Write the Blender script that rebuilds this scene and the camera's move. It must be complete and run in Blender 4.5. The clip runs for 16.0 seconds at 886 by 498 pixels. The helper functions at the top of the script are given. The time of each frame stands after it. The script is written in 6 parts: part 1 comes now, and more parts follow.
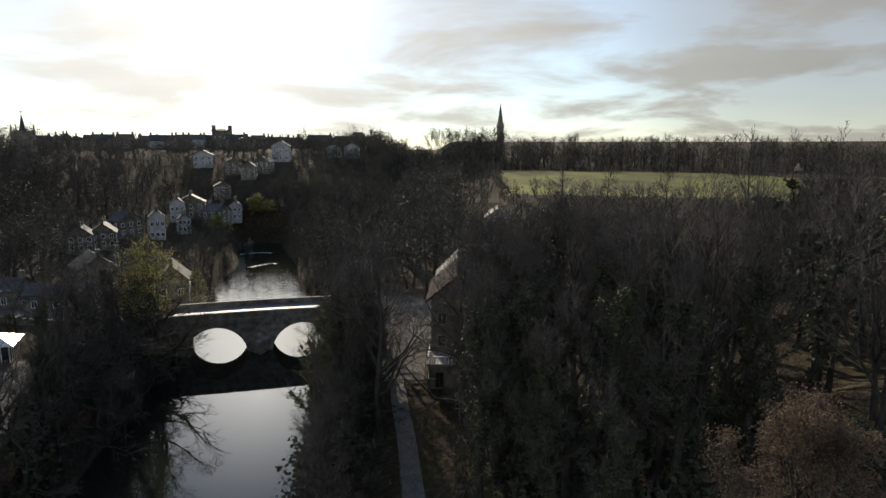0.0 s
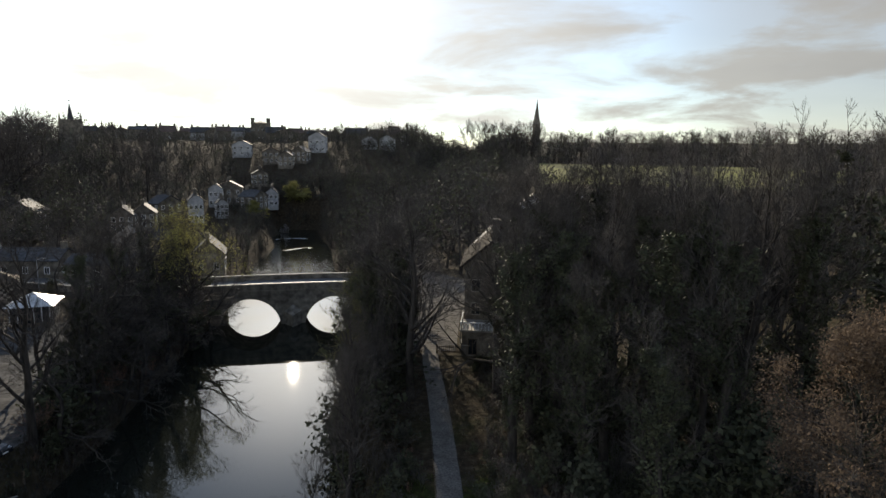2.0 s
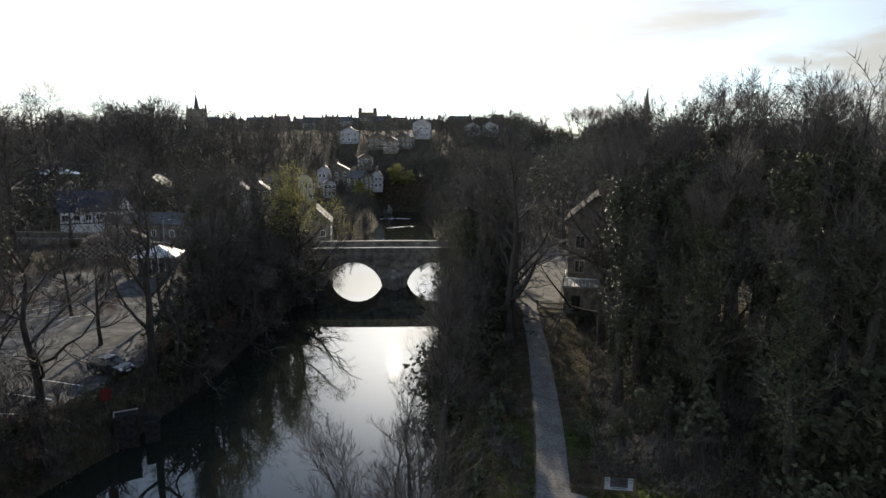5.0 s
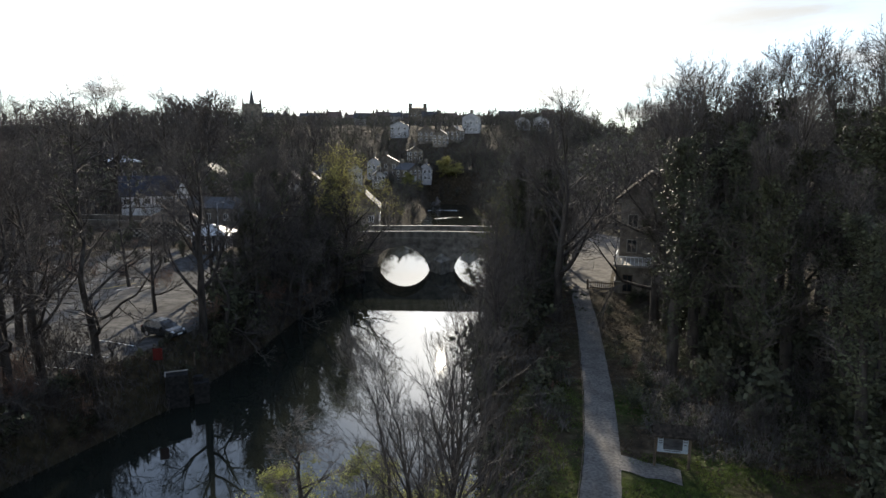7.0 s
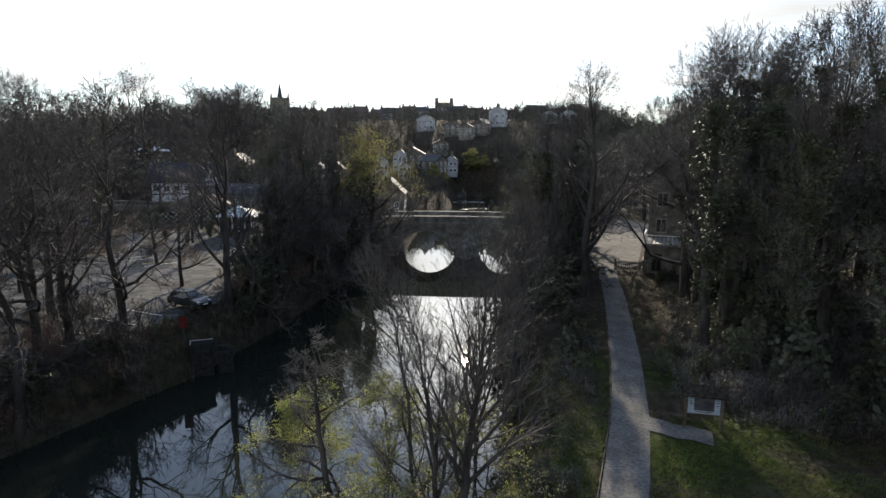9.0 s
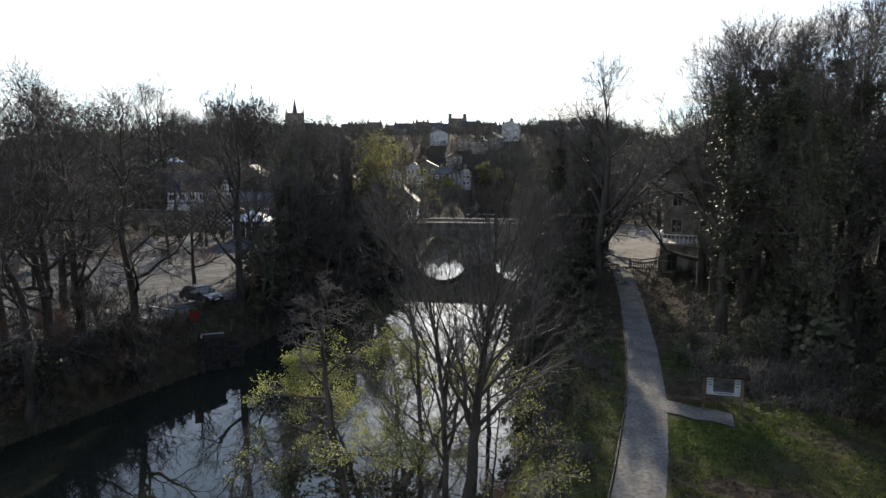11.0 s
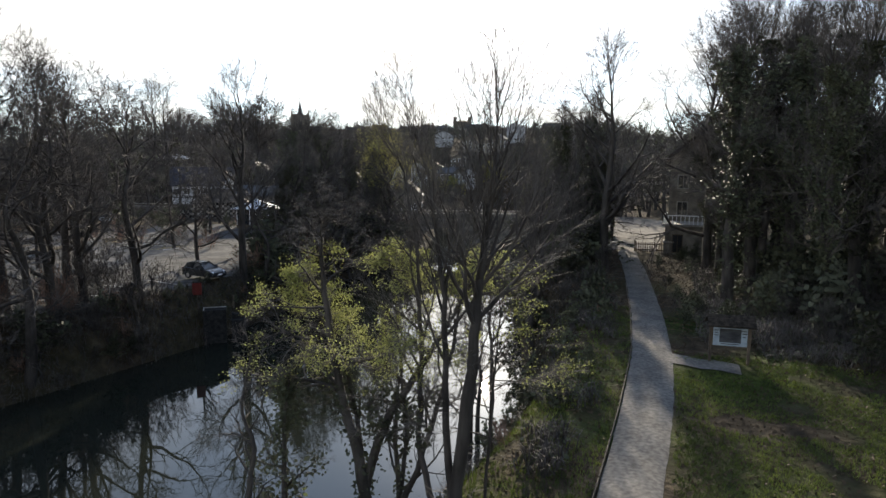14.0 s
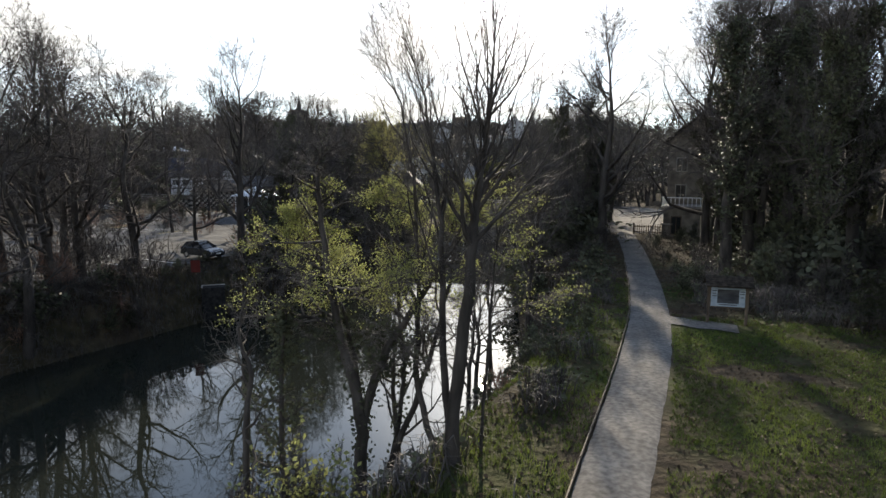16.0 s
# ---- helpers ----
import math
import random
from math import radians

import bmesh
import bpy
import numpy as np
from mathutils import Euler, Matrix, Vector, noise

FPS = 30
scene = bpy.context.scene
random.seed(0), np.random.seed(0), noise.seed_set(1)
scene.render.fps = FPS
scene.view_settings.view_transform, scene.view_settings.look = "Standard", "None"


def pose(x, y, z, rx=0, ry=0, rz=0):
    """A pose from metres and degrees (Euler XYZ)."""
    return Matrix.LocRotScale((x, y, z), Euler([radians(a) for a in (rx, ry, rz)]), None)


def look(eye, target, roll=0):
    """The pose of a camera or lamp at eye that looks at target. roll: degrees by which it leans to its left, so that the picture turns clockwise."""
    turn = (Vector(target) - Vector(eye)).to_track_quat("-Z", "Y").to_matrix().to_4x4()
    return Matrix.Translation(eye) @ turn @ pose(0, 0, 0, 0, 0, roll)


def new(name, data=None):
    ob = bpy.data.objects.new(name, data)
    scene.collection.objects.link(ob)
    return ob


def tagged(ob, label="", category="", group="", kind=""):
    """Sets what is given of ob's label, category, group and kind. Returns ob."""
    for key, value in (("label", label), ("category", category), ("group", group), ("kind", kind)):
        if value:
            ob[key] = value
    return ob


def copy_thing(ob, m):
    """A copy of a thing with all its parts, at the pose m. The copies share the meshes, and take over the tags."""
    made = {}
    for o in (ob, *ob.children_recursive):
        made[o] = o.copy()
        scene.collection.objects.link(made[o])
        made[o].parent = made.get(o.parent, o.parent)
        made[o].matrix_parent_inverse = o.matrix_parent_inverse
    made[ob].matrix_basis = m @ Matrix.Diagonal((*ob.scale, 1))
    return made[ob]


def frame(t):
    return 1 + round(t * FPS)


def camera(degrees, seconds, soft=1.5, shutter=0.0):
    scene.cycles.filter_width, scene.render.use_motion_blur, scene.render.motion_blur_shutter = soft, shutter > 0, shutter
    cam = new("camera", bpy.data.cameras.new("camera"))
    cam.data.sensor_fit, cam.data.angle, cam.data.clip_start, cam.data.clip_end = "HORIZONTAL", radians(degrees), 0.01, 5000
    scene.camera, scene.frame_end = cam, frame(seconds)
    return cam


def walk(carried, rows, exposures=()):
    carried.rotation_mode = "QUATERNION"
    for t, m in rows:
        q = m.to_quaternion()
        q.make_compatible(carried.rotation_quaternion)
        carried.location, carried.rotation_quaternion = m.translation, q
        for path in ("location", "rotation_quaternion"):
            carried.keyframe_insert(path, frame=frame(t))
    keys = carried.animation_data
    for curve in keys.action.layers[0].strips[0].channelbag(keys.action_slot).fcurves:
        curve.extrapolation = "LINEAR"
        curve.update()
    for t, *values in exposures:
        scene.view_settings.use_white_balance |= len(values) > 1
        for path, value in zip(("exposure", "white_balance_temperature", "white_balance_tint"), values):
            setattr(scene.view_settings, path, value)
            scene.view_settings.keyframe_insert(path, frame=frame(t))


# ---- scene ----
cam = camera(71.1, 16.0)
PATH = [
    (0, (0.433, -1.373, 34.630), (0.427, 8.505, 33.073), 0.25),
    (0.5, (0.406, -1.172, 33.349), (0.417, 8.705, 31.785), 0.27),
    (1, (0.382, -0.979, 32.137), (0.256, 8.899, 30.588), 0.47),
    (1.5, (0.359, -0.795, 30.989), (0.060, 9.081, 29.448), 0.55),
    (2, (0.338, -0.619, 29.903), (-0.209, 9.247, 28.365), 0.71),
    (2.5, (0.320, -0.452, 28.873), (-0.495, 9.393, 27.321), 0.69),
    (3, (0.304, -0.293, 27.898), (-0.789, 9.524, 26.335), 0.56),
    (3.5, (0.289, -0.142, 26.972), (-1.078, 9.637, 25.389), 0.47),
    (4, (0.277, 0.000, 26.094), (-1.370, 9.732, 24.492), 0.27),
    (4.5, (0.267, 0.134, 25.260), (-1.642, 9.817, 23.653), 0.26),
    (7, (0.249, 0.676, 21.643), (-2.651, 10.110, 20.030), 0.40),
    (7.5, (0.252, 0.759, 21.012), (-2.772, 10.152, 19.391), 0.31),
    (8, (0.256, 0.834, 20.405), (-2.875, 10.193, 18.791), 0.32),
    (8.5, (0.263, 0.900, 19.820), (-2.954, 10.227, 18.190), 0.42),
    (9, (0.272, 0.958, 19.256), (-3.017, 10.258, 17.614), 0.42),
    (9.5, (0.283, 1.008, 18.710), (-3.074, 10.283, 17.068), 0.36),
    (12, (0.371, 1.129, 16.187), (-3.184, 10.397, 14.975), 0.32),
    (12.5, (0.395, 1.128, 15.713), (-3.173, 10.389, 14.487), 0.31),
    (13, (0.421, 1.118, 15.245), (-3.160, 10.374, 14.011), 0.33),
    (13.5, (0.449, 1.100, 14.783), (-3.136, 10.354, 13.547), 0.32),
    (14, (0.479, 1.074, 14.325), (-3.106, 10.326, 13.083), 0.39),
    (14.5, (0.511, 1.039, 13.871), (-3.072, 10.291, 12.617), 0.35),
    (15, (0.545, 0.996, 13.419), (-3.034, 10.250, 12.171), 0.39),
    (15.5, (0.582, 0.944, 12.970), (-2.994, 10.200, 11.726), 0.36),
    (16, (0.621, 0.884, 12.521), (-2.951, 10.140, 11.265), 0.37),
]
walk(cam, [(t, look(eye, target, roll)) for t, eye, target, roll in PATH], exposures=((0.0, 0.22, 7450, 10), (4.0, 0.66, 7350, 10), (9.0, 0.92, 7100, 10), (16.0, 1.06, 7250, 10)))

# ---- light ----
SUN_LEFT, SUN_UP = 17.2, 19.6
sun_way = Vector((-math.sin(radians(SUN_LEFT)) * math.cos(radians(SUN_UP)), math.cos(radians(SUN_LEFT)) * math.cos(radians(SUN_UP)), math.sin(radians(SUN_UP))))
sun_data = bpy.data.lights.new("sun", "SUN")
sun_data.energy, sun_data.angle, sun_data.color = 5.0, radians(0.6), (1.0, 0.93, 0.82)
sun = new("sun", sun_data)
sun.matrix_world = look((0, 0, 200), Vector((0, 0, 200)) - sun_way)

world = bpy.data.worlds.new("sky")
scene.world = world
world.use_nodes = True
wn, wl = world.node_tree.nodes, world.node_tree.links
wn.clear()


def wnode(kind, **vals):
    n = wn.new(kind)
    for k, v in vals.items():
        if k == "op":
            n.operation = v
        else:
            n.inputs[int(k[1:])].default_value = v
    return n


def wmath(op, a, b=None, c=None):
    n = wn.new("ShaderNodeMath")
    n.operation = op
    for i, v in enumerate((a, b, c)):
        if v is None:
            continue
        if isinstance(v, (int, float)):
            n.inputs[i].default_value = v
        else:
            wl.new(v, n.inputs[i])
    return n.outputs[0]


sky = wn.new("ShaderNodeTexSky")
sky.sky_type, sky.sun_disc = "NISHITA", False
sky.sun_elevation, sky.sun_rotation = radians(SUN_UP), radians(-SUN_LEFT)
sky.air_density, sky.dust_density, sky.ozone_density, sky.altitude = 0.8, 0.0, 2.2, 60
way = wn.new("ShaderNodeTexCoord")
split = wn.new("ShaderNodeSeparateXYZ")
wl.new(way.outputs["Generated"], split.inputs[0])
dot = wn.new("ShaderNodeVectorMath")
dot.operation = "DOT_PRODUCT"
wl.new(way.outputs["Generated"], dot.inputs[0])
dot.inputs[1].default_value = sun_way
facing = wmath("MAXIMUM", dot.outputs["Value"], 0.0)
halo = wmath("ADD", wmath("MULTIPLY", wmath("POWER", facing, 110.0), 2.4), wmath("MULTIPLY", wmath("POWER", facing, 6.0), 0.23))
# clouds lie on a flat layer overhead, so that they draw together towards the horizon
lift = wmath("ADD", wmath("MAXIMUM", split.outputs[2], 0.0), 0.15)
flat = wn.new("ShaderNodeCombineXYZ")
wl.new(wmath("DIVIDE", split.outputs[0], lift), flat.inputs[0])
wl.new(wmath("DIVIDE", split.outputs[1], lift), flat.inputs[1])
cloud = wn.new("ShaderNodeTexNoise")
cloud.inputs["Scale"].default_value, cloud.inputs["Detail"].default_value, cloud.inputs["Roughness"].default_value = 0.95, 9.0, 0.56
cloud.inputs["Distortion"].default_value = 0.35
wl.new(flat.outputs[0], cloud.inputs["Vector"])
cover = wn.new("ShaderNodeMapRange")
cover.interpolation_type = "SMOOTHSTEP"
for i, v in ((1, 0.36), (2, 0.62), (3, 0.5), (4, 0.95)):
    cover.inputs[i].default_value = v
wl.new(cloud.outputs["Fac"], cover.inputs[0])
shade = wn.new("ShaderNodeTexNoise")
shade.inputs["Scale"].default_value, shade.inputs["Detail"].default_value = 1.7, 7.0
wl.new(flat.outputs[0], shade.inputs["Vector"])
grey = wn.new("ShaderNodeValToRGB")
grey.color_ramp.elements[0].position, grey.color_ramp.elements[0].color = 0.34, (0.45, 0.46, 0.475, 1)
grey.color_ramp.elements[1].position, grey.color_ramp.elements[1].color = 0.68, (0.50, 0.515, 0.525, 1)
wl.new(shade.outputs["Fac"], grey.inputs[0])
SKY_GAIN = 0.19
clear = wn.new("ShaderNodeVectorMath")
clear.operation = "SCALE"
wl.new(sky.outputs[0], clear.inputs[0])
clear.inputs["Scale"].default_value = SKY_GAIN
mix = wn.new("ShaderNodeMix")
mix.data_type = "RGBA"
# the cloud thins out overhead
thin = wn.new("ShaderNodeMapRange")
thin.interpolation_type = "SMOOTHSTEP"
for i, v in ((1, 0.28), (2, 0.5), (3, 1.0), (4, 0.12)):
    thin.inputs[i].default_value = v
wl.new(split.outputs[2], thin.inputs[0])
# the cover closes up to the east
east = wn.new("ShaderNodeMapRange")
east.interpolation_type = "SMOOTHSTEP"
for i, v in ((1, -0.1), (2, 0.45), (3, 0.0), (4, 0.78)):
    east.inputs[i].default_value = v
wl.new(split.outputs[0], east.inputs[0])
wl.new(wmath("MULTIPLY", wmath("MAXIMUM", cover.outputs[0], east.outputs[0]), thin.outputs[0]), mix.inputs[0])
wl.new(clear.outputs[0], mix.inputs[6])
# the cloud is thin and bright to the west of the sun and heavier east of it
side = wn.new("ShaderNodeMapRange")
side.interpolation_type = "SMOOTHSTEP"
for i, v in ((1, -0.75), (2, 0.45), (3, 1.2), (4, 0.62)):
    side.inputs[i].default_value = v
wl.new(split.outputs[0], side.inputs[0])
cloudy = wn.new("ShaderNodeVectorMath")
cloudy.operation = "SCALE"
wl.new(grey.outputs[0], cloudy.inputs[0])
# cloud that faces the sun is brighter than cloud seen against it
lit = wn.new("ShaderNodeMapRange")
lit.interpolation_type = "SMOOTHSTEP"
for i, v in ((1, -0.7), (2, 0.25), (3, 1.9), (4, 1.0)):
    lit.inputs[i].default_value = v
wl.new(split.outputs[1], lit.inputs[0])
wl.new(wmath("MULTIPLY", side.outputs[0], lit.outputs[0]), cloudy.inputs["Scale"])
wl.new(cloudy.outputs[0], mix.inputs[7])
warm = wn.new("ShaderNodeCombineXYZ")
for i, v in enumerate((1.0, 1.0, 0.985)):
    wl.new(wmath("MULTIPLY", halo, v), warm.inputs[i])
total = wn.new("ShaderNodeVectorMath")
wl.new(mix.outputs[2], total.inputs[0])
wl.new(warm.outputs[0], total.inputs[1])
back = wn.new("ShaderNodeBackground")
back.inputs["Strength"].default_value = 1.0
wl.new(total.outputs[0], back.inputs[0])
end = wn.new("ShaderNodeOutputWorld")
wl.new(back.outputs[0], end.inputs[0])


# ---- materials ----
def material(name, dark, light, scale=4.0, detail=6.0, rough=0.8, metal=0.0, bump=0.0, bump_scale=None, spread=(0.35, 0.65), blotch=0.0, vary=0.0, spec=0.2, stretch=None, trans=0.0):
    """A surface that runs between two colours by noise, with stains on a larger scale, fine relief and a spread from piece to piece."""
    m = bpy.data.materials.new(name)
    m.use_nodes = True
    n, l = m.node_tree.nodes, m.node_tree.links
    p = n["Principled BSDF"]
    p.inputs["Roughness"].default_value, p.inputs["Metallic"].default_value = rough, metal
    p.inputs["Specular IOR Level"].default_value = spec
    tc = n.new("ShaderNodeTexCoord")
    at = tc.outputs["Object"]
    if stretch:
        mp = n.new("ShaderNodeMapping")
        mp.inputs["Scale"].default_value = stretch
        l.new(at, mp.inputs[0])
        at = mp.outputs[0]
    t = n.new("ShaderNodeTexNoise")
    t.inputs["Scale"].default_value, t.inputs["Detail"].default_value = scale, detail
    l.new(at, t.inputs["Vector"])
    r = n.new("ShaderNodeValToRGB")
    r.color_ramp.elements[0].position, r.color_ramp.elements[0].color = spread[0], (*dark, 1)
    r.color_ramp.elements[1].position, r.color_ramp.elements[1].color = spread[1], (*light, 1)
    l.new(t.outputs["Fac"], r.inputs[0])
    col = r.outputs[0]
    if blotch:
        t2 = n.new("ShaderNodeTexNoise")
        t2.inputs["Scale"].default_value, t2.inputs["Detail"].default_value = scale * 0.13, 4.0
        l.new(tc.outputs["Object"], t2.inputs["Vector"])
        mr = n.new("ShaderNodeMapRange")
        for i, v in ((1, 0.3), (2, 0.7), (3, 1 - blotch), (4, 1 + blotch)):
            mr.inputs[i].default_value = v
        l.new(t2.outputs["Fac"], mr.inputs[0])
        sc = n.new("ShaderNodeVectorMath")
        sc.operation = "SCALE"
        l.new(col, sc.inputs[0])
        l.new(mr.outputs[0], sc.inputs["Scale"])
        col = sc.outputs[0]
    if vary:
        oi = n.new("ShaderNodeObjectInfo")
        ge = n.new("ShaderNodeNewGeometry")
        ad = n.new("ShaderNodeMath")
        l.new(oi.outputs["Random"], ad.inputs[0])
        l.new(ge.outputs["Random Per Island"], ad.inputs[1])
        mr = n.new("ShaderNodeMapRange")
        for i, v in ((1, 0.0), (2, 2.0), (3, 1 - vary), (4, 1 + vary)):
            mr.inputs[i].default_value = v
        l.new(ad.outputs[0], mr.inputs[0])
        sc = n.new("ShaderNodeVectorMath")
        sc.operation = "SCALE"
        l.new(col, sc.inputs[0])
        l.new(mr.outputs[0], sc.inputs["Scale"])
        col = sc.outputs[0]
    l.new(col, p.inputs["Base Color"])
    if bump:
        tb = n.new("ShaderNodeTexNoise")
        tb.inputs["Scale"].default_value, tb.inputs["Detail"].default_value = bump_scale or scale * 3, 8.0
        l.new(at, tb.inputs["Vector"])
        b = n.new("ShaderNodeBump")
        b.inputs["Strength"].default_value, b.inputs["Distance"].default_value = bump, 0.05
        l.new(tb.outputs["Fac"], b.inputs["Height"])
        l.new(b.outputs[0], p.inputs["Normal"])
    if trans:
        # thin leaves let light through
        tr = n.new("ShaderNodeBsdfTranslucent")
        l.new(col, tr.inputs[0])
        mx = n.new("ShaderNodeMixShader")
        mx.inputs[0].default_value = trans
        l.new(p.outputs[0], mx.inputs[1])
        l.new(tr.outputs[0], mx.inputs[2])
        l.new(mx.outputs[0], n["Material Output"].inputs[0])
    return m


BARK = material("bark", (0.022, 0.019, 0.017), (0.064, 0.056, 0.049), 3.0, rough=0.9, bump=0.6, stretch=(1, 1, 0.25), blotch=0.3, vary=0.15)
MOSSY = material("mossy_bark", (0.06, 0.05, 0.035), (0.10, 0.12, 0.04), 1.6, rough=0.95, bump=0.6, stretch=(1, 1, 0.4), blotch=0.3)
TWIG = material("twigs", (0.042, 0.037, 0.034), (0.105, 0.092, 0.083), 0.6, rough=0.85, vary=0.3)
TWIG_RED = material("reddish_twigs", (0.12, 0.07, 0.052), (0.24, 0.15, 0.11), 0.6, rough=0.85, vary=0.3)
TWIG_GOLD = material("golden_twigs", (0.16, 0.15, 0.05), (0.32, 0.30, 0.11), 0.6, rough=0.8, vary=0.3, trans=0.45)
TWIG_MOSS = material("mossy_twigs", (0.07, 0.065, 0.03), (0.16, 0.15, 0.06), 0.6, rough=0.85, vary=0.3)
IVY = material("ivy_leaves", (0.036, 0.040, 0.026), (0.086, 0.092, 0.056), 0.8, rough=0.62, vary=0.45, trans=0.08, spec=0.06)
SPRING = material("young_leaves", (0.15, 0.165, 0.055), (0.31, 0.32, 0.125), 0.8, rough=0.6, vary=0.4, trans=0.45)
RUSSET = material("dry_leaves", (0.056, 0.041, 0.03), (0.138, 0.1, 0.07), 0.8, rough=0.95, spec=0.05, vary=0.45, trans=0.22)
DARKGREEN = material("evergreen_leaves", (0.043, 0.046, 0.031), (0.086, 0.09, 0.057), 0.8, rough=0.8, spec=0.15, vary=0.4, trans=0.1)
BLOSSOM = material("pale_blossom", (0.42, 0.38, 0.35), (0.66, 0.62, 0.60), 0.8, rough=0.7, vary=0.2, trans=0.3)
GRASS = material("grass_blades", (0.038, 0.056, 0.012), (0.115, 0.145, 0.03), 0.35, rough=0.6, vary=0.45, trans=0.35)
MEADOW = material("meadow_grass", (0.075, 0.075, 0.034), (0.155, 0.155, 0.045), 0.045, rough=1.0, spec=0.08, bump=0.5, bump_scale=1.5, blotch=0.35)
LITTER = material("fallen_leaves", (0.035, 0.024, 0.015), (0.10, 0.068, 0.04), 2.0, rough=0.8, vary=0.5)
GRAVEL = material("path_gravel", (0.092, 0.086, 0.078), (0.172, 0.16, 0.145), 6.0, detail=10, rough=0.95, spec=0.06, bump=0.16, bump_scale=40, blotch=0.22)
TARMAC = material("worn_tarmac", (0.05, 0.05, 0.05), (0.11, 0.108, 0.105), 1.2, detail=10, rough=0.9, spec=0.06, bump=0.3, bump_scale=30, blotch=0.3)
ROAD = material("road_tarmac", (0.09, 0.09, 0.09), (0.16, 0.16, 0.158), 1.5, detail=10, rough=0.55, bump=0.2, bump_scale=30, blotch=0.2)
COURT = material("courtyard_tarmac", (0.06, 0.056, 0.052), (0.12, 0.113, 0.104), 1.2, detail=9, rough=0.92, spec=0.06, bump=0.25, bump_scale=20, blotch=0.22)
STONE = material("weathered_sandstone", (0.085, 0.075, 0.062), (0.22, 0.195, 0.16), 0.9, detail=9, rough=0.9, bump=0.7, bump_scale=3, blotch=0.35, vary=0.2)
PALESTONE = material("pale_coping_stone", (0.21, 0.197, 0.175), (0.32, 0.30, 0.265), 2.0, rough=0.85, bump=0.4, blotch=0.2, vary=0.15)
RENDERED = material("whitewashed_render", (0.26, 0.268, 0.28), (0.39, 0.395, 0.40), 0.7, rough=0.85, bump=0.2, blotch=0.12, vary=0.1)
PLASTER = material("limewashed_plaster", (0.50, 0.51, 0.52), (0.68, 0.68, 0.67), 0.9, rough=0.85, bump=0.15, blotch=0.12)
NAVY = material("dark_blue_slate", (0.016, 0.018, 0.026), (0.045, 0.05, 0.066), 1.6, detail=8, rough=0.7, spec=0.15, bump=0.5, bump_scale=5, stretch=(1, 1, 3), blotch=0.25)
BLACK = material("black_painted_timber", (0.012, 0.012, 0.012), (0.03, 0.029, 0.028), 4.0, rough=0.9, spec=0.05, bump=0.2)
WHITE = material("white_paint", (0.66, 0.66, 0.65), (0.82, 0.82, 0.80), 3.0, rough=0.55, blotch=0.08)
SLATE = material("slate_roofing", (0.033, 0.034, 0.037), (0.082, 0.084, 0.089), 1.6, detail=8, rough=0.75, spec=0.18, bump=0.5, bump_scale=5, stretch=(1, 1, 3), blotch=0.25, vary=0.2)
PANTILE = material("clay_tile_roofing", (0.07, 0.048, 0.04), (0.14, 0.095, 0.078), 1.6, detail=8, rough=0.7, bump=0.5, bump_scale=5, stretch=(1, 1, 3), blotch=0.25, vary=0.2)
TIMBER = material("weathered_timber", (0.055, 0.041, 0.03), (0.135, 0.104, 0.075), 5.0, rough=0.8, bump=0.5, stretch=(1, 1, 0.2), blotch=0.25, vary=0.2)
DARKWOOD = material("dark_stained_shingles", (0.02, 0.017, 0.014), (0.055, 0.045, 0.036), 5.0, rough=0.95, spec=0.04, bump=0.4, vary=0.25)
METALROOF = material("pale_metal_roofing", (0.52, 0.53, 0.53), (0.70, 0.71, 0.70), 2.0, rough=0.34, spec=0.7, bump=0.15, blotch=0.15)
GLASS = material("dark_window_glass", (0.012, 0.014, 0.017), (0.025, 0.028, 0.031), 1.0, rough=0.06, spec=0.4)
CARPAINT = material("dark_car_paint", (0.012, 0.014, 0.016), (0.018, 0.02, 0.023), 2.0, rough=0.25, spec=0.35)
RUBBER = material("tyre_rubber", (0.015, 0.015, 0.015), (0.03, 0.03, 0.03), 8.0, rough=0.85)
ALLOY = material("wheel_alloy", (0.45, 0.45, 0.46), (0.6, 0.6, 0.6), 4.0, rough=0.3, metal=0.9)
LAMPGLASS = material("headlamp_glass", (0.5, 0.52, 0.55), (0.7, 0.72, 0.74), 4.0, rough=0.08, spec=0.9)
RED = material("red_painted_metal", (0.08, 0.010, 0.008), (0.12, 0.016, 0.013), 3.0, rough=0.4, blotch=0.15)
BLUEPAINT = material("pale_blue_board", (0.22, 0.27, 0.31), (0.32, 0.37, 0.41), 4.0, rough=0.45)
YELLOW = material("yellow_line_paint", (0.45, 0.36, 0.08), (0.60, 0.48, 0.12), 5.0, rough=0.7, blotch=0.2)
STEEL = material("galvanised_steel", (0.30, 0.31, 0.32), (0.45, 0.46, 0.47), 3.0, rough=0.4, metal=0.7)
CARS = [material("car_paint_" + nm, tuple(c * 0.9 for c in k), k, 2.0, rough=0.2, spec=0.8, metal=0.2) for nm, k in (("silver", (0.45, 0.46, 0.47)), ("white", (0.75, 0.75, 0.75)), ("blue", (0.03, 0.06, 0.16)), ("red", (0.25, 0.02, 0.02)))]


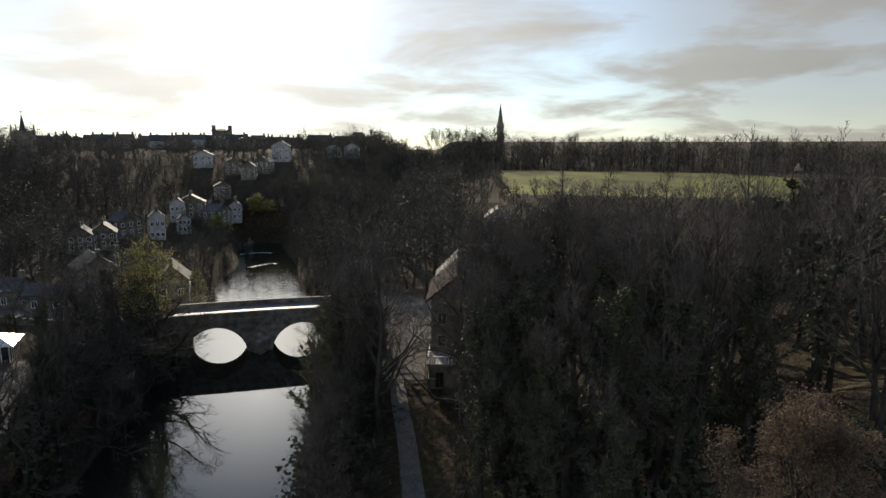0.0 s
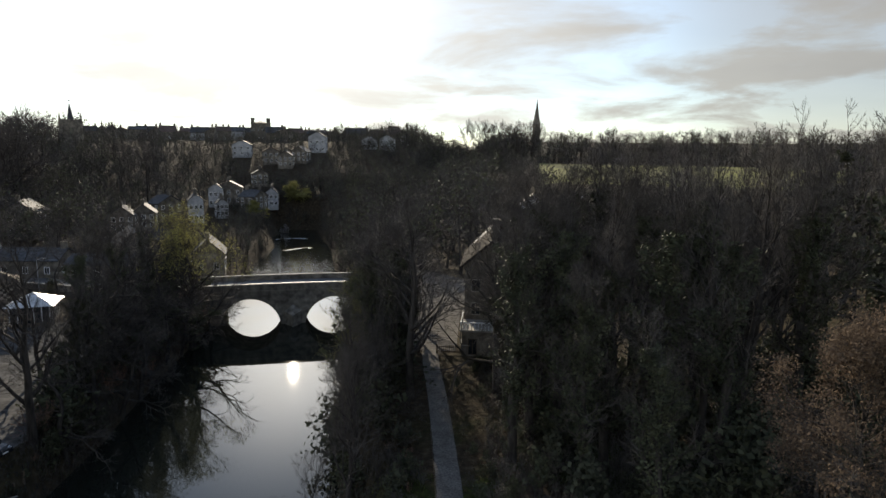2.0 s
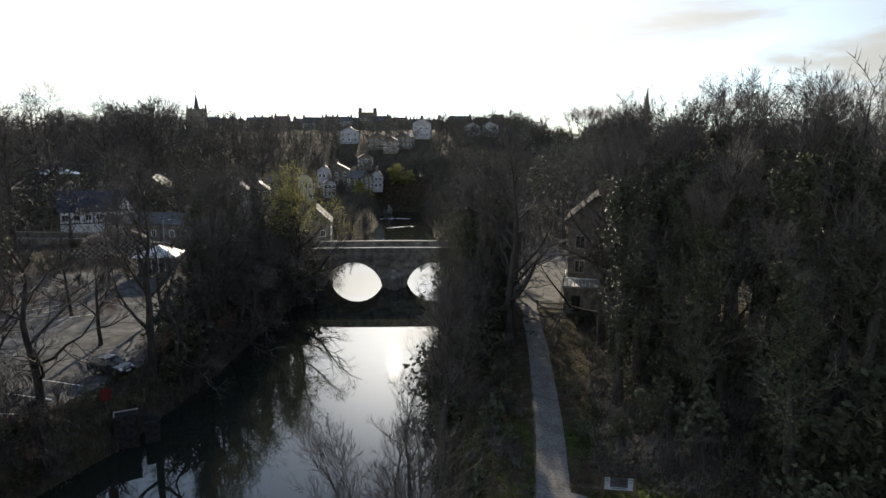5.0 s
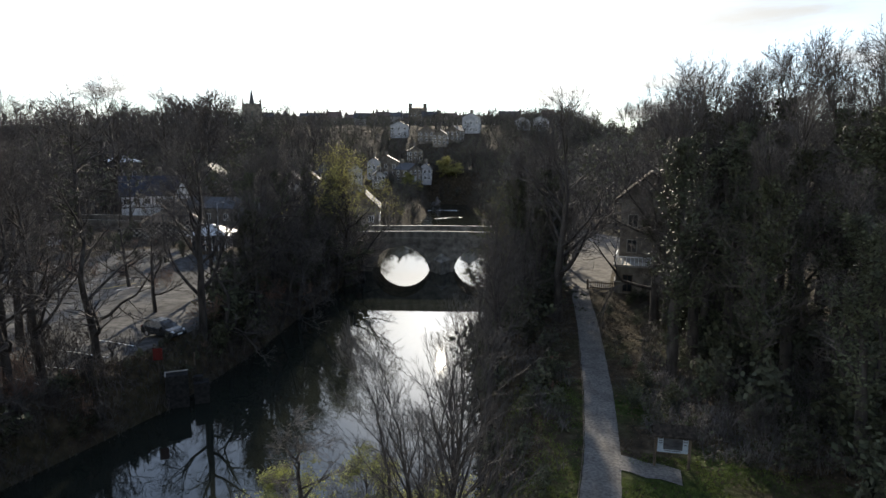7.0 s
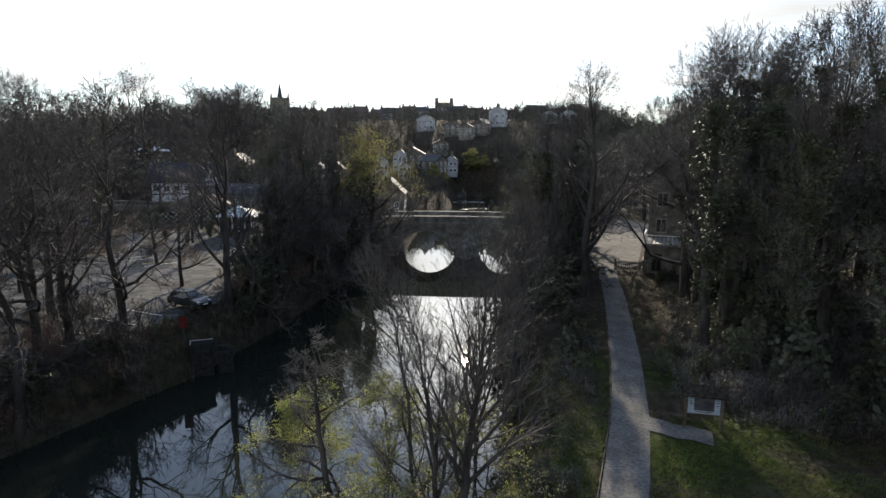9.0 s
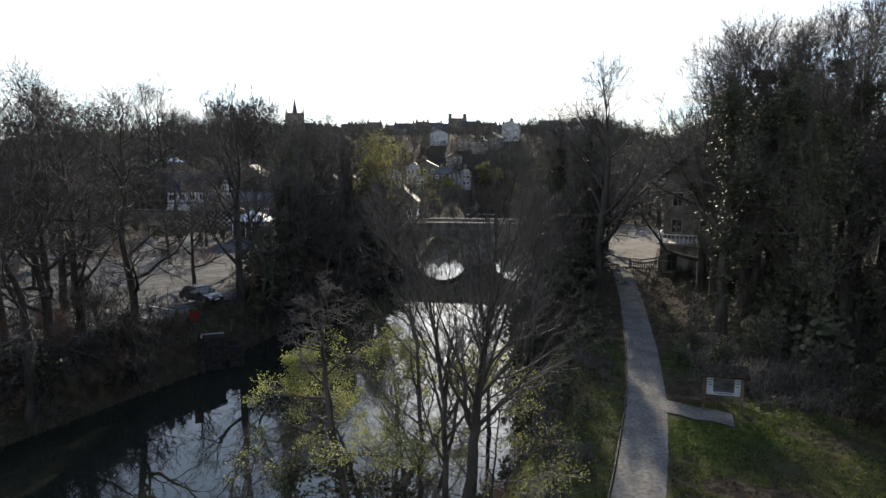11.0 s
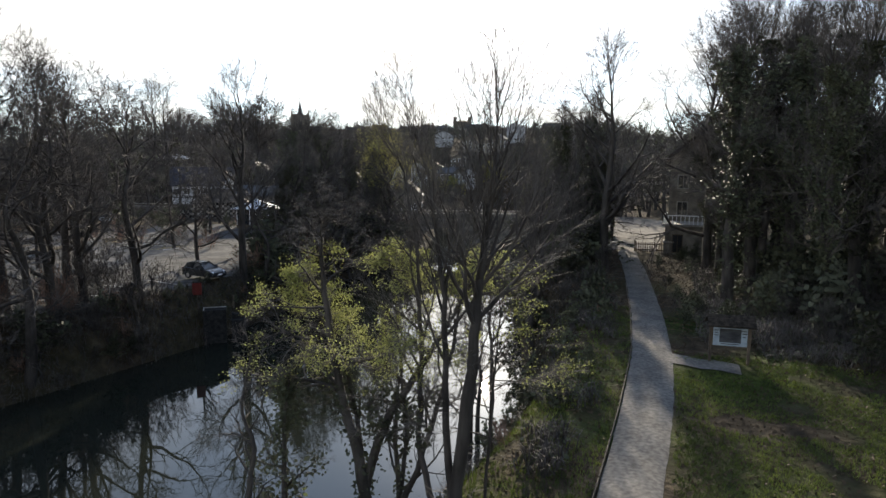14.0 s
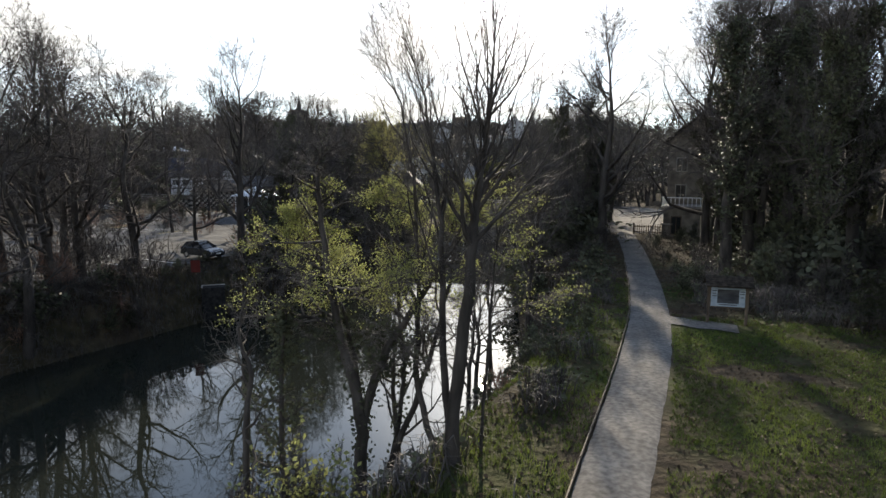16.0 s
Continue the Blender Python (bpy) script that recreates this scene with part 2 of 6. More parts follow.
def ground_material():
    m = bpy.data.materials.new("woodland_ground")
    m.use_nodes = True
    n, l = m.node_tree.nodes, m.node_tree.links
    p = n["Principled BSDF"]
    p.inputs["Roughness"].default_value, p.inputs["Specular IOR Level"].default_value = 1.0, 0.06
    tc = n.new("ShaderNodeTexCoord")

    def noise_at(scale, detail=6):
        t = n.new("ShaderNodeTexNoise")
        t.inputs["Scale"].default_value, t.inputs["Detail"].default_value = scale, detail
        l.new(tc.outputs["Object"], t.inputs["Vector"])
        return t.outputs["Fac"]

    def ramp(f, *stops):
        r = n.new("ShaderNodeValToRGB")
        while len(r.color_ramp.elements) < len(stops):
            r.color_ramp.elements.new(0.5)
        for e, (a, c) in zip(r.color_ramp.elements, stops):
            e.position, e.color = a, (*c, 1)
        l.new(f, r.inputs[0])
        return r.outputs[0]
    soil = ramp(noise_at(1.3, 10), (0.3, (0.022, 0.017, 0.012)), (0.55, (0.05, 0.038, 0.025)), (0.75, (0.095, 0.075, 0.05)))
    turf = ramp(noise_at(2.2, 10), (0.3, (0.015, 0.022, 0.006)), (0.55, (0.033, 0.046, 0.012)), (0.75, (0.06, 0.078, 0.022)))
    mask = ramp(noise_at(0.16, 5), (0.42, (0, 0, 0)), (0.60, (1, 1, 1)))
    # turf is thick on the open strip beside the footpath and thin under the trees and across the river
    place = n.new("ShaderNodeSeparateXYZ")
    l.new(tc.outputs["Object"], place.inputs[0])

    def rise(f, a, b, lo, hi):
        r = n.new("ShaderNodeMapRange")
        for i, v in ((1, a), (2, b), (3, lo), (4, hi)):
            r.inputs[i].default_value = v
        l.new(f, r.inputs[0])
        return r.outputs[0]

    def times(f, g):
        k = n.new("ShaderNodeMath")
        k.operation = "MULTIPLY"
        l.new(f, k.inputs[0])
        l.new(g, k.inputs[1])
        return k.outputs[0]
    mask = times(mask, times(rise(place.outputs[0], -8, -1.2, 0.15, 1.0), rise(place.outputs[1], 44, 58, 1.0, 0.15)))
    mx = n.new("ShaderNodeMix")
    mx.data_type = "RGBA"
    l.new(mask, mx.inputs[0])
    l.new(soil, mx.inputs[6])
    l.new(turf, mx.inputs[7])
    l.new(mx.outputs[2], p.inputs["Base Color"])
    b = n.new("ShaderNodeBump")
    b.inputs["Strength"].default_value, b.inputs["Distance"].default_value = 0.9, 0.15
    l.new(noise_at(4.0, 10), b.inputs["Height"])
    l.new(b.outputs[0], p.inputs["Normal"])
    return m


GROUND = ground_material()


def water_material():
    m = bpy.data.materials.new("river_water")
    m.use_nodes = True
    n, l = m.node_tree.nodes, m.node_tree.links
    p = n["Principled BSDF"]
    p.inputs["Base Color"].default_value = (0.012, 0.014, 0.011, 1)
    p.inputs["Roughness"].default_value, p.inputs["IOR"].default_value = 0.012, 1.42
    tc = n.new("ShaderNodeTexCoord")
    tot = None
    for scale, amount in ((0.5, 0.7), (2.6, 0.3)):
        t = n.new("ShaderNodeTexNoise")
        t.inputs["Scale"].default_value, t.inputs["Detail"].default_value = scale, 3.0
        l.new(tc.outputs["Object"], t.inputs["Vector"])
        k = n.new("ShaderNodeMath")
        k.operation = "MULTIPLY"
        k.inputs[1].default_value = amount
        l.new(t.outputs["Fac"], k.inputs[0])
        if tot is None:
            tot = k.outputs[0]
        else:
            ad = n.new("ShaderNodeMath")
            l.new(tot, ad.inputs[0])
            l.new(k.outputs[0], ad.inputs[1])
            tot = ad.outputs[0]
    b = n.new("ShaderNodeBump")
    b.inputs["Strength"].default_value = 0.18
    # smooth below the bridge, broken and choppy where it runs down over the weirs
    place = n.new("ShaderNodeSeparateXYZ")
    l.new(tc.outputs["Object"], place.inputs[0])
    chop = n.new("ShaderNodeMapRange")
    for i, v in ((1, 118.0), (2, 160.0), (3, 0.008), (4, 0.4)):
        chop.inputs[i].default_value = v
    l.new(place.outputs[1], chop.inputs[0])
    l.new(chop.outputs[0], b.inputs["Distance"])
    l.new(tot, b.inputs["Height"])
    l.new(b.outputs[0], p.inputs["Normal"])
    return m


WATER = water_material()


# ---- mesh helpers ----
class Build:
    """Vertices and faces gathered into one mesh."""

    def __init__(self):
        self.v, self.f = [], []

    def face(self, *pts):
        k = len(self.v)
        self.v.extend(tuple(p) for p in pts)
        self.f.append(tuple(range(k, k + len(pts))))
        return self

    def solid(self, pts, faces):
        k = len(self.v)
        self.v.extend(tuple(p) for p in pts)
        self.f.extend(tuple(k + i for i in q) for q in faces)
        return self

    def box(self, cx, cy, z0, sx, sy, sz, turn=0.0, taper=1.0):
        c, s = math.cos(turn), math.sin(turn)
        pts = []
        for z, k in ((z0, 1.0), (z0 + sz, taper)):
            for x, y in ((-1, -1), (1, -1), (1, 1), (-1, 1)):
                a, b = x * sx * k / 2, y * sy * k / 2
                pts.append((cx + a * c - b * s, cy + a * s + b * c, z))
        return self.solid(pts, [(3, 2, 1, 0), (4, 5, 6, 7), (0, 1, 5, 4), (1, 2, 6, 5), (2, 3, 7, 6), (3, 0, 4, 7)])

    def beam(self, a, b, w, h):
        """A squared bar from a to b."""
        a, b = Vector(a), Vector(b)
        d = (b - a).normalized()
        side = d.cross(Vector((0, 0, 1)))
        side = side.normalized() if side.length > 1e-4 else Vector((1, 0, 0))
        up = side.cross(d)
        pts = [q + side * i * w / 2 + up * j * h / 2 for q in (a, b) for i, j in ((-1, -1), (1, -1), (1, 1), (-1, 1))]
        return self.solid(pts, [(3, 2, 1, 0), (4, 5, 6, 7), (0, 1, 5, 4), (1, 2, 6, 5), (2, 3, 7, 6), (3, 0, 4, 7)])

    def prism(self, outline, y0, y1):
        """An outline in x and z, drawn out along y."""
        n = len(outline)
        pts = [(x, y0, z) for x, z in outline] + [(x, y1, z) for x, z in outline]
        return self.solid(pts, [tuple(range(n)), tuple(range(2 * n - 1, n - 1, -1))] + [(i + n, (i + 1) % n + n, (i + 1) % n, i) for i in range(n)])

    def tube(self, pts, radii, n):
        k = len(self.v)
        d = (pts[1] - pts[0]).normalized()
        a = d.orthogonal().normalized()
        last = len(pts) - 1
        rings = []
        for i, p in enumerate(pts):
            if i:
                d = (pts[min(i + 1, last)] - pts[i - 1]).normalized()
            a = (a - d * a.dot(d))
            a = a.normalized() if a.length > 1e-5 else d.orthogonal().normalized()
            c = d.cross(a)
            if i == last and radii[i] <= 0:
                rings.append((len(self.v),))
                self.v.append(tuple(p))
                continue
            rings.append(tuple(range(len(self.v), len(self.v) + n)))
            for j in range(n):
                w = 2 * math.pi * j / n
                self.v.append(tuple(p + (a * math.cos(w) + c * math.sin(w)) * radii[i]))
        for r0, r1 in zip(rings, rings[1:]):
            for j in range(n):
                if len(r1) == 1:
                    self.f.append((r0[j], r0[(j + 1) % n], r1[0]))
                else:
                    self.f.append((r0[j], r0[(j + 1) % n], r1[(j + 1) % n], r1[j]))
        return self

    def lathe(self, profile, n, cx=0.0, cy=0.0):
        """A profile of radius and height, turned round an upright axis."""
        k = len(self.v)
        for r, z in profile:
            for j in range(n):
                w = 2 * math.pi * j / n
                self.v.append((cx + r * math.cos(w), cy + r * math.sin(w), z))
        for i in range(len(profile) - 1):
            for j in range(n):
                self.f.append((k + i * n + j, k + i * n + (j + 1) % n, k + (i + 1) * n + (j + 1) % n, k + (i + 1) * n + j))
        return self

    def leaf(self, p, size, rng):
        a = Vector((rng.gauss(0, 1), rng.gauss(0, 1), rng.gauss(0, 1))).normalized()
        b = a.orthogonal().normalized()
        s = size * rng.uniform(0.6, 1.3)
        k = len(self.v)
        self.v.extend(tuple(q) for q in (p - a * s * 0.5, p + b * s * 0.34, p + a * s * 0.6, p - b * s * 0.34))
        self.f.append((k, k + 1, k + 2, k + 3))
        return self

    def mesh(self, name, mat, smooth=False):
        me = bpy.data.meshes.new(name)
        me.from_pydata(self.v, [], self.f)
        me.materials.append(mat)
        if smooth:
            me.polygons.foreach_set("use_smooth", [True] * len(me.polygons))
        me.update()
        return me


def part(name, b, mat, parent=None, label="", smooth=False):
    ob = new(name, b.mesh(name, mat, smooth))
    if parent is not None:
        ob.parent = parent
    return tagged(ob, label) if label else ob


def thing(name, label, category, group="", m=None):
    ob = tagged(new(name), label, category, group)
    if m is not None:
        ob.matrix_basis = m
    return ob


def ground_at(x, y):
    return float(height(x, y))


def ss(a):
    a = np.clip(a, 0.0, 1.0)
    return a * a * (3 - 2 * a)


RIGHT_BANK = ([-80, 12, 20, 33, 40, 52, 58, 75, 112, 153, 185, 235], [-9.5, -9.5, -8.6, -7.8, -9.2, -12.6, -14.2, -16.2, -20.5, -37, -45, -62])
LEFT_BANK = ([-80, 15, 26, 41, 57, 72, 104, 153, 185, 235], [-40, -38.5, -37, -35.6, -37.5, -40.5, -45.5, -57.5, -63, -80])


def river_right(y):
    return np.interp(y, *RIGHT_BANK)


def river_left(y):
    return np.interp(y, *LEFT_BANK)


def height(x, y):
    """The lie of the land; the water stands at 0."""
    x, y = np.asarray(x, float), np.asarray(y, float)
    r = np.hypot(x, y)
    v = y - 0.1 * x
    left = 30 * ss((v - 150) / 250) * ss((-x + 5) / 60) * (1 - ss((r - 520) / 500))
    foot = 7 + 14 * ss((y - 52) / 12) * ss((112 - y) / 15)
    near = 10 * ss((x - foot) / 48) * ss((r + 10) / 30)
    far = ss((x + 25) / 55) * (14.5 * ss((r - 100) / 120))
    z = 5.3 + left + np.maximum(near, far) + 4.5 * ss((r - 220) / 110) * ss((x + 25) / 55)
    z = z + 6 * ss((r - 340) / 110) * ss((x + 25) / 55)
    z = z + 0.35 * ss((y - 40) / 30) + 34 * ss((r - 520) / 1500)
    # gentle unevenness away from the path
    z = z + 0.12 * np.sin(x * 0.9 + 0.6 * np.sin(y * 0.5)) * np.sin(y * 0.7 + 1) * ss((np.abs(x) - 2.5) / 3)
    z = z - 1.0 * ss((-33 - x) / 4) * ss((82 - y) / 22)
    # river bed and banks
    dr, dl = x - river_right(y), river_left(y) - x
    d = np.maximum(dr, dl)
    wide = np.where(dr > dl, 5.6, 4.0)
    live = ss((240 - y) / 8)
    z = z - 3.2 * ss((y - 122) / 20) * ss((275 - y) / 20) * ss((40 - d) / 25)
    bank = -1.6 + ss((d + 1.2) / wide) * (z + 1.6)
    return z + (np.minimum(bank, z) - z) * live


# ---- ground, river, path ----
def grid_sheet(name, xs, ys, rise, mat, keep=None):
    xs, ys = np.asarray(xs, float), np.asarray(ys, float)
    gx, gy = np.meshgrid(xs, ys)
    gz = height(gx, gy) + rise
    b = Build()
    nx = len(xs)
    b.v = [tuple(q) for q in np.stack([gx.ravel(), gy.ravel(), gz.ravel()], 1).tolist()]
    for j in range(len(ys) - 1):
        for i in range(nx - 1):
            if keep is None or keep((xs[i] + xs[i + 1]) / 2, (ys[j] + ys[j + 1]) / 2):
                k = j * nx + i
                b.f.append((k, k + 1, k + nx + 1, k + nx))
    return part(name, b, mat, smooth=True)


def steps(*runs):
    out = []
    for a, b, s in runs:
        out.extend(np.arange(a, b, s).tolist())
    return out


gx = steps((-2600, -700, 190), (-700, -260, 40), (-260, -70, 5), (-70, -50, 2), (-50, 14, 0.8), (14, 80, 2.5), (80, 300, 8), (300, 700, 40), (700, 2601, 190))
gy = steps((-500, -60, 55), (-60, 0, 6), (0, 84, 0.9), (84, 130, 2), (130, 280, 5), (280, 560, 12), (560, 1000, 60), (1000, 3001, 250))
tagged(grid_sheet("ground", gx, gy, 0.0, GROUND), "brown woodland ground with moss and rough grass", "ground", kind="stuff")["kind"] = "structure"

river = Build()
ys = np.arange(-80, 246, 4.0)
for y in ys:
    river.v += [(float(river_left(y)) - 2.5, float(y), 0.0), (float(river_right(y)) + 2.5, float(y), 0.0)]
river.f = [(2 * i, 2 * i + 1, 2 * i + 3, 2 * i + 2) for i in range(len(ys) - 1)]
tagged(part("water", river, WATER), "calm dark river reflecting a bright sky", "river", kind="structure")

PATH_LINE = ([-40, 0, 14, 24, 33, 42, 52, 60, 67, 74], [0.6, 0.0, -0.45, -0.42, -0.6, -1.35, -2.5, -3.5, -4.6, -5.3])


def path_x(y):
    return float(np.interp(y, *PATH_LINE))


def ribbon(y0, y1, step, left, right, rise, fray=0.0, seed=3):
    rng = random.Random(seed)
    b = Build()
    ys = np.arange(y0, y1 + 0.01, step)
    for y in ys:
        c = sum(path_x(y + k) for k in (-2, -1, 0, 1, 2)) / 5
        for k in range(7):
            x = c + left + (right - float(np.interp(y, (8, 27), (0.42, 0.0))) - left) * k / 6 + (rng.uniform(-fray, fray) if k in (0, 6) else 0)
            b.v.append((x, float(y), ground_at(x, y) + rise + (0.03 if 0 < k < 6 else -0.02)))
    for j in range(len(ys) - 1):
        for k in range(6):
            a = j * 7 + k
            b.f.append((a, a + 1, a + 8, a + 7))
    return b


tagged(part("footpath", ribbon(-30, 73, 0.5, -0.95, 0.98, 0.03, 0.025), GRAVEL, smooth=True), "pale compacted gravel riverside footpath", "path", kind="structure")
edging = thing("path_edging", "low timber edging boards beside the gravel footpath", "edging")
for y in np.arange(4, 52, 3.0):
    b = Build()
    x0, x1 = path_x(y) - 1.02, path_x(y + 2.9) - 1.02
    b.beam((x0, y, ground_at(x0, y) + 0.04), (x1, y + 2.9, ground_at(x1, y + 2.9) + 0.04), 0.04, 0.12)
    part("board", b, TIMBER, edging)
pad = Build()
for k in range(9):
    y = 31.35 + 0.2 * k
    for x in (0.2, 0.9, 1.6, 2.3, 3.3):
        pad.v.append((x, y + 0.15 * math.sin(x * 3) - (x - 0.2) * 0.18 + 0.35, ground_at(x, y) + 0.05))
pad.f = [(j * 5 + k, j * 5 + k + 1, j * 5 + k + 6, j * 5 + k + 5) for j in range(8) for k in range(4)]
tagged(part("board_approach", pad, GRAVEL, smooth=True), "short gravel spur leading to the notice board", "path", kind="structure")


def inside(poly):
    def test(x, y):
        hit, n = False, len(poly)
        for i in range(n):
            (x0, y0), (x1, y1) = poly[i], poly[(i + 1) % n]
            if (y0 > y) != (y1 > y) and x < x0 + (y - y0) / (y1 - y0) * (x1 - x0):
                hit = not hit
        return hit
    return test


LOT = [(-40.0, 20), (-39.6, 34), (-38.7, 40), (-38.6, 47), (-42.5, 58), (-46, 72), (-50, 82), (-70, 80), (-92, 66), (-86, 20)]
in_lot = inside(LOT)
tagged(grid_sheet("car_park", np.arange(-94, -38, 1.0), np.arange(18, 84, 1.0), 0.05, TARMAC, in_lot), "worn grey tarmac of a riverside car park", "car park", kind="structure")
in_court = inside([(-7.6, 73), (-1.5, 73), (-1.5, 92), (2, 112), (-14, 128), (-17, 112), (-12, 92)])
tagged(grid_sheet("courtyard", np.arange(-20, 4, 1.0), np.arange(72, 130, 1.0), 0.06, COURT, in_court), "pale sunlit tarmac courtyard beside the house", "courtyard", kind="structure")
FIELD = [(22, 214), (46, 208), (80, 196), (112, 180), (150, 262), (130, 300), (84, 322), (30, 330)]
in_field = inside(FIELD)
tagged(grid_sheet("meadow", np.arange(10, 160, 4.0), np.arange(170, 340, 4.0), 0.12, MEADOW, in_field), "bright green sloping meadow beyond the woods", "field", kind="structure")


# ---- bridge ----
def build_bridge():
    bridge = thing("stone_bridge", "weathered stone road bridge with two low arches over the river", "bridge", m=pose(-43.6, 99.7, 0, 0, 0, 16))
    span, pier, wide, rise, deck = 10.3, 4.1, 8.6, 4.6, 6.0
    arches = [(0.2, 0.2 + span), (0.2 + span + pier, 0.2 + 2 * span + pier)]

    def soffit(s):
        for a, c in arches:
            if a < s < c:
                k = (2 * (s - a) / (c - a) - 1)
                rad = (rise * rise + (span / 2) ** 2) / (2 * rise)
                return math.sqrt(max(rad * rad - (k * span / 2) ** 2, 0)) - (rad - rise)
        return -1.2

    def crown(s):
        return deck + 0.2 * math.exp(-((s - 13) / 16) ** 2)
    cuts = sorted(set([-14.0, -6.0, 30.5, 34.0] + [a + (c - a) * i / 24 for a, c in arches for i in range(25)] + [a - 1e-3 for a, _ in arches] + [c + 1e-3 for _, c in arches]))
    b = Build()
    for s0, s1 in zip(cuts, cuts[1:]):
        m = (s0 + s1) / 2
        dry = soffit(m) > -1
        z0 = soffit(s0 + 1e-4) if dry else -1.2
        z1 = soffit(s1 - 1e-4) if dry else -1.2
        t0, t1 = crown(s0), crown(s1)
        b.face((s0, 0, z0), (s1, 0, z1), (s1, 0, t1), (s0, 0, t0))
        b.face((s1, wide, z1), (s0, wide, z0), (s0, wide, t0), (s1, wide, t1))
        b.face((s0, 0, z0), (s0, wide, z0), (s1, wide, z1), (s1, 0, z1))
        b.face((s0, 0, t0), (s1, 0, t1), (s1, wide, t1), (s0, wide, t0))
    for a, c in arches:
        for s in (a, c):
            b.face((s, 0, -1.2), (s, wide, -1.2), (s, wide, 0.15), (s, 0, 0.15))
    wall = part("arch_wall", b, STONE, bridge)
    for a, c in arches:
        rad = (rise * rise + (span / 2) ** 2) / (2 * rise)
        half = math.asin(span / 2 / rad)
        for i in range(25):
            w0, w1 = -half + 2 * half * i / 25 + 0.004, -half + 2 * half * (i + 1) / 25 - 0.004
            mid, low = (a + c) / 2, rise - rad
            pts = [(mid + q * math.sin(w), yy, low + q * math.cos(w)) for yy in (-0.10, 0.1) for w in (w0, w1) for q in (rad - 0.01, rad + 0.55)]
            part("voussoir", Build().solid(pts, [(0, 2, 3, 1), (4, 5, 7, 6), (0, 1, 5, 4), (2, 6, 7, 3), (1, 3, 7, 5), (0, 4, 6, 2)]), STONE, wall)
    nose = Build()
    s0 = 0.2 + span + 0.5
    nose.solid([(s0, 0.02, -1.2), (s0 + pier - 1, 0.02, -1.2), (s0 + (pier - 1) / 2, -2.4, -1.2), (s0, 0.02, 2.3), (s0 + pier - 1, 0.02, 2.3), (s0 + (pier - 1) / 2, -2.4, 2.0), (s0 + (pier - 1) / 2, 0.02, 3.4)],
               [(0, 2, 5, 3), (2, 1, 4, 5), (3, 5, 6), (5, 4, 6)])
    part("cutwater", nose, STONE, bridge)
    for y0, nm in ((0.0, "parapet"), (wide - 0.4, "parapet")):
        p = Build()
        cuts = list(np.arange(-14, 34.1, 2.0))
        for yy, flip in ((y0, 1), (y0 + 0.4, -1)):
            for s in cuts[:-1]:
                q = [(s, yy, crown(s) - 0.25), (s + 2, yy, crown(s + 2) - 0.25), (s + 2, yy, crown(s + 2) + 0.87), (s, yy, crown(s) + 0.87)]
                p.face(*q[::flip])
        side = part(nm, p, STONE, bridge)
        for s in cuts[:-1]:
            c0, c1 = crown(s) + 0.87, crown(s + 2) + 0.87
            cs = Build().solid([(s + 0.01, y0 - 0.06, c0), (s + 1.99, y0 - 0.06, c1), (s + 1.99, y0 + 0.46, c1), (s + 0.01, y0 + 0.46, c0), (s + 0.01, y0 - 0.06, c0 + 0.14), (s + 1.99, y0 - 0.06, c1 + 0.14), (s + 1.99, y0 + 0.46, c1 + 0.14), (s + 0.01, y0 + 0.46, c0 + 0.14)],
                               [(3, 2, 1, 0), (4, 5, 6, 7), (0, 1, 5, 4), (1, 2, 6, 5), (2, 3, 7, 6), (3, 0, 4, 7)])
            part("coping_stone", cs, PALESTONE, side)
    string = Build()
    for s in np.arange(-14, 34, 2.0):
        string.box(s + 1, -0.06, crown(s + 1) - 0.3, 1.99, 0.14, 0.2)
    part("string_course", string, STONE, bridge)
    road, walk_way = Build(), Build()
    for s in np.arange(-14, 34, 2.0):
        z0, z1 = crown(s) + 0.03, crown(s + 2) + 0.03
        road.face((s, 1.6, z0), (s + 2, 1.6, z1), (s + 2, wide - 0.4, z1), (s, wide - 0.4, z0))
        walk_way.box(s + 1, 1.0, (z0 + z1) / 2, 2.0, 1.2, 0.13)
    part("carriageway", road, ROAD, bridge)
    part("footway", walk_way, COURT, bridge)
    return bridge


build_bridge()

# the road that runs on to the town side, on a low bank with a wall
ROAD_LINE = [(-55.5, 100.6), (-66, 102.5), (-80, 105), (-96, 104.5), (-115, 101), (-140, 96)]


def along(line, step):
    out = []
    for (x0, y0), (x1, y1) in zip(line, line[1:]):
        n = max(1, int(math.hypot(x1 - x0, y1 - y0) / step))
        out += [(x0 + (x1 - x0) * i / n, y0 + (y1 - y0) * i / n) for i in range(n)]
    return out + [line[-1]]


def strip(line, half, z_of, shift=0.0):
    b = Build()
    for i, (x, y) in enumerate(line):
        (xa, ya), (xb, yb) = line[max(i - 1, 0)], line[min(i + 1, len(line) - 1)]
        d = Vector((xb - xa, yb - ya)).normalized()
        for k in (-half + shift, half + shift):
            b.v.append((x - d.y * k, y + d.x * k, z_of(x, y)))
    b.f = [(2 * i, 2 * i + 1, 2 * i + 3, 2 * i + 2) for i in range(len(line) - 1)]
    return b


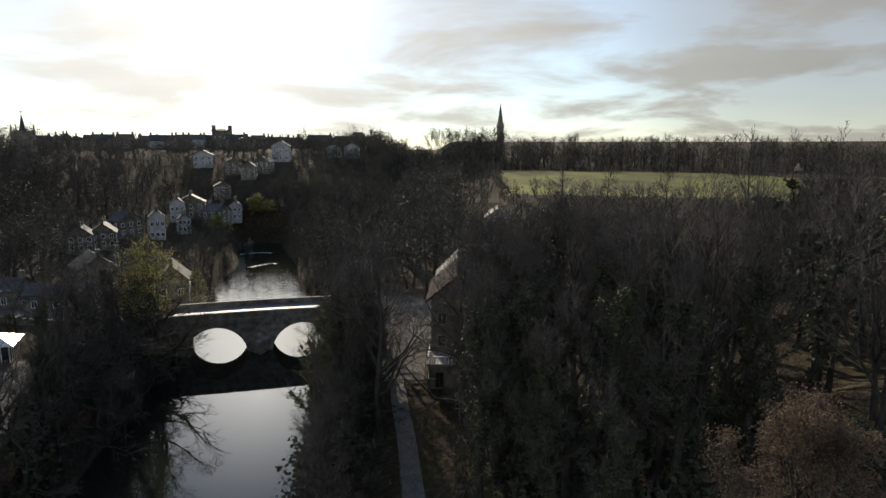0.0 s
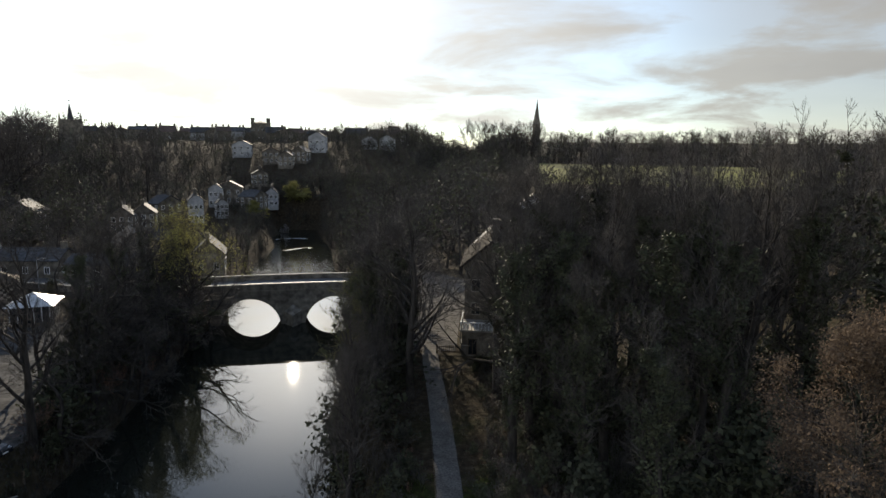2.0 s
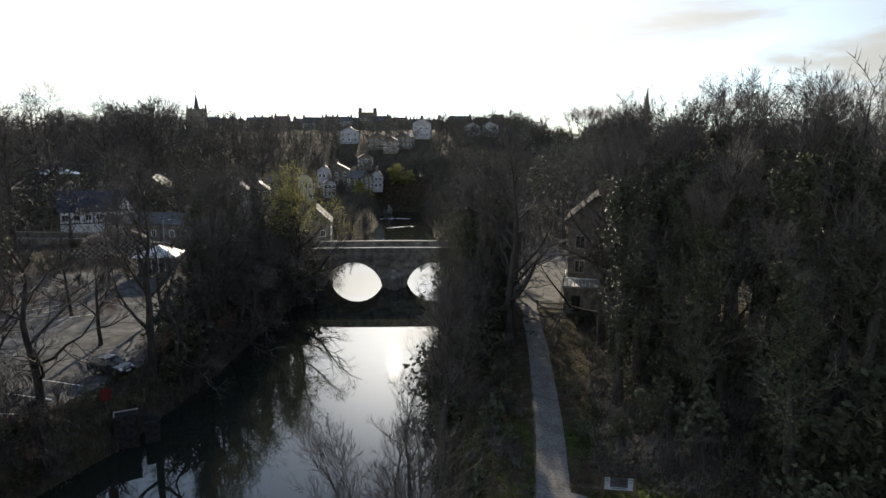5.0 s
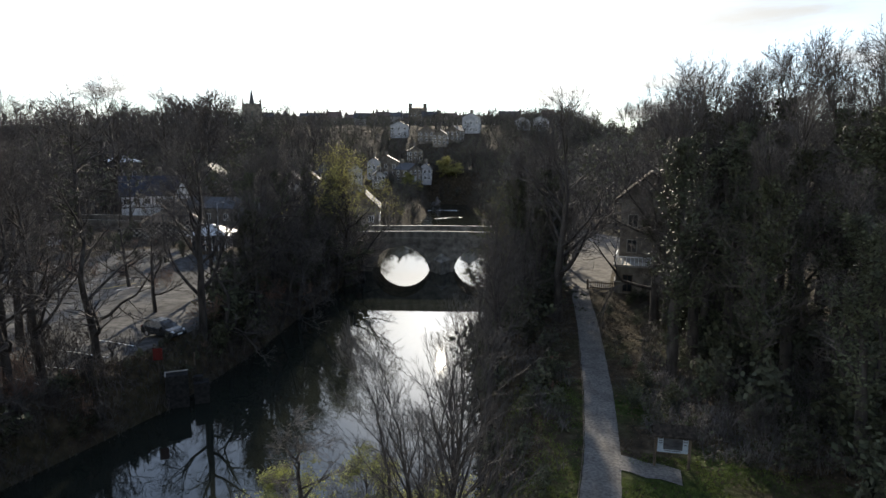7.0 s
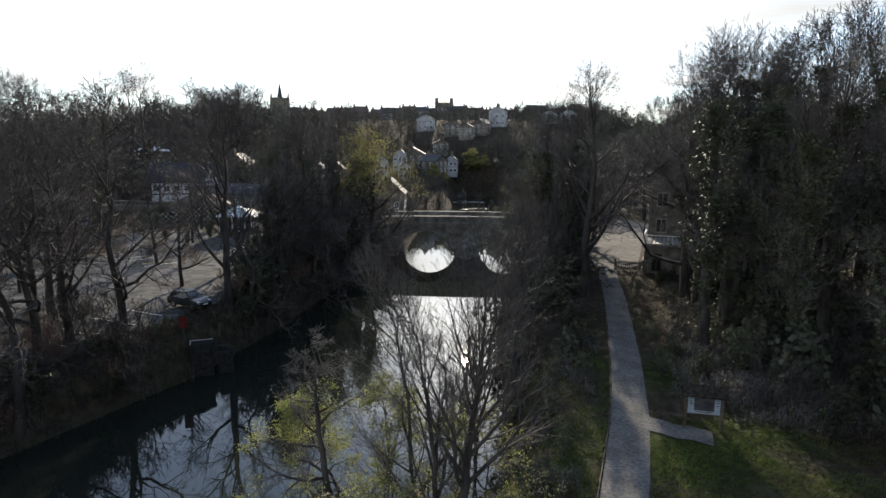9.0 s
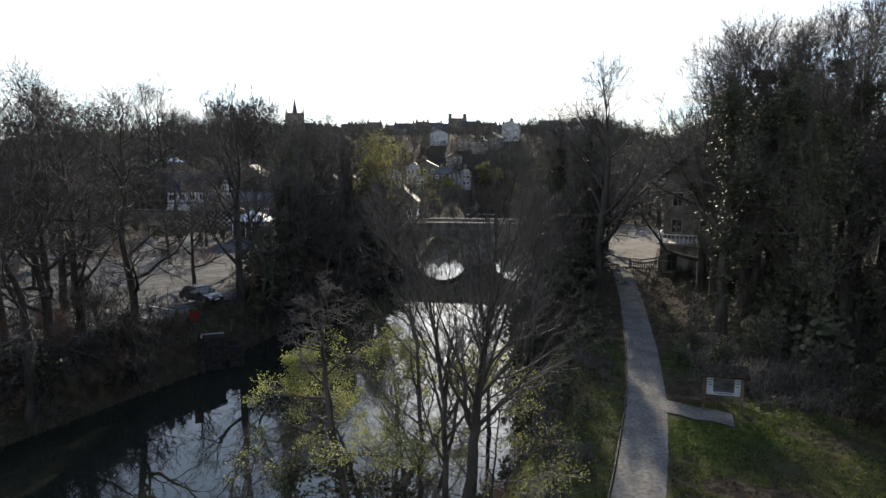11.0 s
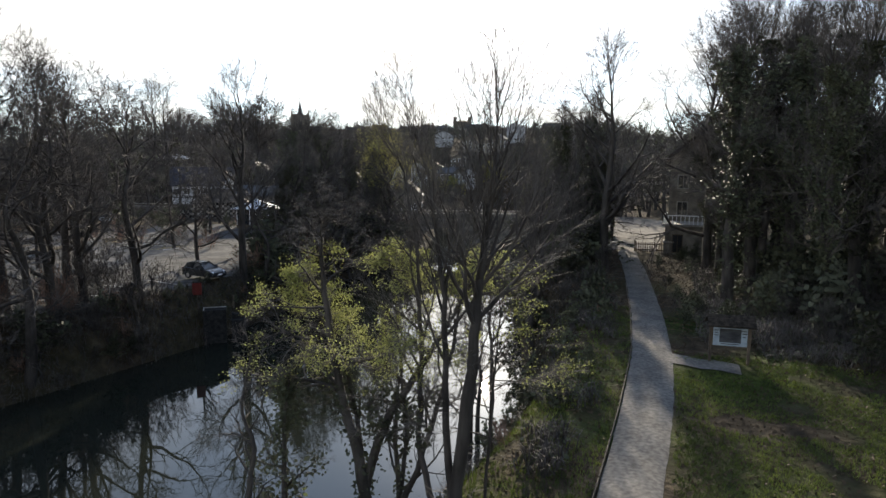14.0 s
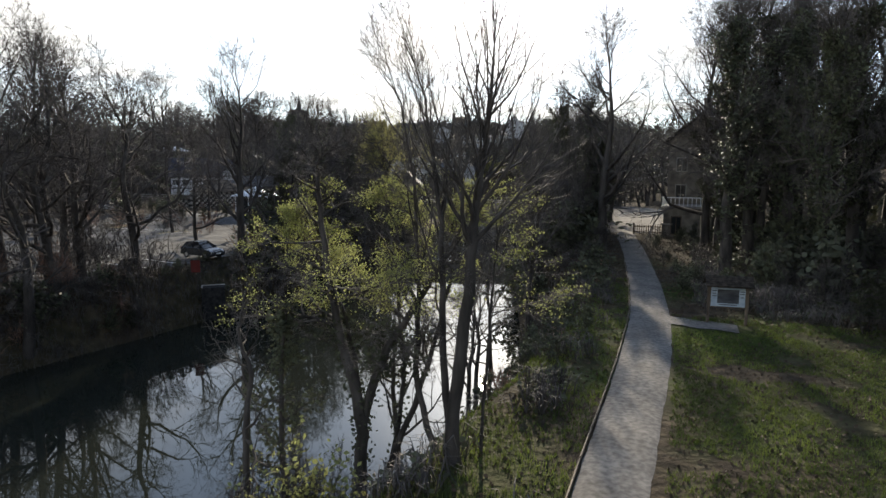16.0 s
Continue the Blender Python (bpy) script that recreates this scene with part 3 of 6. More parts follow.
road_line = along(ROAD_LINE, 3.0)
tagged(part("road", strip(road_line, 3.6, lambda x, y: max(5.75, ground_at(x, y) + 0.1)), ROAD), "grey tarmac road running on from the bridge", "road", kind="structure")
for side, nm in ((-4.3, "near"), (4.3, "far")):
    wall = thing("roadside_wall", "low stone wall with pale coping along the road", "wall", "walls along the road")
    b, cap = Build(), Build()
    pts = strip(road_line, 0.0, lambda x, y: 5.75, side).v[::2]
    for p0, p1 in zip(pts, pts[1:]):
        b.beam((*p0[:2], 5.75), (*p1[:2], 5.75), 0.35, 2.0)
        cap.beam((*p0[:2], 6.8), (*p1[:2], 6.8), 0.45, 0.12)
    part("wall_body", b, STONE, wall)
    part("coping", cap, PALESTONE, wall)


# ---- trees ----
def turned(d, angle, rng):
    a = d.orthogonal().normalized()
    a = Matrix.Rotation(rng.uniform(0, 2 * math.pi), 3, d) @ a
    return (d * math.cos(angle) + a * math.sin(angle)).normalized()


def grow(seed, tall, stems=1, counts=(10, 6, 6, 4), rise=0.25, wob=0.18, reach=0.42, girth=0.022, low=0.25, lean=0.12, angles=(30, 62), twig=0.013, sides=(8, 5, 4, 3, 3), ks=(7, 5, 4, 2, 1)):
    """A bare tree: a trunk with limbs in one mesh, branches and twigs in another. Returns both and the points along the wood."""
    rng = random.Random(seed)
    wood, fine, marks = Build(), Build(), []

    def branch(level, p, d, length, r):
        k = ks[level]
        pts, rad, dirs = [p], [r], [d]
        for i in range(k):
            sway = Vector((rng.gauss(0, 1), rng.gauss(0, 1), rng.gauss(0, 1))) * wob * (1.0 if level else 0.35)
            d = (d + sway + Vector((0, 0, rise * (0.5 if level > 2 else 1)))).normalized()
            p = p + d * (length / k)
            pts.append(p)
            rad.append(max(r * (1 - 0.8 * (i + 1) / k), 0.35 * twig))
            dirs.append(d)
        if level >= 3:
            rad[-1] = 0
        if level == 0:
            rad[0] = r * 1.45
        (wood if level < 2 else fine).tube(pts, rad, sides[level])
        if level < 3:
            marks.extend((q, w, level) for q, w in zip(pts, rad))
        if level < len(counts):
            for i in range(counts[level]):
                f = rng.uniform(low if level == 0 else 0.22, 1.0)
                j = min(int(f * k), k - 1)
                u = f * k - j
                q = pts[j].lerp(pts[j + 1], u)
                rr = rad[j] * (1 - u) + rad[j + 1] * u
                w = radians(rng.uniform(*angles))
                lim = length * (reach * rng.uniform(0.75, 1.25)) * (1.25 - 0.6 * f if level == 0 else 1.1 - 0.35 * f) * (1.0 if level == 0 else 1.25)
                branch(level + 1, q, turned(dirs[j], w, rng), lim, max(min(rr * 0.62, r * 0.5), twig * (1, 1, 1.0, 0.8, 0.6)[min(level + 1, 4)]))
            # the leader goes on past the end
            if level < 3:
                branch(level + 1, pts[-1], dirs[-1], length * 0.33, max(rad[-1], twig))

    for s in range(stems):
        d = Vector((rng.gauss(0, lean), rng.gauss(0, lean), 1)).normalized()
        if stems > 1:
            w = 2 * math.pi * s / stems + rng.uniform(-0.5, 0.5)
            d = Vector((math.cos(w) * 0.32, math.sin(w) * 0.32, 1)).normalized()
        p = Vector((rng.uniform(-0.25, 0.25), rng.uniform(-0.25, 0.25), -0.4)) if stems > 1 else Vector((0, 0, -0.4))
        branch(0, p, d, tall * (0.72 if stems == 1 else rng.uniform(0.62, 0.85)), tall * girth * (1 if stems == 1 else 0.62))
    return wood, fine, marks


def leaves_on(marks, count, size, spread, rng, levels=(0, 1, 2), below=1e9, above=-1e9, fall=1.0):
    b = Build()
    pool = [m for m in marks if m[2] in levels and above < m[0].z < below]
    for i in range(count):
        q, w, _ = rng.choice(pool)
        o = Vector((rng.gauss(0, 1), rng.gauss(0, 1), rng.gauss(0, 0.8))).normalized() * (w + spread * abs(rng.gauss(0, 0.6)))
        b.leaf(q + o, size, rng)
    return b


def make_tree(name, label, seed, tall, bark=None, twigs=None, ivy=0, ivy_top=0.75, leaf=None, group="", category="tree", ivy_size=0.3, ivy_spread=0.55, leaf_above=-1e9, **kw):
    """A tree at the origin with its trunk, crown and, where it has them, its leaves and ivy."""
    wood, fine, marks = grow(seed, tall, **kw)
    rng = random.Random(seed + 77)
    t = thing(name, label, category, group)
    trunk = part("trunk", wood, bark or BARK, t, smooth=True)
    part("crown", fine, twigs or TWIG, t)
    if leaf:
        count, size, spread, mat, lab = leaf
        part("foliage", leaves_on(marks, count, size, spread, rng, (2,) if len(kw.get('counts', (1, 1, 1))) > 2 else (1, 2), above=leaf_above), mat, t, lab)
    if ivy:
        part("ivy", leaves_on(marks, ivy, ivy_size, ivy_spread, rng, (0, 1), tall * ivy_top), IVY, t, "glossy dark green ivy climbing the trunk")
    return t


def spline(pts, k):
    """A smooth line through a few guide points, k steps from one to the next."""
    p = [Vector(q) for q in pts]
    p = [p[0] * 2 - p[1]] + p + [p[-1] * 2 - p[-2]]
    out = []
    for a, b, c, d in zip(p, p[1:], p[2:], p[3:]):
        for i in range(k):
            u = i / k
            out.append(0.5 * (2 * b + (c - a) * u + (2 * a - 5 * b + 4 * c - d) * u * u + (3 * b - a - 3 * c + d) * u ** 3))
    return out + [p[-2]]


class Limbs:
    """Wood in two meshes, limbs and fine twigs, that remembers its twig ends and its thick wood."""

    def __init__(self, seed, up=0.1, wob=0.16, kids=(5, 5, 4), angles=(28, 60), ratio=(0.5, 0.55, 0.6), twig=0.006, flat=0.0, segs=(7, 4, 3, 1), sides=(5, 4, 3, 3), droop=0.0):
        self.rng = random.Random(seed)
        self.wood, self.fine, self.tips, self.thick = Build(), Build(), [], []
        self.up, self.wob, self.kids, self.angles, self.ratio, self.twig, self.flat, self.segs, self.sides, self.droop = up, wob, kids, angles, ratio, twig, flat, segs, sides, droop

    def stem(self, pts, r0, r1, sides=9, k=4):
        rng = self.rng
        line = spline(pts, k)
        n = len(line) - 1
        line = [q + Vector((rng.gauss(0, 1), rng.gauss(0, 1), 0)) * 0.25 * min(r0, 0.12) * (0 < i < n) for i, q in enumerate(line)]
        rad = [r0 + (r1 - r0) * i / n for i in range(n + 1)]
        self.wood.tube(line, rad, sides)
        self.thick.extend(zip(line, rad))
        return line, rad

    def shoot(self, p, d, length, r, lv=0):
        rng, n, last = self.rng, self.segs[lv], lv >= len(self.kids)
        pts, rad, dirs = [p], [r], [d]
        for i in range(n):
            sway = Vector((rng.gauss(0, 1), rng.gauss(0, 1), rng.gauss(0, 1) * (1 - self.flat))) * self.wob
            d = (d + sway + Vector((0, 0, self.up - self.droop * (lv > 1)))).normalized()
            p = p + d * (length / n)
            pts.append(p)
            rad.append(max(r * (1 - 0.78 * (i + 1) / n), self.twig * 0.55))
            dirs.append(d)
        if last:
            rad[-1] = 0
        (self.wood if lv == 0 else self.fine).tube(pts, rad, self.sides[lv])
        if lv == 0:
            self.thick.extend(zip(pts, rad))
        if last:
            self.tips.append(pts[-1])
            return
        count = self.kids[lv]
        for i in range(count):
            f = 0.22 + 0.76 * (i + rng.random()) / count
            j = min(int(f * n), n - 1)
            u = f * n - j
            c = turned(dirs[j], radians(rng.uniform(*self.angles)), rng)
            if self.flat:
                c = Vector((c.x, c.y, c.z * (1 - self.flat))).normalized()
            self.shoot(pts[j].lerp(pts[j + 1], u), c, length * self.ratio[lv] * rng.uniform(0.7, 1.25) * (1.15 - 0.45 * f), max(rad[j] * 0.6, self.twig), lv + 1)
        self.shoot(pts[-1], dirs[-1], length * self.ratio[lv] * 0.6, max(rad[-1], self.twig), lv + 1)

    def along_stem(self, line, rad, count, f0, f1, lengths, angles, lv=0):
        """Limbs that leave a stem all round, longest low down."""
        rng, n = self.rng, len(line) - 1
        for i in range(count):
            f = f0 + (f1 - f0) * (i + rng.random()) / count
            j = min(int(f * n), n - 1)
            d = (line[j + 1] - line[j]).normalized()
            g = (f - f0) / max(f1 - f0, 1e-6)
            w = angles[0] + (angles[1] - angles[0]) * g
            self.shoot(line[j].lerp(line[j + 1], f * n - j), turned(d, radians(w * rng.uniform(0.8, 1.2)), rng), (lengths[0] + (lengths[1] - lengths[0]) * g) * rng.uniform(0.75, 1.2), rad[j] * 0.55, lv)
        d = (line[-1] - line[-2]).normalized()
        for i in range(4):
            self.shoot(line[-1], turned(d, radians(rng.uniform(4, 26)), rng), lengths[1] * rng.uniform(0.9, 1.3), rad[-1] * 0.9, lv)

    def leafage(self, count, size, spread, rng, ok=None):
        b = Build()
        pool = [q for q in self.tips if ok is None or ok(q)]
        for i in range(count):
            q = rng.choice(pool)
            b.leaf(q + Vector((rng.gauss(0, 1), rng.gauss(0, 1), rng.gauss(0, 0.8))) * spread, size, rng)
        return b

    def ivy(self, count, size, spread, rng, top):
        b = Build()
        pool = [m for m in self.thick if m[0].z < top]
        for i in range(count):
            q, w = rng.choice(pool)
            a = rng.uniform(0, 2 * math.pi)
            b.leaf(q + Vector((math.cos(a), math.sin(a), 0)) * (w + spread * abs(rng.gauss(0, 0.6))) + Vector((0, 0, rng.uniform(-0.35, 0.35))), size, rng)
        return b


def round_tree(name, label, seed, tall, clear=0.3, wide=0.3, limbs=13, kids=(5, 5, 4), twig=0.012, bark=None, twigs=None, girth=0.016, wob=0.16, up=0.09, fork=0.0, angles=(70, 22), ivy=0, ivy_size=0.25, ivy_top=0.7, ivy_spread=0.45, category="tree", group="", bend=0.02, segs=(5, 3, 2, 1), sides=(5, 3, 3, 3), leaf=None, leaf_from=0.0):
    """A bare tree with a domed crown of fine twigs on a clear trunk."""
    rng = random.Random(seed + 5)
    g = Limbs(seed, up=up, wob=wob, kids=kids, twig=twig, segs=segs, sides=sides)
    guide = [(0, 0, -0.4)] + [(rng.gauss(0, bend) * tall * f, rng.gauss(0, bend) * tall * f, tall * f) for f in (0.22, 0.44, 0.62, 0.78)]
    line, rad = g.stem(guide, tall * girth * 1.25, tall * girth * 0.16, 8, 3)
    g.along_stem(line, rad, limbs, clear, 0.99, (tall * wide * 1.1, tall * wide * 0.62), angles)
    t = thing(name, label, category, group)
    part("trunk", g.wood, bark or BARK, t, smooth=True)
    part("crown", g.fine, twigs or TWIG, t)
    if leaf:
        count, size, spread, mat, lab = leaf
        part("foliage", g.leafage(count, size, spread, rng, lambda q: q.z > tall * leaf_from), mat, t, lab)
    if ivy:
        part("ivy", g.ivy(ivy, ivy_size, ivy_spread, rng, tall * ivy_top), IVY, t, "glossy dark green ivy climbing the trunk")
    return t


class Stand:
    """Sets a tree at its first place, and copies of it at the others."""

    def __init__(self, proto):
        self.proto, self.fresh = proto, True

    def at(self, x, y, turn=0.0, size=1.0, sink=0.05, z=None, label="", tilt=(0, 0), wide=1.0):
        m = pose(x, y, (ground_at(x, y) if z is None else z) - sink, tilt[0], tilt[1], turn) @ Matrix.Diagonal((size * wide, size * wide, size, 1))
        if self.fresh:
            self.proto.matrix_basis = m
            self.fresh = False
            ob = self.proto
        else:
            ob = copy_thing(self.proto, Matrix.Identity(4))
            ob.matrix_basis = m
        if label:
            ob["label"] = label
        return ob


bare = [Stand(round_tree("bare_tree", "tall bare winter tree with fine grey-brown twigs", 11 + i, 18, clear=0.18, wide=0.31, limbs=15, kids=(6, 5, 4), twig=0.011)) for i in range(3)]
upright = [Stand(round_tree("bare_tree", "slender bare ash tree with upright branches", 31 + i, 18, clear=0.3, wide=0.26, limbs=13, kids=(6, 5, 4), twig=0.011, up=0.11, wob=0.13, angles=(50, 22), girth=0.014)) for i in range(2)]
crooked = [Stand(round_tree("bare_tree", "gnarled bare riverside tree with crooked limbs", 51 + i, 16, clear=0.16, wide=0.33, limbs=13, kids=(5, 5, 4), twig=0.011, up=0.05, wob=0.3, angles=(80, 35), girth=0.017, bend=0.045)) for i in range(3)]
ivied = [Stand(round_tree("ivy_clad_tree", "tall woodland tree wrapped in dark glossy ivy", 71 + i, 21, clear=0.2, wide=0.2, limbs=15, kids=(5, 5, 4), twig=0.011, up=0.16, angles=(60, 22), ivy=6500, ivy_size=0.22, ivy_top=0.8, ivy_spread=0.45, group="ivy-clad trees of the wood")) for i in range(3)]
mid = [Stand(make_tree("bare_tree", "bare woodland tree with pale straight stems", 91 + i, 18, counts=(9, 7, 8), rise=0.24, wob=0.16, reach=0.38, low=0.3, girth=0.015, angles=(24, 55), twig=0.026, sides=(6, 4, 3, 3, 3), ks=(5, 3, 2, 1, 1))) for i in range(3)]
midivy = [Stand(make_tree("ivy_clad_tree", "woodland tree half covered in dark ivy", 101 + i, 18, counts=(9, 7, 6), rise=0.2, wob=0.18, reach=0.37, low=0.25, girth=0.016, twig=0.026, sides=(6, 4, 3, 3, 3), ks=(5, 3, 2, 1, 1), ivy=900, ivy_size=0.6, ivy_spread=0.7, ivy_top=0.7)) for i in range(2)]
farbare = [Stand(round_tree("distant_tree", "distant bare tree with a rounded crown of twigs", 121 + i, 15, clear=0.2, wide=0.36, limbs=14, kids=(6, 6), twig=0.03, segs=(3, 2, 1), angles=(80, 25), girth=0.018)) for i in range(3)]
farivy = [Stand(make_tree("distant_tree", "distant dark tree with dense ivy and twigs", 131 + i, 14, counts=(7, 5, 4), ks=(3, 2, 1, 1, 1), rise=0.12, wob=0.2, reach=0.44, low=0.15, girth=0.02, twig=0.055, sides=(5, 3, 3, 3, 3), leaf=(420, 0.95, 0.9, DARKGREEN, "dense dark foliage"))) for i in range(2)]


class Woods:
    """Many far trees in one mesh."""

    def __init__(self, seed, leafy=1.0):
        self.kinds = []
        for i in range(6):
            rng = random.Random(seed + i)
            wood, fine, marks = grow(seed + i, 15, counts=(6, 3), ks=(2, 1, 1, 1, 1), rise=0.10, wob=0.2, reach=0.47, low=0.15, girth=0.02, twig=0.09, sides=(4, 3, 3, 3, 3), angles=(30, 70))
            # sprays of fine twigs fill the crown
            for j in range(190):
                o = Vector((rng.gauss(0, 1), rng.gauss(0, 1), rng.gauss(0.15, 1))).normalized() * rng.random() ** 0.4
                p = Vector((o.x * (3.9 + 0.5 * (i % 3)), o.y * 4.2, 8.4 + o.z * 5.0))
                d = (o + Vector((rng.gauss(0, 0.5), rng.gauss(0, 0.5), rng.gauss(0.2, 0.5)))).normalized()
                q = d.orthogonal().normalized()
                q = (Matrix.Rotation(rng.uniform(0, 6.28), 3, d) @ q) * rng.uniform(0.04, 0.085)
                fine.face(p - q, p + q, p + d * rng.uniform(0.7, 1.5))
            leaf = leaves_on(marks, int((150 if i % 2 else 40) * leafy), 0.6, 1.2, rng, (1, 2))
            self.kinds.append([(np.array(b.v), b.f) for b in (wood, fine, leaf)])
        self.out = [Build(), Build(), Build()]

    def at(self, x, y, turn, size, z=None):
        m = np.array((pose(x, y, (ground_at(x, y) if z is None else z) - 0.1, 0, 0, turn) @ Matrix.Diagonal((size, size, size, 1))))
        for (v, f), b in zip(self.kinds[int(abs(x * 13 + y * 7)) % 6], self.out):
            k = len(b.v)
            b.v.extend(map(tuple, (v @ m[:3, :3].T + m[:3, 3]).tolist()))
            b.f.extend(tuple(k + i for i in q) for q in f)

    def finish(self, name, label):
        root = tagged(part(name, self.out[1], TWIG), label, "woods", kind="stuff")
        part("trunks", self.out[0], BARK, root)["kind"] = "stuff"
        part("foliage", self.out[2], DARKGREEN, root)["kind"] = "stuff"


# near trees on the bank below the camera
def bank_tree(name, label, seed, base, stems, leaf=None, ivy=None, **kw):
    """A tree of one or more stems that follow guide points, each with its own limbs: (points, radii, count, reach along the stem, lengths, angles)."""
    rng = random.Random(seed + 9)
    g = Limbs(seed, **kw)
    o = Vector(base)
    for pts, (r0, r1), count, (f0, f1), lengths, angles in stems:
        line, rad = g.stem([Vector(p) - o for p in pts], r0, r1)
        g.along_stem(line, rad, count, f0, f1, lengths, angles)
    t = thing(name, label, "tree", m=pose(*base))
    part("trunk", g.wood, BARK, t, smooth=True)
    part("crown", g.fine, TWIG, t)
    if leaf:
        count, size, spread, ok = leaf
        part("foliage", g.leafage(count, size, spread, rng, lambda q: ok(q + o)), SPRING, t, "small fresh yellow-green leaves")
    if ivy:
        part("ivy", g.ivy(*ivy[:3], rng, ivy[3] - o.z), IVY, t, "dark ivy climbing the stems")


# the leafing tree: a forked main stem hung with ivy, thinner stems beside it and level sprays of young leaves
bank_tree("leafing_tree", "many-stemmed riverside tree with fresh yellow-green leaves", 7, (-7.6, 15.9, ground_at(-7.6, 15.9) - 0.1), (
    ([(-7.8, 15.9, 0.8), (-7.74, 15.9, 3.2), (-7.63, 15.9, 5.6), (-8.28, 15.9, 7.7), (-8.63, 15.8, 9.9), (-8.78, 15.7, 11.9), (-8.7, 15.6, 12.8)], (0.24, 0.025), 16, (0.5, 0.97), (2.4, 1.0), (88, 50)),
    ([(-7.65, 15.95, 5.2), (-7.08, 16.1, 7.2), (-6.26, 16.3, 8.6), (-5.4, 16.4, 10.0), (-4.9, 16.5, 11.0)], (0.15, 0.03), 9, (0.35, 0.98), (1.9, 0.9), (85, 45)),
    ([(-7.9, 16.2, 1.5), (-8.0, 16.6, 5.0), (-8.6, 17.0, 7.6), (-9.3, 17.0, 9.2), (-9.8, 16.8, 10.6)], (0.11, 0.02), 12, (0.4, 0.98), (1.8, 0.8), (85, 45)),
    ([(-7.4, 16.4, 1.2), (-6.9, 16.4, 4.2), (-6.6, 16.6, 6.6), (-7.0, 16.9, 9.0), (-7.2, 17.0, 11.2)], (0.10, 0.02), 11, (0.45, 0.98), (1.9, 0.9), (85, 45))),
    leaf=(21000, 0.052, 0.085, lambda q: 8.3 < q.z < 12.3 and noise.noise(q * 0.9) > -0.08), ivy=(2600, 0.12, 0.2, 8.2), up=0.02, wob=0.2, kids=(6, 5, 5), angles=(30, 65), ratio=(0.5, 0.55, 0.6), twig=0.0055, flat=0.45)
# the forked ash beside the water, its crown fanned out
bank_tree("bare_tree", "tall bare ash with forked upright limbs beside the water", 23, (-4.5, 14.7, ground_at(-4.5, 14.7) - 0.1), (
    ([(-4.5, 14.7, 3.4), (-4.44, 14.7, 4.6), (-4.37, 14.7, 6.6), (-4.05, 14.7, 9.6), (-3.93, 14.8, 11.2), (-3.85, 14.9, 12.6), (-3.68, 15.0, 13.8), (-3.6, 15.0, 15.4)], (0.23, 0.02), 22, (0.5, 0.97), (3.0, 1.7), (42, 26)),
    ([(-4.55, 14.75, 4.6), (-4.6, 14.9, 5.9), (-4.76, 14.9, 8.0), (-4.82, 14.9, 10.3), (-4.97, 14.9, 12.1), (-5.16, 14.9, 13.5), (-5.53, 14.9, 15.0)], (0.13, 0.015), 15, (0.45, 0.97), (2.6, 1.5), (40, 26)),
    ([(-4.7, 14.9, 4.2), (-5.1, 15.6, 4.8), (-6.0, 16.2, 6.5), (-6.0, 16.2, 9.1), (-6.05, 16.2, 11.3), (-6.3, 16.2, 13.3), (-6.7, 16.3, 14.6)], (0.12, 0.015), 15, (0.45, 0.97), (2.4, 1.5), (40, 26))),
    up=0.10, wob=0.09, kids=(6, 5, 3), angles=(22, 48), ratio=(0.55, 0.5, 0.5), twig=0.0045)
# low side limbs of the ash that reach out level over the bank
bank_tree("leafing_tree", "slender sapling with level sprays of young leaves", 29, (-3.9, 15.4, ground_at(-3.9, 15.4) - 0.1), (
    ([(-3.95, 15.4, 4.3), (-3.8, 15.4, 7.4), (-3.7, 15.5, 9.4), (-3.6, 15.6, 10.9)], (0.05, 0.015), 14, (0.35, 0.98), (2.1, 1.0), (88, 60)),),
    leaf=(1300, 0.055, 0.08, lambda q: q.x > -3.6 and q.z > 8.8), up=0.02, wob=0.14, kids=(6, 5, 4), angles=(28, 60), twig=0.005, flat=0.6)
bank_tree("bare_tree", "leaning bare alder stem over the water", 37, (-7.2, 16.6, ground_at(-7.2, 16.6) - 0.1), (
    ([(-7.5, 16.5, 0.6), (-7.3, 16.4, 2.9), (-6.25, 16.4, 5.9), (-5.6, 16.8, 8.2), (-5.3, 17.2, 10.6), (-5.5, 17.6, 12.6)], (0.13, 0.02), 12, (0.45, 0.97), (2.2, 1.0), (60, 30)),),
    up=0.06, wob=0.2, kids=(5, 4, 4), twig=0.0055)
bank_tree("bare_tree", "crooked bare sapling leaning over the water", 39, (-9.4, 13.2, ground_at(-9.4, 13.2) - 0.1), (
    ([(-9.3, 13.2, -0.2), (-9.4, 13.0, 3.0), (-9.3, 13.0, 6.0), (-9.15, 13.0, 7.5), (-9.5, 13.1, 8.6), (-9.4, 13.3, 9.6)], (0.12, 0.015), 13, (0.3, 0.97), (1.8, 0.8), (75, 40)),),
    up=0.04, wob=0.26, kids=(5, 4, 3), twig=0.0055)
bank_tree("ivy_clad_tree", "short dead stem hung with dark ivy at the water's edge", 43, (-9.6, 15.0, ground_at(-9.6, 15.0) - 0.1), (
    ([(-9.6, 15.0, -0.2), (-9.65, 15.0, 3.0), (-9.7, 15.0, 6.0), (-9.6, 15.1, 8.2)], (0.14, 0.04), 9, (0.35, 0.97), (1.5, 0.7), (80, 45)),),
    ivy=(2200, 0.12, 0.28, 8.6), up=0.04, wob=0.2, kids=(4, 4, 3), twig=0.0055)
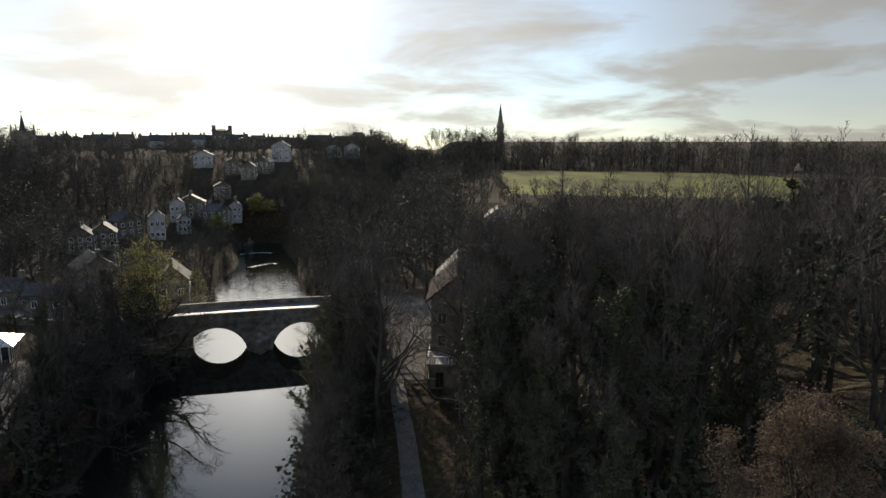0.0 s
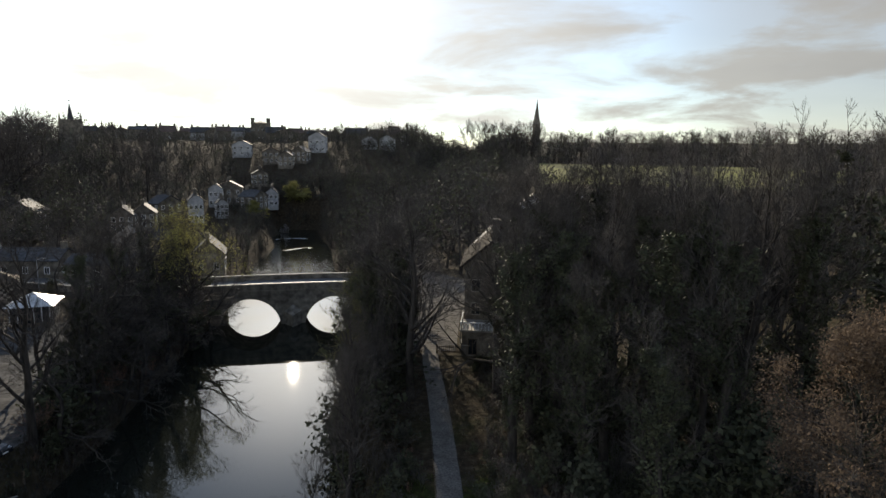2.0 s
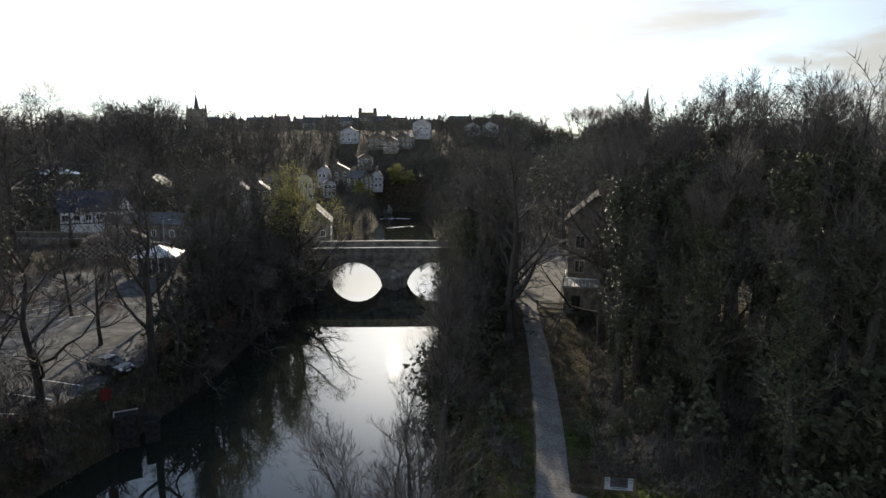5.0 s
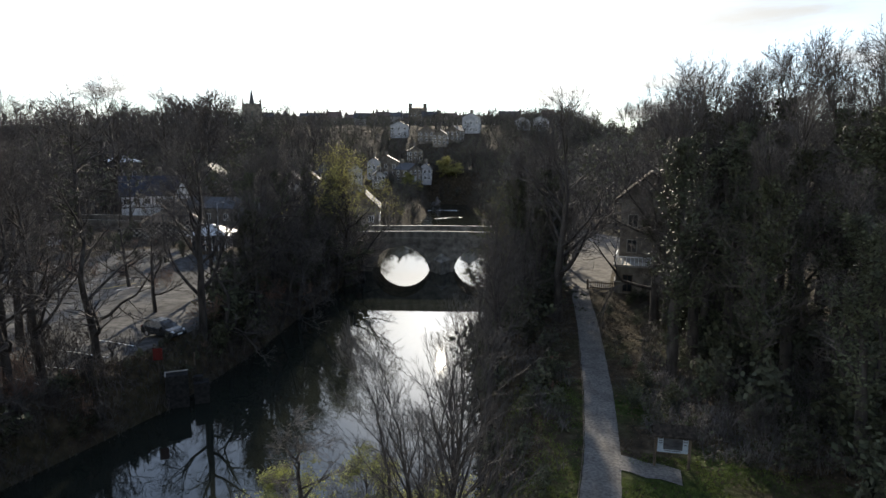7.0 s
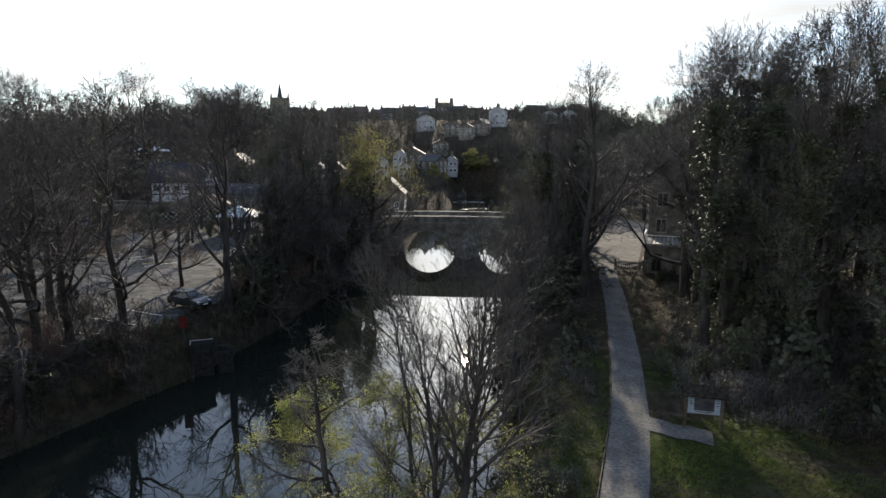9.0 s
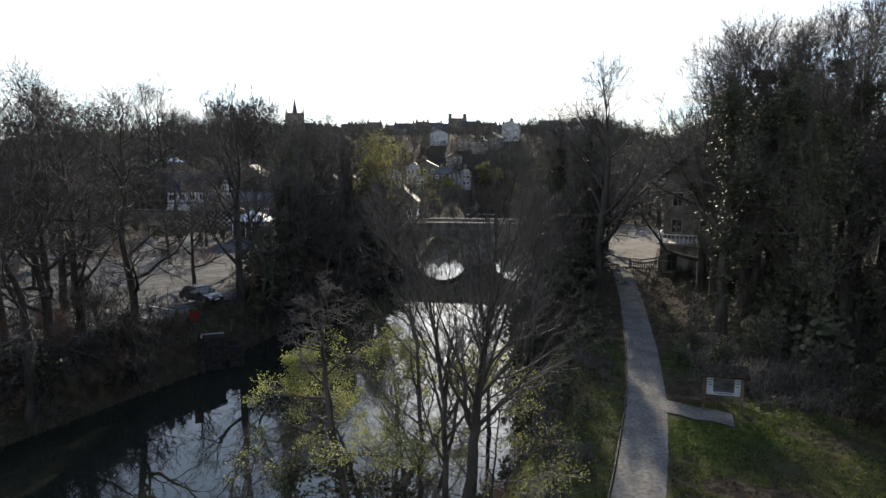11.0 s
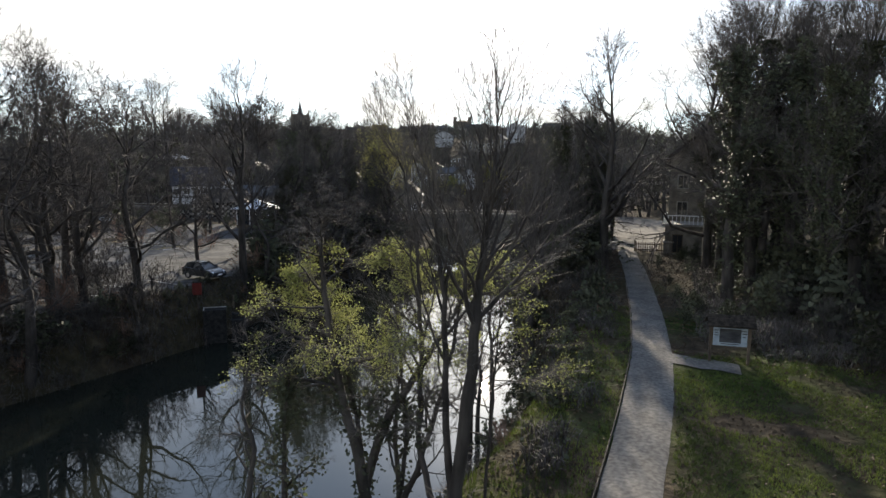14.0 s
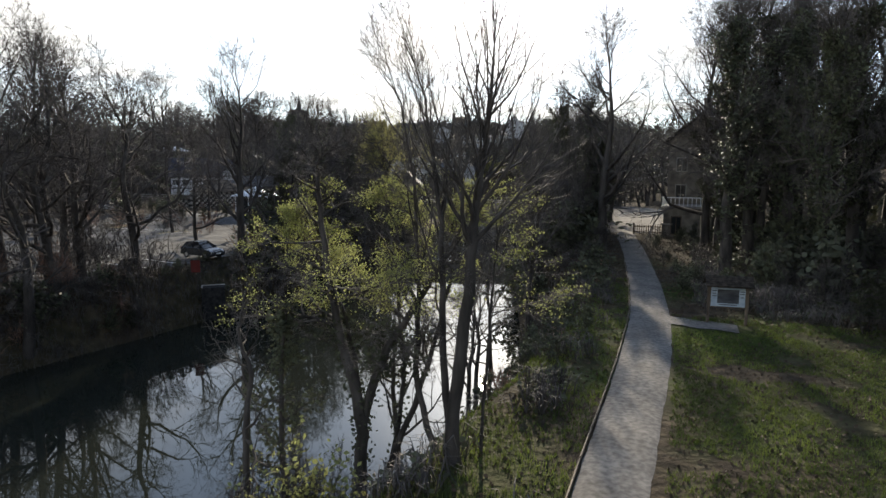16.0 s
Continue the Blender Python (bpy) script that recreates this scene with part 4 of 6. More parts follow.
slim = Stand(round_tree("bare_tree", "slender bare riverside tree with fanning twigs", 27, 11.5, clear=0.35, wide=0.26, limbs=12, kids=(5, 5, 4), twig=0.006, up=0.14, angles=(55, 22), girth=0.012))
for x, y, turn, size in ((-8.6, 20.4, 60, 0.95), (-8.3, 27.5, 200, 0.9), (-9.3, 31.5, 310, 1.0), (-10.3, 37.5, 20, 1.05)):
    slim.at(x, y, turn, size)

for i, (x, y, h, tilt) in enumerate(((-37.6, 27.0, 18, 5), (-39.4, 37.5, 17.5, -4), (-38.7, 49.0, 18.5, -3), (-40.5, 17, 18, 5), (-39, 58.5, 16, 0), (-43, 66, 15, 3), (-44, 76, 16, -3), (-50, 39.5, 19, 0), (-54, 32, 20, 3), (-37.5, 51.5, 14, 4), (-44, 30, 20, 2), (-42, 22, 20, 3), (-41.6, 65.5, 17, 4), (-42.8, 73, 17, 3), (-45.5, 90, 15, 2), (-43.5, 80.5, 16, -3), (-40.4, 30.8, 17, 3), (-41.6, 34.4, 16, -2), (-43.6, 26.4, 18, 4), (-40.8, 22.6, 17, 2), (-47, 35.6, 18, 0), (-49, 29, 19, 2), (-53, 43, 17, 0), (-57, 36.5, 18, 2))):
    (crooked + bare)[(i * 2) % 6].at(x, y, 67 * i, h / 16.5, tilt=(0, tilt))
bare[1].at(-6.0, 58.5, 30, 21 / 18, wide=1.15)
for i, (x, y, h) in enumerate(((-9.5, 70, 17), (-14, 84, 15), (-8.6, 41.4, 15), (-9.5, 47, 13), (-10.5, 52.5, 14))):
    upright[i % 2].at(x, y, 50 * i, h / 18)
for i, (x, y, h) in enumerate(((-9.6, 72, 16), (-8.4, 64.5, 17), (-11.5, 80, 16), (-7.4, 68.5, 13), (-10.4, 61, 16), (-11.4, 66, 16))):
    ivied[(i + 1) % 3].at(x, y, 71 * i, h / 20.5)
for i, (x, y, h) in enumerate(((-41.2, 61, 17), (-42.5, 69, 17), (-45, 80, 16), (-46.5, 95, 15), (-39.4, 57.5, 14), (-42.4, 77, 15), (-43.6, 84, 14))):
    ivied[i % 3].at(x, y, 61 * i, h / 20.5)
mossy = Stand(make_tree("mossy_tree", "riverside tree with mossy yellow-green limbs and ivy", 45, 16, counts=(12, 7, 7, 2), ks=(6, 5, 2, 1, 1), bark=MOSSY, twigs=TWIG_MOSS, rise=0.2, wob=0.26, reach=0.36, low=0.15, girth=0.024, twig=0.02, angles=(28, 65), ivy=2600, ivy_top=0.55, ivy_size=0.26, ivy_spread=0.5))
for x, y, s, turn in ((-13.4, 61, 0.98, 0), (-12.2, 66.5, 0.85, 120), (-14.8, 75, 0.8, 220)):
    mossy.at(x, y, turn, s)
willow = round_tree("willow_tree", "large riverside willow with yellow-green spring twigs", 41, 18.5, clear=0.2, wide=0.45, limbs=20, kids=(6, 6, 4), twig=0.014, girth=0.026, angles=(75, 25), up=0.1, ivy=2500, ivy_top=0.4, ivy_size=0.35, ivy_spread=0.8, leaf=(6500, 0.2, 0.32, TWIG_GOLD, "yellow-green spring buds"), leaf_from=0.7)
willow.matrix_basis = pose(-42.4, 87.5, ground_at(-42.4, 87.5), 0, 3, 10)

for i, (x, y, h) in enumerate(((3.5, 46.5, 20.5), (5.2, 50.2, 21), (7.2, 49.6, 22), (8.4, 41.6, 18), (10.4, 44.2, 20), (12.2, 61.5, 25), (14.5, 47, 22), (12.0, 35, 16), (18, 42, 21), (20, 54, 23), (16, 56, 23), (25, 46, 21), (3.5, 57, 17), (5.6, 55.5, 23.5), (8.2, 60, 24), (24, 62, 23), (9, 57, 22), (30, 56, 22))):
    ivied[i % 3].at(x, y, 47 * i + 10, h / 20.5, tilt=(random.Random(i).uniform(-4, 4), random.Random(i + 50).uniform(-5, 5)), wide=1.05)
for i, (x, y, h) in enumerate(((3.7, 69.6, 16), (5.6, 71.5, 18), (7.4, 74, 19), (2.9, 68.2, 14))):
    ivied[(i + 2) % 3].at(x, y, 90 * i, h / 20.5, wide=0.8)
for i, (x, y, h, lean) in enumerate(((-9.2, 79, 13, 8), (-8.4, 86, 13, 6), (-11.5, 90, 14, 0), (-8.6, 74.6, 11, 9))):
    crooked[i % 3].at(x, y, 61 * i, h / 16.5, tilt=(0, lean), wide=1.15)
# trees that lean out over the water from the far bank
for i, (x, y, h) in enumerate(((-39.0, 63, 12), (-39.6, 68, 13), (-40.6, 73, 12), (-41.6, 78.5, 13), (-42.4, 84, 12), (-41.0, 92, 13))):
    crooked[(i + 1) % 3].at(x, y, 101 * i, h / 16.5, tilt=(0, 13), wide=1.2)
oak = round_tree("oak_tree", "oak holding dry russet-brown leaves at the wood's edge", 61, 16.3, clear=0.3, wide=0.28, limbs=20, kids=(6, 6, 5), twig=0.008, girth=0.02, angles=(78, 25), wob=0.2, leaf=(36000, 0.12, 0.22, RUSSET, "dry russet-brown leaves"))
oak.matrix_basis = pose(18.2, 26.8, ground_at(18.2, 26.8) - 0.1, 0, 0, 30)


def scatter(seed, x0, x1, y0, y1, gap, ok):
    rng = random.Random(seed)
    y = y0
    while y < y1:
        x = x0
        while x < x1:
            px, py = x + rng.uniform(0, gap), y + rng.uniform(0, gap)
            if ok(px, py):
                yield px, py, rng
            x += gap
        y += gap


def wet(x, y, margin):
    return y < 244 and river_left(y) - margin < x < river_right(y) + margin


# the wood on the rising ground
for i, (x, y, h) in enumerate(((2.6, 60, 22), (5.4, 61, 24), (4.0, 64, 23), (13, 56, 25), (16.5, 62, 26), (19, 58, 25), (22, 66, 26), (10.5, 66, 24), (26, 58, 25), (15, 70, 26), (20, 74, 25), (8, 62, 22), (29, 66, 25), (6.5, 55, 21), (24, 52, 24))):
    (bare + upright)[i % 5].at(x, y, 83 * i, h / 18.5)
for x, y, rng in scatter(5, 12, 74, 26, 108, 6.4, lambda x, y: x > 0.26 * (y - 30) + 12 or (y > 96 and x > 10)):
    if math.hypot(x - 17.0, y - 26.5) < 9 or y < 41 or x > 0.8 * y + 6:
        continue
    r = math.hypot(x, y)
    kind = rng.choice(mid + mid + midivy)
    low_land = x / max(y, 1) < 0.5 and r > 78
    kind.at(x, y, rng.uniform(0, 360), rng.uniform(1.05, 1.4) * (0.58 if low_land else 1.0), tilt=(rng.uniform(-3, 3), rng.uniform(-3, 3)))
# scrub and small trees towards the meadow
lowwood = Woods(500)
for x, y, rng in scatter(8, 4, 170, 100, 212, 7.0, lambda x, y: not in_court(x, y) and y > 0.55 * x + 60 and not in_field(x, y) and not (8 < x < 34 and 168 < y < 200)):
    lowwood.at(x, y, rng.uniform(0, 360), rng.uniform(0.35, 0.62) if y < 165 else rng.uniform(0.18, 0.36))
for x, y, rng in scatter(9, 0, 30, 200, 335, 5.5, lambda x, y: not in_field(x, y)):
    lowwood.at(x, y, rng.uniform(0, 360), rng.uniform(0.25, 0.5))
lowwood.finish("scrub_woodland", "low bare scrub and small trees below the meadow")
# woods on the slopes in the middle distance
slope = Woods(520)
for x, y, rng in scatter(6, -74, 34, 116, 350, 6.6, lambda x, y: not wet(x, y, 4) and not in_court(x, y) and x > (river_right(min(y, 235)) + 3 if y < 246 else -78) and not (x > 6 and y > 150) and not in_field(x, y)):
    d, left = math.hypot(x, y), math.degrees(math.atan2(-x, y))
    roof = 34.6 + d * (math.tan(radians(-2.0)) if left > 4 else math.tan(radians(-0.2)))
    if left > 11 and d < 245:
        roof = min(roof, max(8.0, (d - 150) * 0.2))
    s = min(rng.uniform(0.7, 1.2), (roof - ground_at(x, y)) / 16.5)
    if d > 230:
        s = max(s, 0.4)
    if s > 0.2:
        slope.at(x, y, rng.uniform(0, 360), s)
for i in range(260):
    rng = random.Random(2100 + i)
    y = rng.uniform(122, 250)
    x = float(river_right(min(y, 235))) + rng.uniform(0.8, 16)
    slope.at(x, y, rng.uniform(0, 360), rng.uniform(0.22, 0.5))
for i in range(130):
    rng = random.Random(2300 + i)
    slope.at(rng.uniform(-90, -54), rng.uniform(233, 262), rng.uniform(0, 360), rng.uniform(0.22, 0.45))
for i in range(240):
    rng = random.Random(3300 + i)
    left, d = rng.uniform(1, 13.5), rng.uniform(245, 338)
    x, y = -math.sin(radians(left)) * d, math.cos(radians(left)) * d
    slope.at(x, y, rng.uniform(0, 360), rng.uniform(0.3, 0.5) if left > 7 else rng.uniform(0.45, 0.8))
slope.finish("hanging_woods", "dark bare woods on the slope above the river")
# skyline
sky_line = Woods(540)
for i in range(170):
    rng = random.Random(900 + i)
    az, d = radians(rng.uniform(-44, 9)), rng.uniform(338, 480)
    x, y = -math.sin(az) * d, math.cos(az) * d
    if not in_field(x, y):
        sky_line.at(x, y, rng.uniform(0, 360), rng.uniform(0.55, 0.85) if i % 3 else rng.uniform(0.85, 1.1))
for i in range(70):
    rng = random.Random(1300 + i)
    az, d = radians(rng.uniform(-7, 6.5)), rng.uniform(375, 440)
    sky_line.at(-math.sin(az) * d, math.cos(az) * d, rng.uniform(0, 360), rng.uniform(1.0, 1.25))
# a thick hedge behind the meadow and a wood along the rim of the hill
for i in range(150):
    rng = random.Random(1500 + i)
    f = rng.random()
    x, y = 22 + 135 * f + rng.uniform(-4, 4), 338 - 70 * f ** 1.5 + rng.uniform(0, 22)
    sky_line.at(x, y, rng.uniform(0, 360), rng.uniform(0.28, 0.6))
for i in range(190):
    rng = random.Random(1700 + i)
    az, d = radians(rng.uniform(-3, 13)), rng.uniform(320, 392)
    if ground_at(-math.sin(az) * d, math.cos(az) * d) > 3:
        sky_line.at(-math.sin(az) * d, math.cos(az) * d, rng.uniform(0, 360), rng.uniform(0.45, 0.8) if az > radians(5.5) else rng.uniform(0.7, 1.05))
# a close belt of round-headed trees along the horizon
for i in range(330):
    rng = random.Random(2500 + i)
    left = rng.uniform(-45, 7)
    d = rng.uniform(345, 425)
    x, y = -math.sin(radians(left)) * d, math.cos(radians(left)) * d
    if in_field(x, y):
        continue
    up = rng.uniform(0.2, 1.25) if left < -4 else rng.uniform(0.9, 1.9)
    sky_line.at(x, y, rng.uniform(0, 360), min(1.5, max(0.4, (34.6 + d * math.tan(radians(up)) - ground_at(x, y)) / 14.5)))
sky_line.finish("skyline_trees", "row of distant bare trees along the skyline")
for i, (left, d, s) in enumerate(((-30.8, 96, 1.15), (-26.5, 340, 1.2), (-11, 215, 0.75), (-15, 205, 0.7), (-20, 190, 0.75), (1.5, 400, 1.3), (-1, 395, 1.2), (3.4, 400, 1.25))):
    farbare[i % 3].at(-math.sin(radians(left)) * d, math.cos(radians(left)) * d, 40 * i, s)
# single round heads that stand over the horizon, and a row of tall bare trees beside the spire
for i in range(44):
    rng = random.Random(3100 + i)
    left = -7.6 - 23 * i / 30 + rng.uniform(-0.35, 0.35) if i < 30 else 1.0 - 6.4 * (i - 30) / 13 + rng.uniform(-0.1, 0.1)
    d = rng.uniform(350, 400)
    x, y = -math.sin(radians(left)) * d, math.cos(radians(left)) * d
    up = rng.uniform(0.95, 1.55) if i < 30 else rng.uniform(1.75, 2.0)
    if not in_field(x, y):
        farbare[i % 3].at(x, y, rng.uniform(0, 360), (34.6 + d * math.tan(radians(up)) - ground_at(x, y)) / 15.5, wide=rng.uniform(1.1, 1.5) if i < 30 else 0.95)
farivy[0].at(30, 150, 0, 0.9)
farivy[1].at(36, 120, 0, 0.8)
farivy[0].at(-101, 133, 40, 0.75, wide=1.3)
farivy[1].at(-114, 112, 80, 0.72, wide=1.2)


# ---- buildings ----
def window_on(house_ob, b_at, w, h, out, mat=None, bars=True):
    """A window at a point of a wall, whose outward way is out; frame with its pane and glazing bar."""
    o = Vector(out).normalized()
    s = Vector((-o.y, o.x, 0))
    c = Vector(b_at)
    f = Build()
    t = 0.09
    for k in (-1, 1):
        a = c + s * k * (w / 2)
        f.beam(a + o * 0.03, a + o * 0.03 + Vector((0, 0, h)), t, 0.10)
    for z in (0, h):
        f.beam(c - s * (w / 2 + 0.05) + o * 0.03 + Vector((0, 0, z)), c + s * (w / 2 + 0.05) + o * 0.03 + Vector((0, 0, z)), 0.12, t)
    if bars:
        f.beam(c + o * 0.03, c + o * 0.03 + Vector((0, 0, h)), 0.06, 0.05)
    win = part("window", f, mat or WHITE, house_ob)
    p = Build()
    a, b = c - s * w / 2 + o * 0.012, c + s * w / 2 + o * 0.012
    up = Vector((0, 0, h))
    p.face(a, b, b + up, a + up)
    part("pane", p, GLASS, win)
    return win


def make_house(name, label, x, y, turn, w, d, eave, ridge, wall, roof, rows=2, cols=3, chimneys=1, z=None, hip=0.0, group="", category="house", sink=1.2, side_cols=2):
    """A house with its gables across local x and its ridge along local y; y = -d/2 is its front."""
    base = ground_at(x, y) if z is None else z
    h = thing(name, label, category, group, pose(x, y, base, 0, 0, turn))
    b = Build()
    if hip:
        b.box(0, 0, -sink, w, d, eave + sink)
    else:
        b.prism([(-w / 2, -sink), (w / 2, -sink), (w / 2, eave), (0, ridge - 0.1), (-w / 2, eave)], -d / 2, d / 2)
    part("wall", b, wall, h)
    r = Build()
    o, t = 0.35, 0.16
    if hip:
        e = d / 2 - hip
        low = [(-w / 2 - o, -d / 2 - o, eave), (w / 2 + o, -d / 2 - o, eave), (w / 2 + o, d / 2 + o, eave), (-w / 2 - o, d / 2 + o, eave)]
        if e > 0.2:
            r.solid(low + [(0, -e, ridge), (0, e, ridge)], [(0, 1, 4), (1, 2, 5, 4), (2, 3, 5), (3, 0, 4, 5), (3, 2, 1, 0)])
        else:
            r.solid(low + [(0, 0, ridge)], [(0, 1, 4), (1, 2, 4), (2, 3, 4), (3, 0, 4), (3, 2, 1, 0)])
    else:
        g = (ridge - eave) / (w / 2)
        for k in (-1, 1):
            r.solid([(0, -d / 2 - o, ridge), (0, d / 2 + o, ridge), (k * (w / 2 + o), d / 2 + o, eave - g * o), (k * (w / 2 + o), -d / 2 - o, eave - g * o),
                     (0, -d / 2 - o, ridge + t), (0, d / 2 + o, ridge + t), (k * (w / 2 + o), d / 2 + o, eave - g * o + t), (k * (w / 2 + o), -d / 2 - o, eave - g * o + t)],
                    [(0, 1, 2, 3), (7, 6, 5, 4), (0, 3, 7, 4), (1, 5, 6, 2), (3, 2, 6, 7)])
    top = part("roof", r, roof, h)
    rng = random.Random(int(abs(x * 7 + y * 13)))
    for i in range(chimneys):
        c = Build()
        cy = (-d / 2 + 0.5 + (d - 1.0) * (i / max(chimneys - 1, 1)))
        c.box(0, cy, ridge - 0.7, 0.7, 1.0, 1.9)
        c.box(0, cy, ridge + 1.2, 0.85, 1.15, 0.15)
        for k in (-0.25, 0.25):
            c.lathe([(0.13, ridge + 1.35), (0.10, ridge + 1.75), (0.0, ridge + 1.75)], 6, 0, cy + k)
        part("chimney", c, STONE, top)
    for row in range(rows):
        zz = 0.9 + row * (eave - 0.5) / max(rows, 1)
        for i in range(cols):
            window_on(h, ((i + 0.5) / cols * w - w / 2, -d / 2, zz), 0.95, 1.25, (0, -1, 0))
        for i in range(side_cols):
            for k in (-1, 1):
                window_on(h, (k * w / 2, (i + 0.5) / side_cols * d - d / 2, zz), 0.95, 1.25, (k, 0, 0))
    return h


def polar(left, d):
    return -math.sin(radians(left)) * d, math.cos(radians(left)) * d


# white and stone houses climbing the hill above the river
for left, d, w, dep, eave, ridge, wall, roof, turn, lab, nm in (
        (14.5, 330, 11, 9, 8.5, 11.5, RENDERED, SLATE, 8, "tall white rendered house high on the hill", "house"),
        (9.9, 340, 10, 8, 5.4, 7.6, RENDERED, SLATE, 4, "white rendered terrace house on the hilltop", "house"),
        (8.3, 341, 10, 8, 6.2, 8.8, RENDERED, SLATE, 4, "white rendered terrace house on the hilltop", "house"),
        (21.0, 320, 11, 8, 6.2, 9.0, RENDERED, SLATE, 15, "white gabled house with dark window trim on the hillside", "house"),
        (18.6, 300, 9, 8, 6.0, 8.6, STONE, PANTILE, 20, "stone cottage with a tiled roof on the hillside", "house"),
        (17.3, 290, 8, 8, 5.6, 8.2, STONE, SLATE, 10, "stone terrace house on the hillside", "house"),
        (19.6, 270, 8, 7, 5.4, 7.6, STONE, SLATE, 24, "small stone cottage on the hillside", "house"),
        (16.0, 300, 9, 7, 5.6, 8.4, STONE, SLATE, -8, "grey stone house above the river", "house"),
        (23.3, 238, 6, 6, 7.2, 9.4, RENDERED, SLATE, 20, "narrow white house above the riverside", "house"),
        (22.2, 243, 12, 8, 6.6, 9.6, STONE, PANTILE, 18, "long stone house with a brown tiled roof", "house"),
        (25.0, 214, 5.5, 6, 8.0, 10.4, RENDERED, SLATE, 28, "white gabled house above the riverside", "house"),
        (22.9, 222, 5, 5, 5.4, 7.2, RENDERED, SLATE, 30, "white cottage with steep gables", "house"),
        (20.2, 232, 12, 7, 5.2, 7.8, STONE, SLATE, 80, "long low stone cottage with a slate roof", "house"),
        (18.6, 250, 6, 6, 6.0, 8.4, RENDERED, SLATE, 12, "small white gabled house near the willows", "house"),
        (30.6, 196, 8, 9, 5.2, 8.2, STONE, SLATE, 24, "stone cottage with a pale-edged gable", "house"),
        (29.0, 200, 8, 9, 5.2, 8.2, STONE, SLATE, 24, "stone cottage with a pale-edged gable", "house"),
        (27.4, 214, 10, 7, 5.5, 8.4, STONE, SLATE, 60, "stone house with a sunlit slate roof", "house"),
        (27.6, 172, 9, 7, 4.6, 7.2, STONE, SLATE, 70, "stone riverside building with a slate roof", "house")):
    x, y = polar(left, d)
    make_house(nm, lab, x, y, turn, w * 0.8, dep * 0.85, eave * 0.9, ridge * 0.88, wall, roof, rows=2, cols=3, chimneys=2, group="houses on the hillside")
rng = random.Random(14)
for i in range(36):
    left = 3.5 + i * 0.86 + rng.uniform(-0.2, 0.2)
    d = rng.uniform(395, 445)
    x, y = polar(left, d)
    wall = rng.choice((STONE, STONE, STONE, STONE, STONE, RENDERED))
    make_house("house", "white town house on the skyline" if wall is RENDERED else "stone town house with chimneys on the skyline", x, y, rng.choice((0, 90)) + rng.uniform(-15, 15) + left, rng.uniform(7, 10), rng.uniform(8, 13), rng.uniform(4.4, 6.0), rng.uniform(7.0, 8.6), wall, rng.choice((SLATE, SLATE, PANTILE)), rows=1, cols=2, chimneys=rng.choice((1, 2, 2, 3)), group="town houses on the skyline", side_cols=1)
hall = make_house("town_hall", "square stone hall with corner chimney stacks on the skyline", *polar(19.4, 420), 20, 12, 11, 11.2, 12.6, STONE, SLATE, rows=2, cols=4, chimneys=0, hip=5, category="hall")
for sx in (-4.8, 4.8):
    for sy in (-4.5, 4.5):
        part("chimney_stack", Build().box(sx, sy, 10.6, 2.2, 1.6, 3.4).box(sx, sy, 14.0, 2.5, 1.9, 0.3), STONE, hall)
flat_hall = thing("hall", "long flat-roofed building with a stair tower on the skyline", "building", m=pose(*polar(8.0, 430), ground_at(*polar(8.0, 430)), 0, 0, 8))
part("wall", Build().box(0, 0, -1, 26, 10, 9.4), STONE, flat_hall)
part("roof", Build().box(0, 0, 8.4, 26.6, 10.6, 0.5), SLATE, flat_hall)
part("stair_tower", Build().box(2, 0, 8.9, 7, 5, 2.6), STONE, flat_hall)
for k in (-1.2, 5.2):
    part("mast", Build().box(k, 0, 11.5, 0.25, 0.25, 3.0), STEEL, flat_hall)


def build_church():
    c = thing("parish_church", "stone parish church tower with pinnacles and a small spire", "church", m=pose(-187, 279, ground_at(-187, 279), 0, 0, 34))
    part("tower", Build().box(0, 0, -2, 8.6, 8.6, 19.0).box(0, 0, 16.6, 9.0, 9.0, 0.4), STONE, c)
    par = Build()
    for sx, sy, w, d in ((0, -4.3, 9, 0.4), (0, 4.3, 9, 0.4), (-4.3, 0, 0.4, 8.2), (4.3, 0, 0.4, 8.2)):
        par.box(sx, sy, 17.0, w, d, 0.9)
    part("parapet", par, STONE, c)
    for sx in (-4.2, 4.2):
        for sy in (-4.2, 4.2):
            p = Build().box(sx, sy, -1, 1.1, 1.1, 18.4)
            p.lathe([(0.5, 17.4), (0.42, 18.6), (0.0, 21.2)], 4, sx, sy)
            part("pinnacle", p, STONE, c)
    part("spire", Build().lathe([(1.5, 16.9), (1.3, 18.4), (0.12, 25.2), (0.0, 25.3)], 8), SLATE, c)
    part("weather_vane", Build().box(0, 0, 25.2, 0.12, 0.12, 1.4).box(0, 0, 26.2, 0.9, 0.08, 0.3), BLACK, c)
    part("nave", Build().prism([(-5, -2), (5, -2), (5, 8), (0, 11.5), (-5, 8)], 4.3, 28), STONE, c)
    for k in (-1, 1):
        window_on(c, (0, k * 4.32, 11.2), 1.5, 3.0, (0, k, 0), STONE)
    return c


build_church()
spire = thing("spire_church", "tall slender stone church spire above the far trees", "church", m=pose(*polar(-5.15, 620), ground_at(*polar(-5.15, 620)), 0, 0, 10))
part("tower", Build().box(0, 0, -1, 5.6, 5.6, 28), STONE, spire)
part("spire", Build().lathe([(3.6, 27), (3.2, 28.5), (0.1, 50), (0.0, 50.3)], 8), STONE, spire)
for sx in (-2.6, 2.6):
    for sy in (-2.6, 2.6):
        part("pinnacle", Build().lathe([(0.7, 26), (0.6, 28), (0.0, 32)], 4, sx, sy), STONE, spire)

